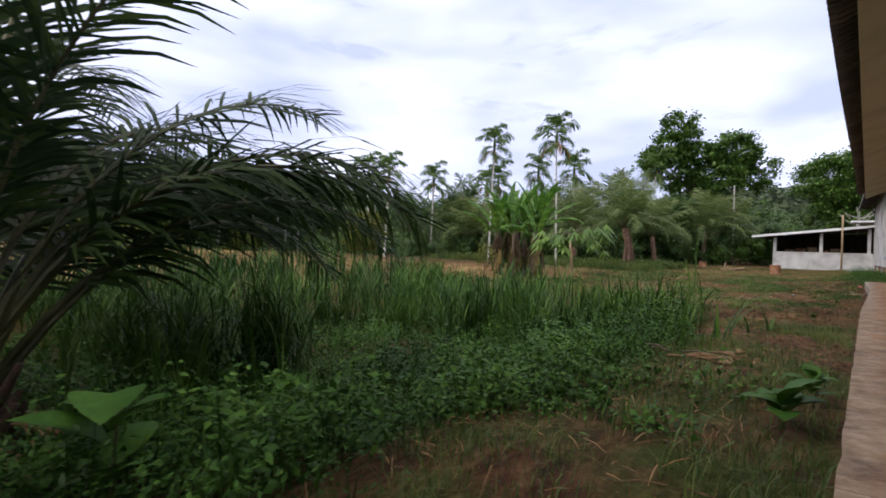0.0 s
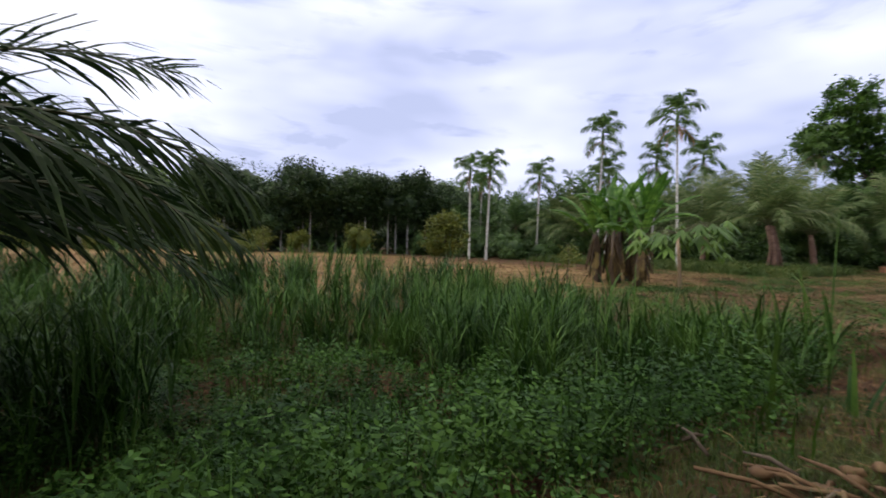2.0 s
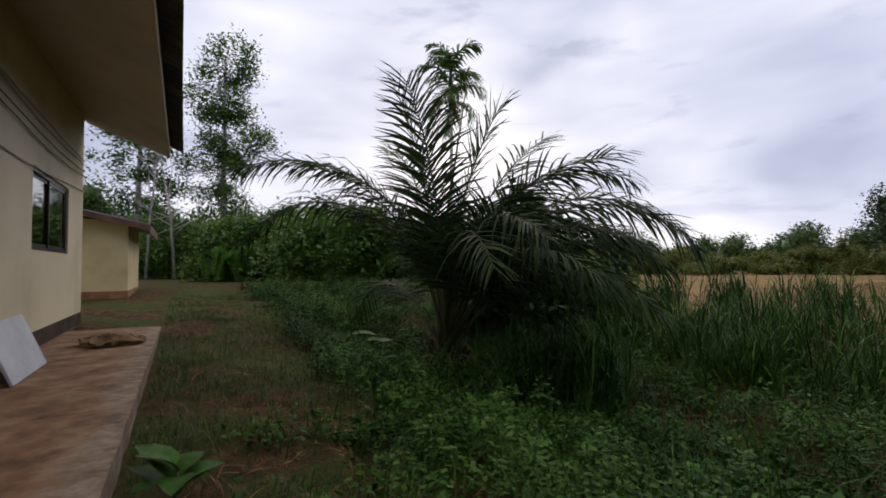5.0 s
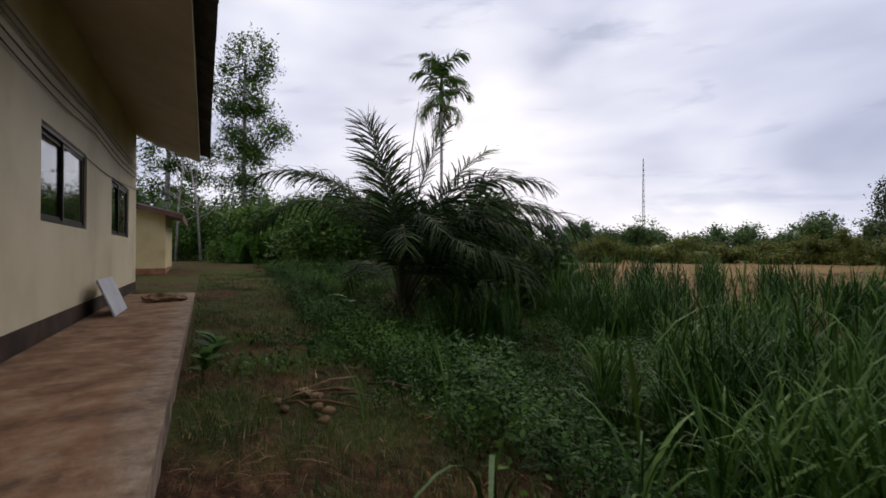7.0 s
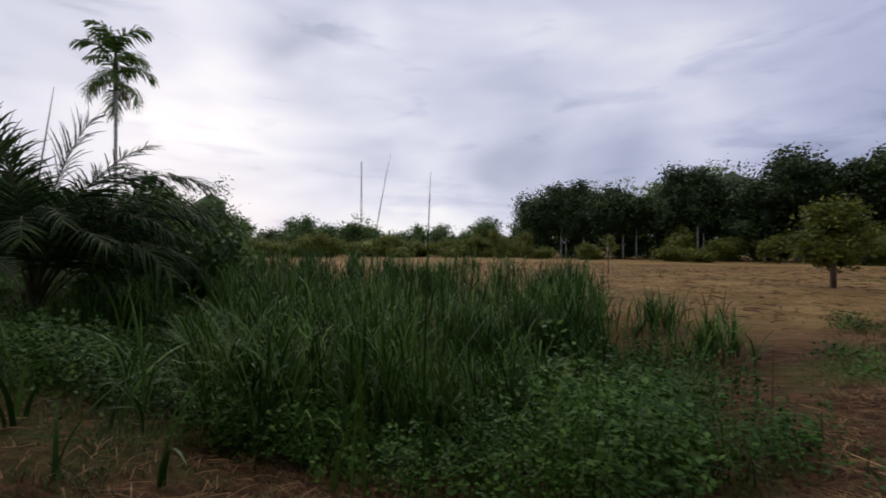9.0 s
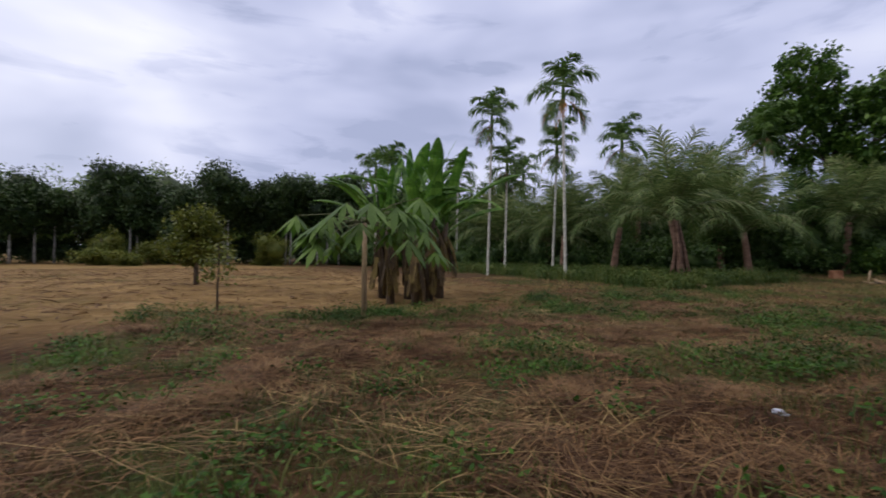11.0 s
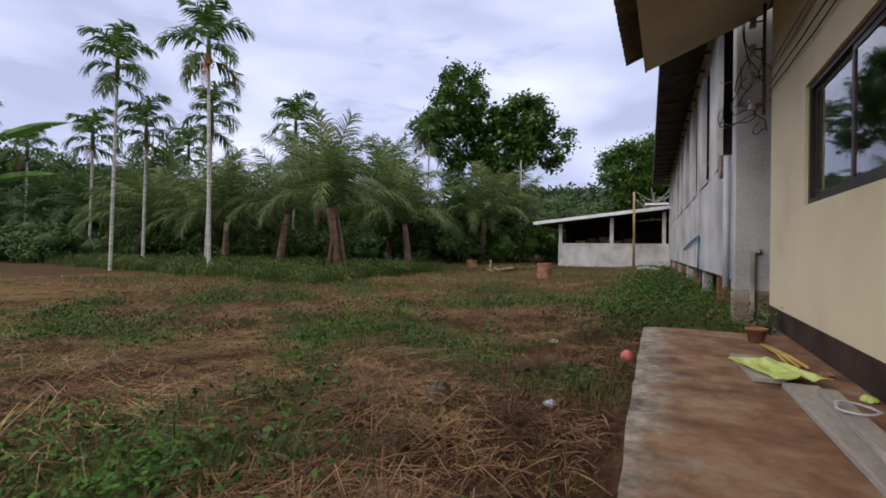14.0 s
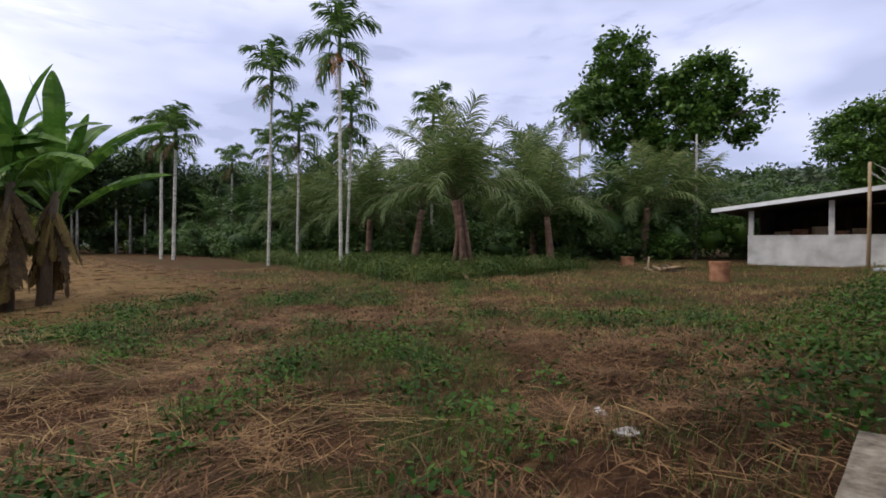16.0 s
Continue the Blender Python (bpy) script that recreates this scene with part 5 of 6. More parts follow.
def fodder(culm, height, per, g, leaf=0.75, width=0.03):
    """Leafy stalks: long blades leave each stalk steeply at many heights, arch over and hang."""
    n = len(culm)
    tilt = g.normal(0, 0.09, (n, 2))
    base = np.repeat(culm, per, 0)
    h = np.repeat(height, per)
    s = np.tile(np.linspace(0.04, 0.92, per), n) + g.uniform(-0.05, 0.05, n * per)
    base[:, :2] += np.repeat(tilt, per, 0) * (h * s)[:, None]
    base[:, 2] += h * s * 0.72
    m = n * per
    az = g.uniform(0, 2 * math.pi, m)
    out = np.stack([np.cos(az), np.sin(az), 0 * az], 1)
    side = np.stack([-np.sin(az), np.cos(az), 0 * az], 1)
    e0, bend = g.uniform(1.15, 1.55, m), g.uniform(0.25, 1.0, m) ** 1.6 * 2.6 * (1.15 - 0.35 * s)
    ln, w = leaf * g.uniform(0.6, 1.25, m), width * g.uniform(0.7, 1.25, m)
    segs, p, rows = 6, base.copy(), []
    for i in range(segs + 1):
        u = i / segs
        ww = w * (0.5, 0.8, 1.0, 0.92, 0.7, 0.4, 0.04)[i] * 0.5
        rows.append(np.stack([p - side * ww[:, None], p + side * ww[:, None]], 1))
        e = e0 - bend * (u + 0.08) ** 1.7
        p = p + (out * np.cos(e)[:, None] + np.stack([0 * e, 0 * e, np.sin(e)], 1)) * (ln / segs)[:, None]
    v = np.stack(rows, 1).reshape(-1, 3)
    k = 2 * (segs + 1)
    f = np.array([[2 * i, 2 * i + 1, 2 * i + 3, 2 * i + 2] for i in range(segs)])
    return v, (np.arange(m)[:, None, None] * k + f[None]).reshape(-1, 4)


def culms(centres, each, spread):
    q = np.repeat(centres, each, 0)
    q[:, :2] += g.normal(size=(len(q), 2)) * spread
    q[:, 2] = ground_z(q[:, 0], q[:, 1])
    return q


cc = scatter(1700, -12.6, -2.6, -5, 12.2, lambda x, y: tall_mask(x, y) * 0.55, g)
hgt = np.clip(0.98 + 0.44 * field_noise(cc[:, 0], cc[:, 1], 1.1, 3) + 0.05 * np.clip(-cc[:, 0] - 7, 0, 3) + 0.75 * np.exp(-((cc[:, 0] + 4.6) ** 2 + (cc[:, 1] - 9.3) ** 2) / 2.6) + g.normal(0, 0.15, len(cc)), 0.3, 1.9)
v1, f1 = fodder(culms(cc, 9, 0.15), np.repeat(hgt, 9) * g.uniform(0.75, 1.12, 9 * len(cc)), 10, g, 0.62, 0.019)
stuff("tall_grass", "dense tall green fodder grass with arching pale-backed blades", v1, f1, M["tallgrass"], "grass")
# clumps set apart from the stand
cl, ch = [], []
for cx, cy, n, rad, top in ((-5.0, 3.4, 46, 0.30, 1.2), (-4.9, 2.2, 46, 0.5, 0.95), (-5.6, 2.7, 36, 0.5, 1.0), (-3.9, 7.3, 16, 0.16, 1.0), (-4.6, 8.1, 50, 0.4, 1.25), (-4.6, 11.6, 40, 0.5, 0.8), (-2.98, 9.72, 64, 0.6, 1.15), (-3.88, 9.62, 50, 0.6, 1.2), (-8.6, 13.4, 26, 0.5, 0.25), (-10.2, 12.6, 30, 0.6, 0.35)):
    q = g.normal(size=(n, 2)) * rad * 0.6 + (cx, cy)
    cl.append(np.stack([q[:, 0], q[:, 1], ground_z(q[:, 0], q[:, 1])], 1))
    ch.append(top * g.uniform(0.6, 1.1, n))
v1, f1 = fodder(np.concatenate(cl), np.concatenate(ch), 10, g, 0.75, 0.02)
stuff("grass_clumps", "tall separate clumps of green fodder grass", v1, f1, M["tallgrass"], "grass")
# single long blades and spears by the path
spots = [(-2.53, 11.24, 2.2), (-2.58, 11.3, 2.1), (-2.79, 11.65, 2.15), (-2.54, 11.02, 1.8), (-4.32, 11.25, 2.0), (-3.1, 11.9, 1.8),     # x, y, height
         (-1.8, 7.8, 1.0), (-1.5, 8.8, 1.25), (-1.55, 8.7, 0.9), (-2.06, 9.15, 0.85), (-2.3, 9.4, 0.8), (-1.35, 9.9, 0.7), (-1.7, 10.4, 0.75), (-1.2, 10.8, 0.6)]
qq = np.array([(x, y, float(ground_z(x, y))) for x, y, _ in spots])
hh = np.array([h for _, _, h in spots])
qq, hh = np.repeat(qq, 2, 0), np.repeat(hh, 2) * np.tile([1.0, 0.72], len(hh))
qq[1::2, :2] += g.normal(0, 0.04, (len(spots), 2))
v1, f1 = blades(qq, hh, np.where(hh > 1.4, 0.026, 0.048), np.where(hh > 1.4, 0.3, 0.7), g, 9)
stuff("grass_spears", "single long grass spears standing over the rest", v1, f1, M["tallgrass"], "grass")


def weed_mask(x, y):
    inner = np.interp(y, [-8, -3, 0, 2, 5, 7, 9, 11, 12.6, 13.6, 15], [-2.6, -2.5, -2.2, -1.9, -1.75, -1.7, -2.5, -2.9, -2.8, -3.5, -5.2]) + 0.55 * field_noise(x, y, 0.9, 6) + 0.3 * field_noise(x, y, 0.3, 16)
    m = smooth01(0.3, -0.3, x - inner) * smooth01(-14.5, -13, x) * smooth01(-12, -9, y) * (1 - smooth01(13.6, 15.2, y - 0.25 * (x + 3)))
    return np.clip(m, 0, 1)


def weed_height(x, y):
    h = 0.28 + 0.24 * field_noise(x, y, 0.8, 7) + 0.16 * field_noise(x, y, 0.3, 8)
    h = h + 0.62 * np.exp(-(((x + 3.5) / 1.0) ** 2 + ((y - 12.7) / 1.15) ** 2)) + 0.30 * np.exp(-(((x + 2.8) / 0.9) ** 2 + ((y - 6.6) / 1.3) ** 2))
    h = h + 0.30 * np.exp(-(((x + 3.6) / 0.9) ** 2 + ((y - 1.9) / 0.9) ** 2))
    return np.clip(h, 0.06, 1.2)


p = scatter(300000, -9, -1.2, -11, 15.2, lambda x, y: weed_mask(x, y) * np.where(x < -5.2, 0.3, 1.0), g)
hgt = weed_height(p[:, 0], p[:, 1])
p[:, 2] += hgt * g.uniform(0.0, 0.8, len(p))
v1, f1 = leaf_quads(p, 0.034, 0.4, 0.5, g)
stuff("low_weeds", "low leafy green weeds covering the ditch bank", v1, f1, M["weed"], "weeds")
# leafy plants that stand out of the cover
c = scatter(17000, -9, -1.1, -11, 15.2, lambda x, y: weed_mask(x, y) * np.where(x < -5.2, 0.35, 0.9) * (0.35 + 0.65 * (field_noise(x, y, 0.6, 21) > -0.1)), g)
wh = weed_height(c[:, 0], c[:, 1]) * g.uniform(0.75, 1.45, len(c)) + 0.03
k = 42
up = g.uniform(0.25, 1.0, len(c) * k)
p = np.repeat(c, k, 0)
ring = g.uniform(0, 2 * math.pi, len(p))
reach = np.repeat(0.05 + 0.16 * np.clip(wh, 0, 0.8), k) * (1.15 - up * 0.75) * g.uniform(0.3, 1.2, len(p))
p[:, 0] += reach * np.cos(ring)
p[:, 1] += reach * np.sin(ring)
p[:, 2] += np.repeat(wh, k) * up
v1, f1 = leaf_quads(p, np.repeat(g.uniform(0.036, 0.07, len(c)), k), 0.5, 0.5, g)
stuff("leafy_weeds", "leafy branching green weeds in uneven mounds", v1, f1, M["weed"], "weeds")
s = scatter(26000, -9, -1.0, -11, 15.2, lambda x, y: weed_mask(x, y) * (0.25 + 0.75 * (field_noise(x, y, 0.7, 17) > 0.1)), g)
v1, f1 = blades(s, weed_height(s[:, 0], s[:, 1]) * 1.45 + 0.05, 0.013, 0.55, g, 4)
stuff("weed_stalks", "thin green stalks among the weeds", v1, f1, M["weed"], "weeds")


def yard_mask(x, y):
    """Mown ground between the walkway and the weeds, and the clearing further on."""
    inner = np.interp(y, [-8, -3, 0, 2, 5, 7, 9, 11, 12.6, 14, 16], [-3, -2.7, -2.4, -2.1, -2.0, -1.9, -2.7, -3.1, -3.1, -4.6, -14])
    return (x > inner) & (x < -0.05 + 9 * (y > 28.3) + 0 * x)


def green_patch(x, y):
    return np.clip(0.24 + 0.6 * np.exp(-((x + 0.6) / 0.7) ** 2) * (y > 19) + 0.62 * (1 - smooth01(9, 14, y)) + 1.5 * field_noise(x, y, 1.5, 12) + 1.1 * field_noise(x, y, 0.5, 13), 0.02, 1)


t = scatter(520000, -14, 1.2, -9, 36, lambda x, y: yard_mask(x, y) * green_patch(x, y) * np.clip(1.25 - np.abs(x) / 16, 0.2, 1), g)
v1, f1 = blades(t, 0.10 + 0.06 * field_noise(t[:, 0], t[:, 1], 0.6, 14) + 0.05 * np.exp(-((t[:, 0] + 0.6) / 0.6) ** 2), 0.0065, 0.75, g, 2)
stuff("short_grass", "short green grass sprouting through mown ground", v1, f1, M["turf"], "grass")
t = scatter(60000, -20, 3, 30, 54, lambda x, y: np.clip(0.5 + 0.6 * field_noise(x, y, 2.0, 12), 0.1, 1), g)
v1, f1 = blades(t, np.full(len(t), 0.13), 0.014, 0.7, g, 2)
stuff("clearing_grass", "short rough grass of the clearing", v1, f1, M["turf"], "grass")
t = scatter(90000, -22, 3, 29, 54, lambda x, y: np.clip(0.45 - 0.7 * field_noise(x, y, 2.0, 12), 0.05, 1), g)
v1, f1 = blades(t, np.full(len(t), 0.13), 0.013, 0.9, g, 2)
stuff("clearing_straw", "pale dry grass of the clearing", v1, f1, M["pale_straw"], "grass")


def straws(n, x0, x1, y0, y1, keep, length, width, lift):
    p = scatter(n, x0, x1, y0, y1, keep, g)
    k = len(p)
    a = g.uniform(0, 2 * math.pi, k)
    ln = length * g.uniform(0.3, 1.6, k)
    d = np.stack([np.cos(a), np.sin(a), g.normal(0, 0.12, k)], 1) * (ln / 2)[:, None]
    sd = np.stack([-np.sin(a), np.cos(a), g.normal(0, 0.4, k)], 1) * (width * g.uniform(0.5, 1.5, k) / 2)[:, None]
    p[:, 2] += lift * g.uniform(0.3, 1.6, k)
    bend = np.stack([0 * a, 0 * a, 0.06 * ln], 1)
    v = np.stack([p - d - sd, p - d + sd, p + bend + sd, p + bend - sd, p + d + sd * 0.4, p + d - sd * 0.4], 1).reshape(-1, 3)
    f = (np.arange(k)[:, None, None] * 6 + np.array([[0, 1, 2, 3], [3, 2, 4, 5]])[None]).reshape(-1, 4)
    return v, f


def straw_mask(x, y):
    return yard_mask(x, y) * np.clip(0.55 - 0.8 * field_noise(x, y, 1.5, 12) + 0.3 * field_noise(x, y, 0.4, 15), 0.1, 1) * np.clip(1.2 - np.abs(x) / 14, 0.2, 1) * (0.22 + 0.78 * smooth01(9, 14, y))


v1, f1 = straws(230000, -13, -0.05, -8, 34, straw_mask, 0.16, 0.0055, 0.035)
stuff("dry_straw", "brown and tan mown straw lying on the soil", v1, f1, M["straw"], "straw")
t = scatter(170000, -13, -0.05, -8, 36, straw_mask, g)
v1, f1 = blades(t, 0.085 + 0.05 * field_noise(t[:, 0], t[:, 1], 0.35, 24), 0.006, 1.0, g, 2)
stuff("dry_grass", "brown dry grass tufts left by mowing", v1, f1, M["straw"], "grass")
v1, f1 = straws(1500, -9, -0.2, 0, 30, straw_mask, 0.36, 0.0065, 0.04)
stuff("cut_stalks", "long pale cut stalks lying on the ground", v1, f1, M["pale_straw"], "straw")
v1, f1 = straws(40000, -46, -10, -6, 30, lambda x, y: 0.6 + 0 * x, 0.30, 0.02, 0.03)
stuff("field_stubble", "straw-coloured stubble of the mown field", v1, f1, M["straw"], "straw")

# leafy weed tufts in the clearing
c = scatter(420, -13, -0.4, 14, 36, lambda x, y: yard_mask(x, y) * (0.25 + 0.75 * (field_noise(x, y, 1.5, 12) > 0.05)), g)
pts = np.repeat(c, 90, 0) + g.normal(size=(len(c) * 90, 3)) * np.array([0.17, 0.17, 0.0])
pts[:, 2] += np.abs(g.normal(0, 0.085, len(pts))) + 0.02
v1, f1 = leaf_quads(pts, 0.06, 0.55, 0.5, g)
stuff("weed_tufts", "small leafy weed tufts in the clearing", v1, f1, M["weed"], "weeds")
c = scatter(230, -12, -0.5, -8, 34, lambda x, y: yard_mask(x, y) * (0.15 + 0.85 * (field_noise(x, y, 1.5, 12) > 0.0)), g)
wide = g.uniform(0.16, 0.42, (len(c), 1))
pts = np.repeat(c, 200, 0)
pts[:, :2] += g.normal(size=(len(pts), 2)) * np.repeat(wide, 200, 0)
pts[:, 2] = ground_z(pts[:, 0], pts[:, 1]) + np.abs(g.normal(0, 0.5, len(pts))) * np.repeat(wide[:, 0], 200) * 0.7 + 0.03
v1, f1 = leaf_quads(pts, 0.062, 0.5, 0.5, g)
stuff("weed_patches", "broad patches of leafy weeds in the mown clearing", v1, f1, M["weed"], "weeds")
bl = np.repeat(c, 40, 0)
bl[:, :2] += g.normal(size=(len(bl), 2)) * np.repeat(wide, 40, 0)
bl[:, 2] = ground_z(bl[:, 0], bl[:, 1])
v1, f1 = blades(bl, np.full(len(bl), 0.28), 0.012, 0.6, g, 3)
stuff("grass_tufts", "taller green grass tufts among the weeds", v1, f1, M["turf"], "grass")
# swaths of pale cut stalks, each lying much one way
c = np.concatenate([scatter(110, -9, -1.2, 16, 27, lambda x, y: yard_mask(x, y) * np.where(x < -2.6, 0.9, 0.25), g)])
n = 26
at = np.repeat(c, n, 0)
at[:, :2] += g.normal(size=(len(at), 2)) * 0.3
at[:, 2] = ground_z(at[:, 0], at[:, 1]) + g.uniform(0.03, 0.09, len(at))
turn = np.repeat(g.uniform(0, math.pi, len(c)), n) + g.normal(0, 0.35, len(at))
dirs = np.stack([np.cos(turn), np.sin(turn), g.normal(0, 0.06, len(at))], 1) * g.uniform(0.12, 0.5, len(at))[:, None]
side = np.stack([-np.sin(turn), np.cos(turn), 0 * turn], 1) * g.uniform(0.0015, 0.0045, len(at))[:, None]
sagged = np.stack([0 * turn, 0 * turn, g.uniform(-0.02, 0.04, len(at))], 1)
v1 = np.stack([at - dirs - side, at - dirs + side, at + sagged + side, at + sagged - side, at + dirs + side * 0.4, at + dirs - side * 0.4], 1).reshape(-1, 3)
f1 = (np.arange(len(at))[:, None, None] * 6 + np.array([[0, 1, 2, 3], [3, 2, 4, 5]])[None]).reshape(-1, 4)
stuff("stalk_swaths", "swaths of pale yellow cut grass stalks", v1, f1, M["pale_straw"], "straw")
# raked heaps of straw
c = scatter(460, -10, -0.6, 1.5, 32, lambda x, y: yard_mask(x, y) * (field_noise(x, y, 1.5, 12) < 0.1) * smooth01(11, 16, y), g)
n = 260
at = np.repeat(c, n, 0)
wide = np.repeat(g.uniform(0.14, 0.42, len(c)), n)
at[:, :2] += g.normal(size=(len(at), 2)) * wide[:, None] * np.array([1.3, 0.8])
off = np.linalg.norm(at[:, :2] - np.repeat(c, n, 0)[:, :2], axis=1)
at[:, 2] = ground_z(at[:, 0], at[:, 1]) + 0.02 + 0.24 * wide * np.exp(-(off / wide) ** 2) + g.uniform(0, 0.03, len(at))
turn = g.uniform(0, math.pi, len(at))
half = g.uniform(0.05, 0.24, len(at))
dirs = np.stack([np.cos(turn), np.sin(turn), g.normal(0, 0.22, len(at))], 1) * half[:, None]
side = np.stack([-np.sin(turn), np.cos(turn), 0 * turn], 1) * g.uniform(0.0015, 0.004, len(at))[:, None]
v1 = np.stack([at - dirs - side, at - dirs + side, at + dirs + side, at + dirs - side], 1).reshape(-1, 3)
f1 = np.arange(len(at) * 4).reshape(-1, 4)
stuff("straw_heaps", "loose raked heaps of tan straw", v1, f1, M["straw"], "straw")
# growth along the foot of the palms and under the grey building
p = scatter(70000, -34, -11.5, 30.5, 46, lambda x, y: smooth01(34.2, 36.0, y + 0.12 * (x + 20) + 0.9 * field_noise(x, y, 1.6, 3)) * smooth01(46, 42, y), g)
p[:, 2] += g.uniform(0.05, 0.75, len(p)) * (0.8 + 0.5 * field_noise(p[:, 0], p[:, 1], 0.9, 2))
v1, f1 = leaf_quads(p, 0.16, 0.4, 0.4, g)
stuff("palm_foot_weeds", "knee-high green weeds at the foot of the palms", v1, f1, M["turf"], "weeds")
b = scatter(22000, -36, -11.5, 31, 46, lambda x, y: smooth01(34.0, 36.0, y + 0.12 * (x + 20) + 0.9 * field_noise(x, y, 1.6, 3)), g)
v1, f1 = blades(b, np.full(len(b), 0.75), 0.03, 0.5, g, 3)
stuff("palm_foot_grass", "rank grass at the foot of the palms", v1, f1, M["turf"], "grass")
p = scatter(60000, -2.2, 2.2, 27.2, 42, lambda x, y: smooth01(-2.2, 0.6, x + 0.8 * field_noise(x, y, 0.8, 3)) * np.clip(0.55 + 0.9 * field_noise(x, y, 0.5, 8), 0.05, 1) * (1 - 0.5 * smooth01(34, 40, y)), g)
p[:, 2] += g.uniform(0.03, 0.5, len(p)) * (0.7 + 0.8 * field_noise(p[:, 0], p[:, 1], 0.6, 2))
v1, f1 = leaf_quads(p, 0.055, 0.4, 0.5, g)
stuff("wall_foot_weeds", "green weeds along the foot of the grey building", v1, f1, M["weed"], "weeds")

# ---- grey building, shed, hut ----


def build_grey_building():
    gb = thing("grey_building", "long grey cement building raised on short posts", "building", (1.32, 40, 0))
    inv = Matrix.Translation((-1.32, -40, 0))

    def put(name, bm, mat, label="", parent=None):
        bmesh.ops.transform(bm, matrix=inv, verts=bm.verts)
        return part(name, bm, mat, parent or gb, label)

    x, y0, y1 = 1.32, 28.9, 53.0
    n = 9
    step = (y1 - y0) / n
    put("wall", boxes((x, x + 0.1, y0, y1, 0.5, 2.42), (x + 0.1, 9, y0 + 0.004, y0 + 0.15, 0.5, 2.42), (x, x + 0.1, y0, y1, 5.1, 5.6)), M["grey_wall"], "grey rendered parapet wall")
    for i in range(n + 1):
        yy = y0 + i * step
        if i:
            put("pier", boxes((x - 0.006, x + 0.09, yy - 0.62, min(y1, yy + 0.62), 2.42, 5.1)), M["grey_wall"])
            put("sill", boxes((x - 0.03, x + 0.12, yy - step + 0.62, yy - 0.62, 2.421, 2.46)), M["grey_wall"])
            put("post", boxes((x + 0.1, x + 0.3, yy - 0.12, yy + 0.12, -0.7, 0.5)), M["terracotta"] if i % 2 else M["grey_wall"])
    put("corner_column", boxes((x - 0.01, x + 0.47, y0 - 0.012, y0 + 0.3, 0.35, 5.6), bevel=0.012), M["grey_wall"], "grey concrete corner column")
    put("column_foot", boxes((x - 0.012, x + 0.44, y0 - 0.014, y0 + 0.3, -0.75, 0.35), bevel=0.01), M["stained"], "column foot stained brown by damp")
    put("down_pipe", boxes((x + 0.18, x + 0.24, y0 - 0.08, y0 - 0.02, 0.0, 0.95), (x + 0.22, x + 0.3, y0 - 0.09, y0 - 0.01, 0.9, 0.97), bevel=0.01), M["grey_board"], "short grey pipe stub on the column")
    put("wall_end_pier", boxes((4.2, 4.6, y0 + 0.02, y0 + 0.17, -0.7, 5.6), (8.6, 9.0, y0 + 0.02, y0 + 0.17, -0.7, 5.6)), M["grey_wall"])
    put("wall_back", boxes((9.0, 9.15, y0, y1, -0.7, 5.6)), M["grey_wall"])
    put("inner_wall", boxes((4.0, 4.1, y0 + 0.3, y1, 0.5, 5.6)), M["dark_wood"])
    put("floor_slab", boxes((x + 0.16, 9.0, y0 + 0.18, y1, 0.38, 0.49)), M["dark_wood"])
    bm = bmesh.new()
    pts = [(0.36, 5.16), (5.2, 7.3), (10.2, 5.16), (10.2, 5.26), (5.2, 7.42), (0.36, 5.26)]
    vs = [[bm.verts.new((a, yy, c)) for a, c in pts] for yy in (y0 - 0.25, y1 + 0.6)]
    for k in range(6):
        bm.faces.new((vs[0][k], vs[0][(k + 1) % 6], vs[1][(k + 1) % 6], vs[1][k]))
    bm.faces.new(vs[0]); bm.faces.new(vs[1][::-1])
    put("roof", bm, M["dark_wood"], "dark roof with deep eaves")
    put("eave_strip", boxes((0.335, 0.358, y0 - 0.25, y1 + 0.6, 5.15, 5.29)), M["tin"])
    for i in range(22):
        yy = y0 - 0.2 + i * 1.12
        put("rafter", boxes((0.4, 1.31, yy, yy + 0.06, 5.10, 5.155)), M["dark_wood"])
    # pipes
    tube("blue_pipe", [(-0.05, -6.2, 0.3), (-0.05, -6.2, 1.3), (-0.05, -4.2, 1.22), (-0.05, -1.0, 1.0)], [0.028] * 4, M["blue_pipe"], gb, "blue water pipe on the wall")
    tube("drain_pipe", [(-0.07, -10.75, 0.35), (-0.07, -10.75, 2.4)], [0.05, 0.05], M["grey_pipe"], gb, "pale drain pipe at the corner")
    bm = bmesh.new()
    bmesh.ops.create_cone(bm, cap_ends=True, segments=16, radius1=0.2, radius2=0.16, depth=0.12, matrix=Matrix.Translation((-0.06, -10.35, 2.3)) @ Matrix.Rotation(radians(90), 4, "Y"))
    part("wall_fan_cover", bm, M["stained"], gb, "round grey vent cover")
    gb.matrix_world = pose(0.805, 40, 0, 0, 0, 1.78)     # it stands a little askew to the house
    return gb


build_grey_building()


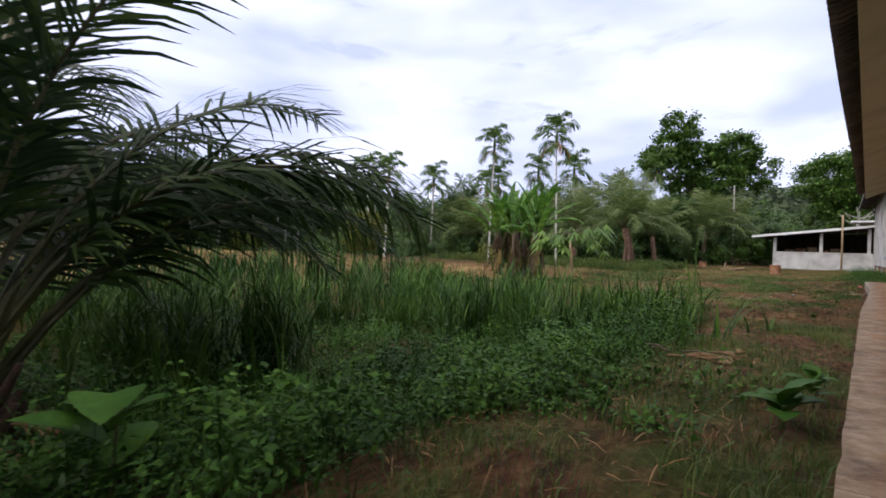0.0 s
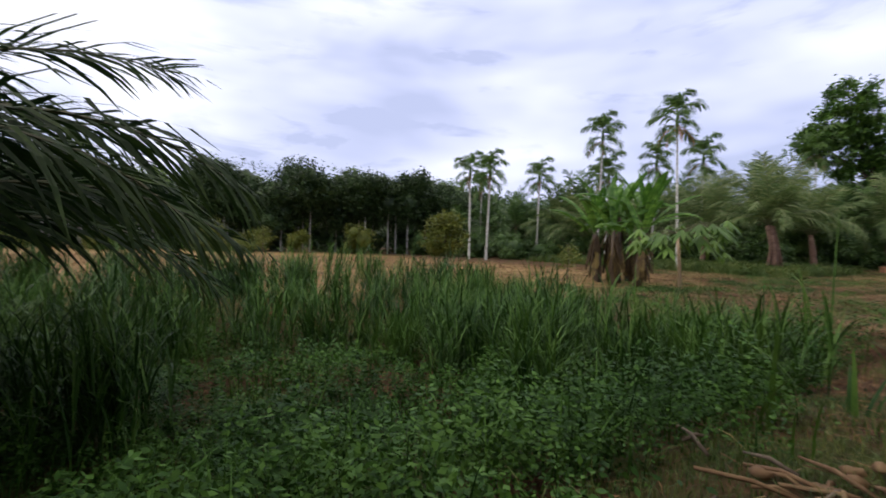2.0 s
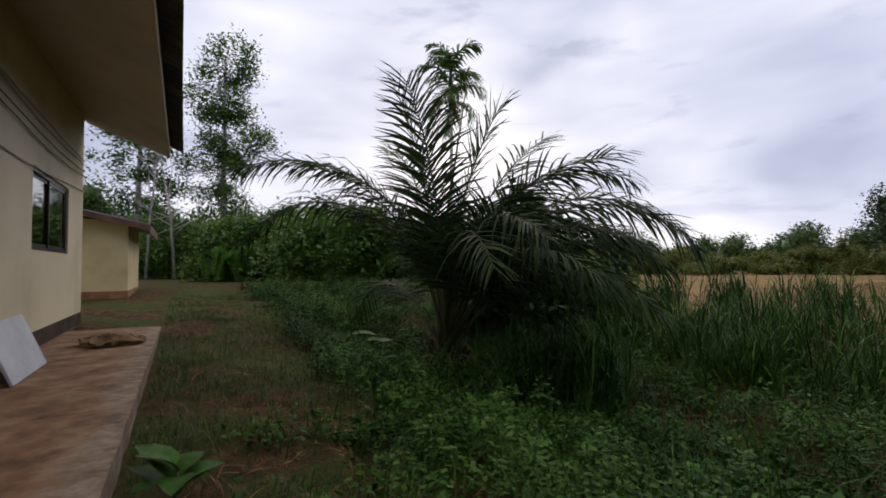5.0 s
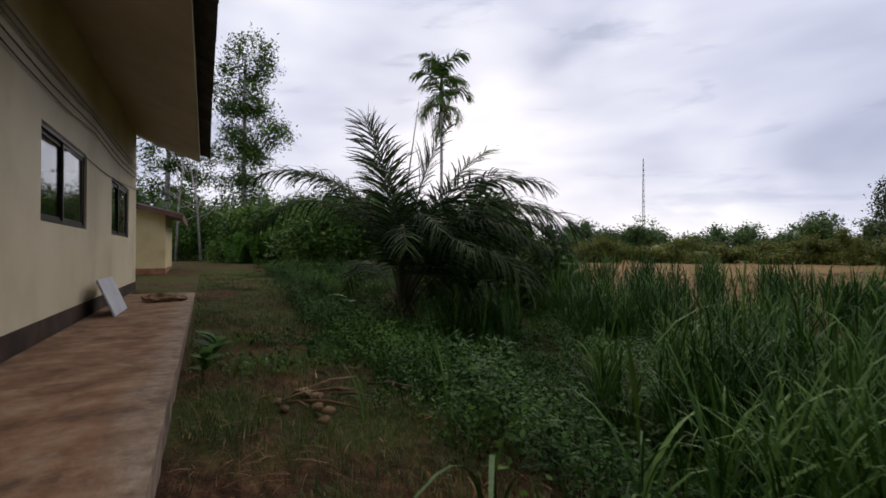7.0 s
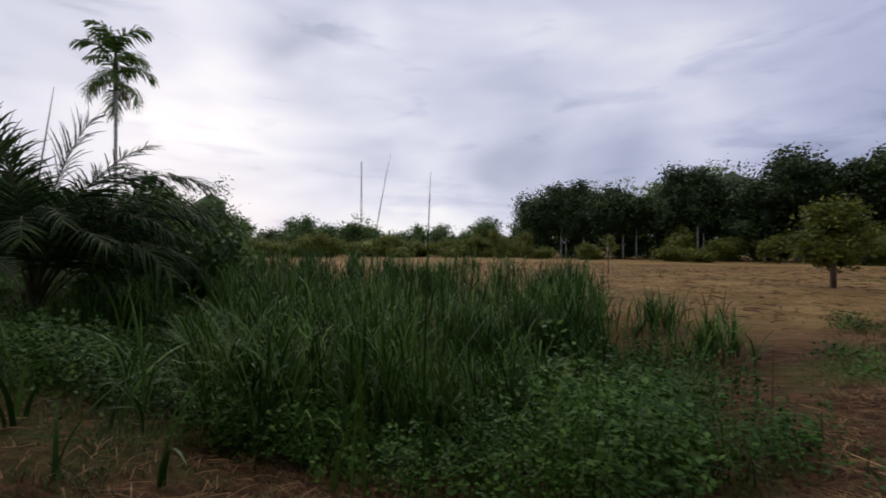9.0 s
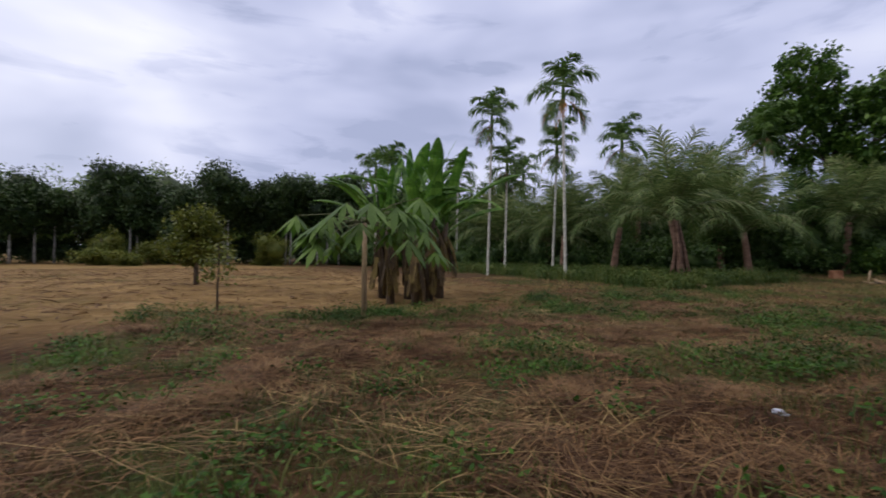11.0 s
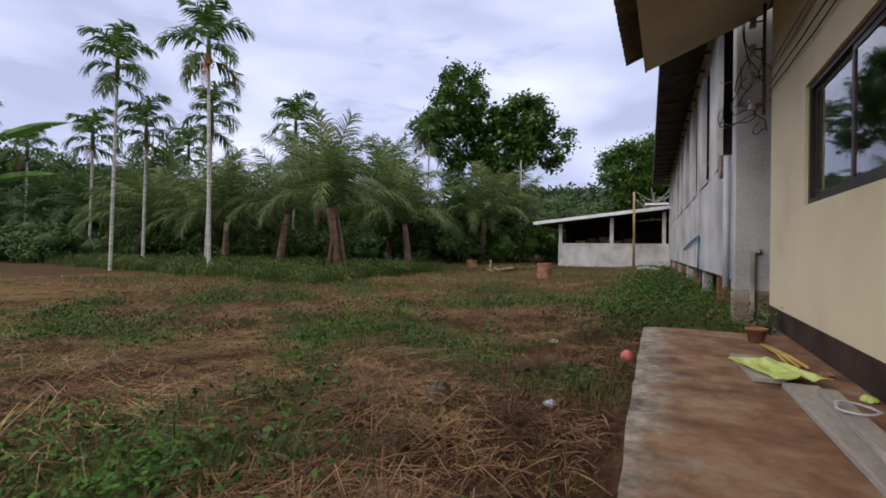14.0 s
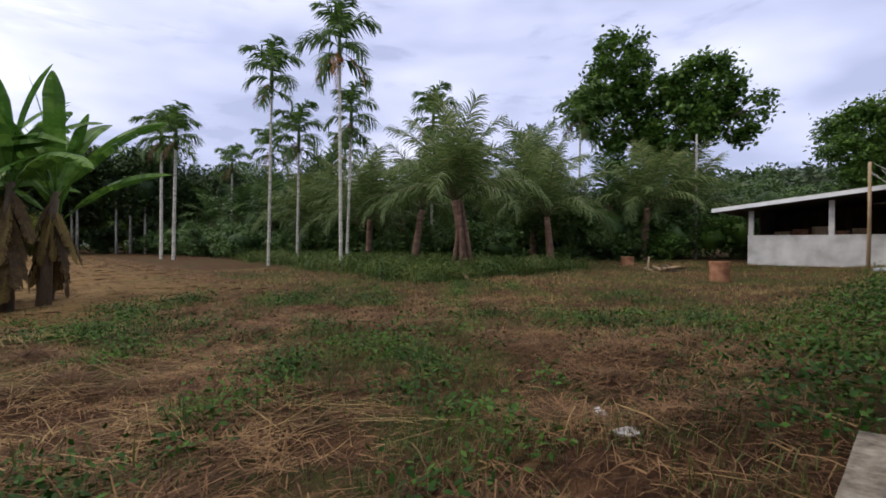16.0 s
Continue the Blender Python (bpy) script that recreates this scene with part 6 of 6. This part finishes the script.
def build_shed():
    shed = thing("shed", "open white shed with low wall and sloping white-edged roof", "shed", (-2.5, 53, 0))
    inv = Matrix.Translation((2.5, -53, 0))

    def put(name, bm, mat, label=""):
        bmesh.ops.transform(bm, matrix=inv, verts=bm.verts)
        return part(name, bm, mat, shed, label)

    x0, x1, y0, y1 = -6.42, 0.6, 53.0, 60.0
    put("low_wall", boxes((x0, x1, y0, y0 + 0.14, -0.3, 1.38), (x0, x0 + 0.14, y0 + 0.14, y1, -0.3, 1.38)), M["white_wall"], "dirty white low wall")
    put("wall_cap", boxes((x0 - 0.02, x1, y0 - 0.02, y0 + 0.16, 1.381, 1.44), bevel=0.006), M["white_wall"])
    put("back_wall", boxes((x0, x1, y1, y1 + 0.14, -0.3, 3.3), (x1 - 0.1, x1, y0 + 0.2, y1, -0.3, 3.5), (x0 + 0.02, x0 + 0.1, y0 + 2.2, y1, 1.38, 2.85)), M["dark_wood"])
    for x in (-6.42, -3.1, 0.0):
        put("post", boxes((x + 0.02, x + 0.24, y0 + 0.01, y0 + 0.2, 1.44, 2.75 + 0.11 * (x + 6.4))), M["white_wall"])
    bm = bmesh.new()

    def zr(x):
        return 2.72 + 0.105 * (x + 8.0)
    pts = [(-7.9, zr(-7.9)), (0.75, zr(0.75)), (0.75, zr(0.75) + 0.06), (-7.9, zr(-7.9) + 0.06)]
    vs = [[bm.verts.new((a, yy, c)) for a, c in pts] for yy in (52.2, 61)]
    for k in range(4):
        bm.faces.new((vs[0][k], vs[0][(k + 1) % 4], vs[1][(k + 1) % 4], vs[1][k]))
    bm.faces.new(vs[0]); bm.faces.new(vs[1][::-1])
    put("roof", bm, M["dark_wood"])
    bm = bmesh.new()
    pts = [(-7.95, zr(-7.95) - 0.05), (0.75, zr(0.75) - 0.05), (0.75, zr(0.75) + 0.16), (-7.95, zr(-7.95) + 0.16)]
    vs = [[bm.verts.new((a, yy, c)) for a, c in pts] for yy in (52.14, 52.19)]
    for k in range(4):
        bm.faces.new((vs[0][k], vs[0][(k + 1) % 4], vs[1][(k + 1) % 4], vs[1][k]))
    bm.faces.new(vs[0]); bm.faces.new(vs[1][::-1])
    put("roof_edge", bm, M["roof_white"], "white painted roof edge")
    put("upper_roof", boxes((-1.2, 4, 58, 62, 4.35, 4.5)), M["roof_white"], "raised white roof behind")
    put("upper_post", boxes((-0.8, -0.6, 58.3, 58.5, 3.4, 4.35)), M["white_wall"])
    for k in range(5):
        put("crate", boxes((-5.9 + 0.85 * k, -5.2 + 0.85 * k, 56.5, 57.3, 0.9, 1.72 + 0.12 * (k % 3)), bevel=0.02), M["terracotta"] if k % 2 else M["pale_wood"], "brown goods stacked inside the shed")
    put("inner_floor", boxes((x0 + 0.15, x1, y0 + 0.15, y1, -0.25, 0.9)), M["dark_wood"])
    return shed


build_shed()


def build_hut():
    hut = thing("hut", "small yellow hut with rusty brown roof edge", "hut", (3.1, -11.5, 0.3))
    inv = Matrix.Translation((-3.1, 11.5, -0.3))

    def put(name, bm, mat, label=""):
        bmesh.ops.transform(bm, matrix=inv, verts=bm.verts)
        return part(name, bm, mat, hut, label)

    x0, x1, y0, y1 = 1.12, 5.4, -13.6, -9.6
    put("wall", boxes((x0, x1, y1 - 0.12, y1, 0.36, 2.62), (x0, x0 + 0.12, y0, y1 - 0.12, 0.36, 2.62), (x1 - 0.12, x1, y0, y1 - 0.12, 0.36, 2.62), (x0 + 0.12, x1 - 0.12, y0, y0 + 0.12, 0.36, 2.62)), M["hut_wall"], "yellow painted walls")
    put("plinth", boxes((x0 - 0.015, x1, y0, y1 + 0.015, 0.0, 0.42), bevel=0.004), M["terracotta"], "brown stained plinth")
    bm = bmesh.new()
    pts = [(x0 - 0.55, 2.42), (3.2, 3.02), (x1 + 0.5, 2.42), (x1 + 0.5, 2.5), (3.2, 3.1), (x0 - 0.55, 2.5)]
    vs = [[bm.verts.new((a, yy, c)) for a, c in pts] for yy in (y0 - 0.4, y1 + 0.45)]
    for k in range(6):
        bm.faces.new((vs[0][k], vs[0][(k + 1) % 6], vs[1][(k + 1) % 6], vs[1][k]))
    bm.faces.new(vs[0]); bm.faces.new(vs[1][::-1])
    put("roof", bm, M["tin"], "grey tin roof")
    for a, c, za, zc in ((x0 - 0.57, 3.2, 2.38, 2.98), (3.2, x1 + 0.52, 2.98, 2.38)):
        bm = bmesh.new()
        pts = [(a, za - 0.1), (c, zc - 0.1), (c, zc + 0.07), (a, za + 0.07)]
        vs = [[bm.verts.new((p, yy, q)) for p, q in pts] for yy in (y1 + 0.452, y1 + 0.48)]
        for k in range(4):
            bm.faces.new((vs[0][k], vs[0][(k + 1) % 4], vs[1][(k + 1) % 4], vs[1][k]))
        bm.faces.new(vs[0]); bm.faces.new(vs[1][::-1])
        put("barge_board", bm, M["rust"], "rust-brown barge board")
    put("eave_board", boxes((x0 - 0.60, x0 - 0.572, y0 - 0.4, y1 + 0.48, 2.2, 2.47)), M["rust"])


build_hut()


def build_mast():
    mast = thing("radio_mast", "thin distant lattice radio mast", "mast", (-105, -75, -0.4))
    h = 27.0
    for k in range(3):
        a = k * 2.094
        tube("leg", [(0.45 * math.cos(a), 0.45 * math.sin(a), 0), (0.12 * math.cos(a), 0.12 * math.sin(a), h)], [0.09, 0.07], M["tin"], mast, sides=4)
    for k in range(18):
        z = 1 + k * 1.4
        r0 = 0.45 - 0.33 * z / h
        for j in range(3):
            a, c = j * 2.094, (j + 1) * 2.094
            tube("brace", [(r0 * math.cos(a), r0 * math.sin(a), z), (r0 * math.cos(c), r0 * math.sin(c), z + 0.9)], [0.04, 0.04], M["tin"], mast, sides=3)


build_mast()

# ---- things on the walkway ----


def build_chair():
    ch = thing("plastic_chair", "faded red plastic chair standing against the wall", "chair", (1.05, 18.6, 0), rz=15)
    for sx in (-0.21, 0.21):
        for sy in (-0.2, 0.2):
            tube("leg", [(sx * 1.12, sy * 1.12, 0), (sx, sy, 0.43)], [0.02, 0.024], M["red_plastic"], ch)
    part("seat", boxes((-0.24, 0.24, -0.23, 0.23, 0.42, 0.45), bevel=0.012), M["red_plastic"], ch)
    for k in range(5):
        x = -0.18 + 0.09 * k
        tube("back_slat", [(x, 0.22, 0.45), (x * 1.05, 0.30, 0.86)], [0.016, 0.016], M["red_plastic"], ch)
    tube("top_rail", [(-0.23, 0.29, 0.84), (0, 0.33, 0.88), (0.23, 0.29, 0.84)], [0.022] * 3, M["red_plastic"], ch)
    for sx in (-0.25, 0.25):
        tube("armrest", [(sx, 0.27, 0.66), (sx, -0.1, 0.66), (sx, -0.22, 0.6), (sx, -0.22, 0.43)], [0.018] * 4, M["red_plastic"], ch)


build_chair()


def build_board():
    bd = thing("leaning_board", "white laminate board leaning against the plinth", "board", (1.15, 1.35, 0))
    bm = boxes((-0.014, 0.014, -0.62, 0.62, 0, 0.62), bevel=0.003)
    ob = part("panel", bm, M["shaded_white"], bd)
    ob.matrix_basis = pose(-0.12, 0, 0.006, 0, 22, 0)
    ob = part("backing", boxes((0.015, 0.022, -0.6, 0.6, 0.01, 0.6)), M["dark_wood"], bd)
    ob.matrix_basis = pose(-0.12, 0, 0.006, 0, 22, 0)


build_board()


def crumple(name, label, category, at, size, mat, seed, flat=0.4, n=14, group=""):
    """Crumpled film, cloth or paper."""
    r = np.random.default_rng(seed)
    v, f = lump((0, 0, size * flat * 0.45), (size, size * 0.75, size * flat), r, n, 0.5)
    v = [(x + size * 0.22 * noise.noise(Vector((x, y, z)) * (4.5 / size) + Vector((seed, 0, 0))), y + size * 0.22 * noise.noise(Vector((y, z, x)) * (4.5 / size)),
          max(0.002, z + size * 0.2 * noise.noise(Vector((z, x, y)) * (5 / size)))) for x, y, z in v]
    ob = mesh_object(name, v, f, mat)
    ob.matrix_basis = pose(*at, 0, 0, seed * 37 % 360)
    return tagged(ob, label, category, group)


crumple("rolled_sack", "dirty brown rolled sacking lying on the walkway", "sack", (0.66, -0.55, 0.0), 0.34, M["dry_leaf"], 3, 0.28, 20)
crumple("rolled_sack", "dirty brown rolled sacking lying on the walkway", "sack", (0.40, -0.45, 0.0), 0.28, M["dry_leaf"], 5, 0.3, 20)


def build_planks():
    for k, (x, y, ln, w, z, rz) in enumerate(((1.07, 22.9, 3.6, 0.2, 0.0, 1.0), (0.86, 25.18, 0.8, 0.2, 0.0, 4), (1.10, 23.7, 1.5, 0.1, 0.042, -1.5))):
        bm = boxes((-w / 2, w / 2, -ln / 2, ln / 2, 0, 0.04), bevel=0.006)
        ob = part("plank", bm, M["grey_board"])
        ob.matrix_basis = pose(x, y, z + 0.001, 0, 0, rz)
        tagged(ob, "weathered grey plank lying along the wall", "plank", "planks by the wall")
    pts = [(0.09 * math.cos(k * 0.63) * (1 + 0.1 * math.sin(k * 2.1)), 0.11 * math.sin(k * 0.63), 0.055 + 0.02 * (k % 5) / 5) for k in range(21)]
    v, f = tube_data(pts, [0.006] * 21, 5)
    ob = mesh_object("rope_coil", v, f, M["shaded_white"], smooth=True)
    ob.matrix_basis = pose(1.13, 24.0, 0.04)
    tagged(ob, "loose coil of white cord lying on the plank", "cord")
    for k, (x, y) in enumerate(((1.33, 23.9), (1.36, 24.6), (1.3, 25.2), (1.36, 23.2))):
        crumple("wrapper", "small crumpled wrapper against the plinth", "litter", (x, y, 0.0), 0.05, M["plastic_lime"] if k % 2 else M["terracotta"], 31 + k, 0.5, 10, "litter by the wall")
    # folded lime plastic sheet
    vs, fs = [], []
    n = 9
    for i in range(n):
        for j in range(n):
            u, w = i / (n - 1) - 0.5, j / (n - 1) - 0.5
            vs.append((u * 0.34, w * 0.6, 0.05 + 0.03 * noise.noise(Vector((u * 4, w * 4, 0))) + 0.02 * abs(w)))
    for i in range(n - 1):
        for j in range(n - 1):
            a = i * n + j
            fs.append((a, a + n, a + n + 1, a + 1))
    ob = mesh_object("plastic_sheet", vs, fs, M["plastic_lime"])
    ob.matrix_basis = pose(0.96, 25.01, 0.012, 0, 0, 25)
    sol = ob.modifiers.new("thick", "SOLIDIFY"); sol.thickness = 0.006
    tagged(ob, "lime green plastic sheet thrown over the planks", "plastic sheet")
    for k in range(3):
        v, f = tube_data([(-0.04 + 0.035 * k, -0.45, 0.02), (0.0 + 0.03 * k, 0, 0.03), (0.03 * k, 0.5, 0.02)], [0.012] * 3, 5)
        ob = mesh_object("yellow_stick", v, f, M["bamboo"], smooth=True)
        ob.matrix_basis = pose(1.10, 25.73, 0.012, 0, 0, 5 + 3 * k)
        tagged(ob, "thin yellow bamboo stick on the walkway", "stick", "sticks by the wall")
    pot = thing("flower_pot", "small terracotta pot at the end of the wall", "pot", (1.06, 26.48, 0.0))
    bm = bmesh.new()
    prof = [(0.0, 0.0), (0.065, 0.0), (0.09, 0.13), (0.1, 0.13), (0.1, 0.15), (0.085, 0.15), (0.075, 0.04), (0.0, 0.04)]
    ring = [[bm.verts.new((rr * math.cos(a), rr * math.sin(a), z)) for a in [2 * math.pi * k / 14 for k in range(14)]] for rr, z in prof[1:-1]]
    for q in range(len(ring) - 1):
        for k in range(14):
            bm.faces.new((ring[q][k], ring[q][(k + 1) % 14], ring[q + 1][(k + 1) % 14], ring[q + 1][k]))
    bm.faces.new(ring[0][::-1]); bm.faces.new(ring[-1])
    part("pot_body", bm, M["terracotta"], pot, smooth=True)


build_planks()


def build_wire_rack():
    rack = thing("wire_rack", "iron bracket with insulators and looping black cables at the house corner", "wire rack", (1.36, 28.14, 2.7))
    tube("upright", [(0, 0, 0), (0, 0, 1.45)], [0.022, 0.022], M["iron"], rack)
    r = random.Random(2)
    for k in range(4):
        z = 0.15 + 0.36 * k
        tube("arm", [(0, 0, z), (-0.13, 0, z)], [0.014, 0.014], M["iron"], rack)
        bm = bmesh.new()
        for rr, zz, d in ((0.045, 0, 0.05), (0.034, 0.045, 0.04), (0.045, 0.085, 0.04)):
            bmesh.ops.create_cone(bm, cap_ends=True, segments=12, radius1=rr, radius2=rr * 0.85, depth=d, matrix=Matrix.Translation((-0.13, 0, z - 0.04 + zz)))
        part("insulator", bm, M["porcelain"], rack)
    for k in range(11):
        a, c = Vector((-0.13, 0, 0.15 + 0.36 * r.randint(0, 3))), Vector((r.uniform(-0.45, 0.3), r.uniform(0.2, 1.9), r.uniform(0.1, 1.5)))
        pts = []
        for i in range(9):
            s = i / 8
            p = a.lerp(c, s) + Vector((0.12 * math.sin(s * 6 + k), 0, -0.35 * math.sin(math.pi * s) * r.uniform(0.6, 1)))
            pts.append(p)
        tube("cable", pts, [0.008] * 9, M["cable"], rack, sides=4)


build_wire_rack()

# ---- things on the ground ----


def on_ground(x, y, dz=0.0):
    return (x, y, float(ground_z(x, y)) + dz)


def build_ring(at, rad, h, label):
    t = thing("terracotta_drum", label, "drum", at)
    bm = bmesh.new()
    seg = 22
    prof = [(rad, -0.05), (rad * 1.02, 0.03), (rad * 0.98, h * 0.5), (rad * 1.02, h - 0.03), (rad, h), (rad * 0.86, h), (rad * 0.86, h * 0.3)]
    ring = [[bm.verts.new((rr * math.cos(2 * math.pi * k / seg), rr * math.sin(2 * math.pi * k / seg), z)) for k in range(seg)] for rr, z in prof]
    for q in range(len(ring) - 1):
        for k in range(seg):
            bm.faces.new((ring[q][k], ring[q][(k + 1) % seg], ring[q + 1][(k + 1) % seg], ring[q + 1][k]))
    bm.faces.new(ring[-1])
    part("drum_body", bm, M["terracotta"], t, smooth=False)


build_ring(on_ground(-4.98, 42.9), 0.33, 0.76, "orange terracotta drum standing in the grass")
build_ring(on_ground(-11.4, 49.5), 0.34, 0.48, "short orange terracotta drum by the palms")


def build_log_pile():
    r = random.Random(6)
    t = thing("log_pile", "small pile of cut branches and logs on the grass", "log pile", on_ground(-8.4, 46.3))
    for k in range(9):
        a = r.uniform(0, math.pi)
        c = Vector((r.uniform(-0.9, 0.9), r.uniform(-0.4, 0.4), 0.08 + 0.07 * (k % 3)))
        d = Vector((math.cos(a), math.sin(a) * 0.6, 0.15 * r.uniform(-1, 1))) * r.uniform(0.4, 0.9)
        tube("log", [c - d, c, c + d], [0.07, 0.065, 0.055], M["pale_wood"] if k % 2 else M["bark"], t)
    tube("upright_stick", [(-0.6, 0, -0.1), (-0.5, 0, 0.7)], [0.06, 0.04], M["pale_wood"], t)
    v, f = tube_data([(-0.62, 0, 0.05), (0, 0.03, 0.09), (0.62, -0.04, 0.06)], [0.07, 0.08, 0.06], 7)
    ob = mesh_object("log", v, f, M["shaded_white"], smooth=True)
    ob.matrix_basis = pose(*on_ground(-0.55, 46.3), 0, 0, -32)
    tagged(ob, "pale peeled log lying in the grass", "log")
    v, f = tube_data([(0, 0, -0.3), (0.02, 0, 2.4), (0, 0, 4.65)], [0.075, 0.07, 0.06], 8)
    ob = mesh_object("wooden_pole", v, f, M["pale_wood"], smooth=True)
    ob.matrix_basis = pose(*on_ground(-1.55, 51.6))
    tagged(ob, "bare wooden pole standing before the shed", "pole")
    v, f = tube_data([(0, 0, -0.3), (0.02, 0, 4.0), (0, 0, 8.4)], [0.09, 0.08, 0.06], 8)
    ob = mesh_object("concrete_post", v, f, M["pale_bark"], smooth=True)
    ob.matrix_basis = pose(*on_ground(-10.6, 58.0))
    tagged(ob, "tall pale utility post beyond the grove", "pole")
    v, f = tube_data([(-1.2, 0, 0.05), (0, 0.1, 0.1), (1.3, -0.2, 0.06)], [0.08, 0.1, 0.07], 7)
    ob = mesh_object("fallen_frond", v, f, M["pale_wood"], smooth=True)
    ob.matrix_basis = pose(*on_ground(-12.6, 37.2), 0, 0, -25)
    tagged(ob, "dry fallen palm frond stem on the grass", "frond")


build_log_pile()
crumple("paper_bag", "crumpled tan paper bag on the ground by the walkway", "litter", on_ground(-0.17, 21.05), 0.15, M["bag"], 11, 0.45, 18)
crumple("plastic_bag", "crumpled pale plastic bag lying on the grass", "litter", on_ground(-0.32, 22.6), 0.105, M["plastic_white"], 12, 0.4, 16, "litter")
crumple("plastic_bag", "crumpled pale plastic bag lying on the grass", "litter", on_ground(-0.06, 22.0), 0.06, M["plastic_white"], 13, 0.4, 16, "litter")
crumple("plastic_wrapper", "small pink plastic wrapper on the ground", "litter", on_ground(-0.33, 21.28), 0.05, M["plastic_pink"], 14, 0.5, 12)
crumple("plastic_wrapper", "small pale blue wrapper in the straw", "litter", on_ground(-1.74, 20.5), 0.06, M["plastic_blue"], 15, 0.5, 12)
crumple("plastic_bag", "crumpled pale plastic bag lying on the grass", "litter", on_ground(-1.02, 26.75), 0.07, M["plastic_white"], 16, 0.4, 14, "litter")
crumple("plastic_bag", "crumpled pale plastic bag lying on the grass", "litter", on_ground(-0.54, 24.4), 0.06, M["plastic_blue"], 17, 0.5, 14, "litter")
crumple("plastic_wrapper", "small white wrapper on the mown grass", "litter", on_ground(-1.37, 27.1), 0.07, M["plastic_white"], 18, 0.5, 12)
crumple("field_stone", "rounded grey stone half sunk in the ground", "stone", on_ground(-2.18, 23.22, -0.02), 0.08, M["stone"], 19, 0.7, 12)
crumple("earth_clod", "dark upright clod of earth and roots in the grass", "clod", on_ground(-1.33, 24.12, 0.02), 0.09, M["bark"], 20, 1.3, 14)
v, f = lump((0, 0, 0.06), (0.07, 0.07, 0.07), rng, 16, 0.05)
ob = mesh_object("ball", v, f, M["ball"], smooth=True)
ob.matrix_basis = pose(*on_ground(-0.13, 26.25))
tagged(ob, "faded coral rubber ball beside the walkway", "ball")


def build_debris():
    """Heap of dry husks and sticks on the mown yard."""
    r = random.Random(9)
    t = thing("debris_heap", "heap of dry husks, sticks and straw on the yard", "debris", on_ground(-1.1, 6.7))
    for k in range(14):
        c = Vector((r.gauss(0, 0.3), r.gauss(0, 0.3), 0.03 + 0.03 * r.random()))
        a = r.uniform(0, math.pi)
        d = Vector((math.cos(a), math.sin(a), r.uniform(-0.1, 0.1))) * r.uniform(0.08, 0.3)
        tube("stick", [c - d, c + Vector((0, 0, 0.03)), c + d], [0.012, 0.014, 0.008], M["dry_leaf"] if k % 3 else M["bark"], t, sides=5)
    for k in range(9):
        v, f = lump((r.gauss(0, 0.26), r.gauss(0, 0.22), 0.04), (r.uniform(0.04, 0.09), 0.05, 0.03), rng, 8, 0.6)
        mesh_object("husk", v, f, M["dry_leaf"], t, smooth=True)


build_debris()


def broad_plant(name, label, at, n, size, h, seed, mat="weed"):
    r = random.Random(seed)
    t = thing(name, label, "plant", at)
    tube("stem", [(0, 0, -0.05), (0.02, 0.01, h * 0.6), (0.0, 0.03, h)], [0.014, 0.011, 0.006], M["petiole"], t, sides=5)
    for k in range(n):
        s = (k + 1) / n
        vs, fs = [], []
        L0 = size * r.uniform(0.75, 1.15)
        m = 7
        for i in range(m + 1):
            u = i / m
            w = 0.34 * L0 * math.sin(math.pi * min(1, 0.06 + 0.94 * u)) ** 0.8
            z = 0.25 * L0 * u - 0.55 * L0 * u * u
            vs.extend([(u * L0, -w, z + 0.12 * w), (u * L0, 0, z - 0.03 * L0), (u * L0, w, z + 0.12 * w)])
        for i in range(m):
            for j in range(2):
                a = 3 * i + j
                fs.append((a, a + 1, a + 4, a + 3))
        ob = mesh_object("leaf", vs, fs, M[mat], t, smooth=True)
        ob.matrix_basis = pose(0, 0, h * (0.25 + 0.75 * s), 0, -r.uniform(5, 55), k * 137 + r.uniform(-20, 20))
    return t


broad_plant("broadleaf_sapling", "young sapling with large pale green leaves", on_ground(-2.8, 1.42), 6, 0.44, 0.75, 1, "weed")
broad_plant("broadleaf_sapling", "young sapling with large green leaves beside the walkway", on_ground(-0.33, 4.7), 9, 0.27, 0.22, 2, "weed")
broad_plant("broadleaf_weed", "leafy green weed growing at the walkway edge", on_ground(-0.22, 5.5), 8, 0.2, 0.24, 3)
broad_plant("broadleaf_weed", "leafy green weed growing on the yard", on_ground(-0.7, 12.6), 7, 0.14, 0.2, 4)
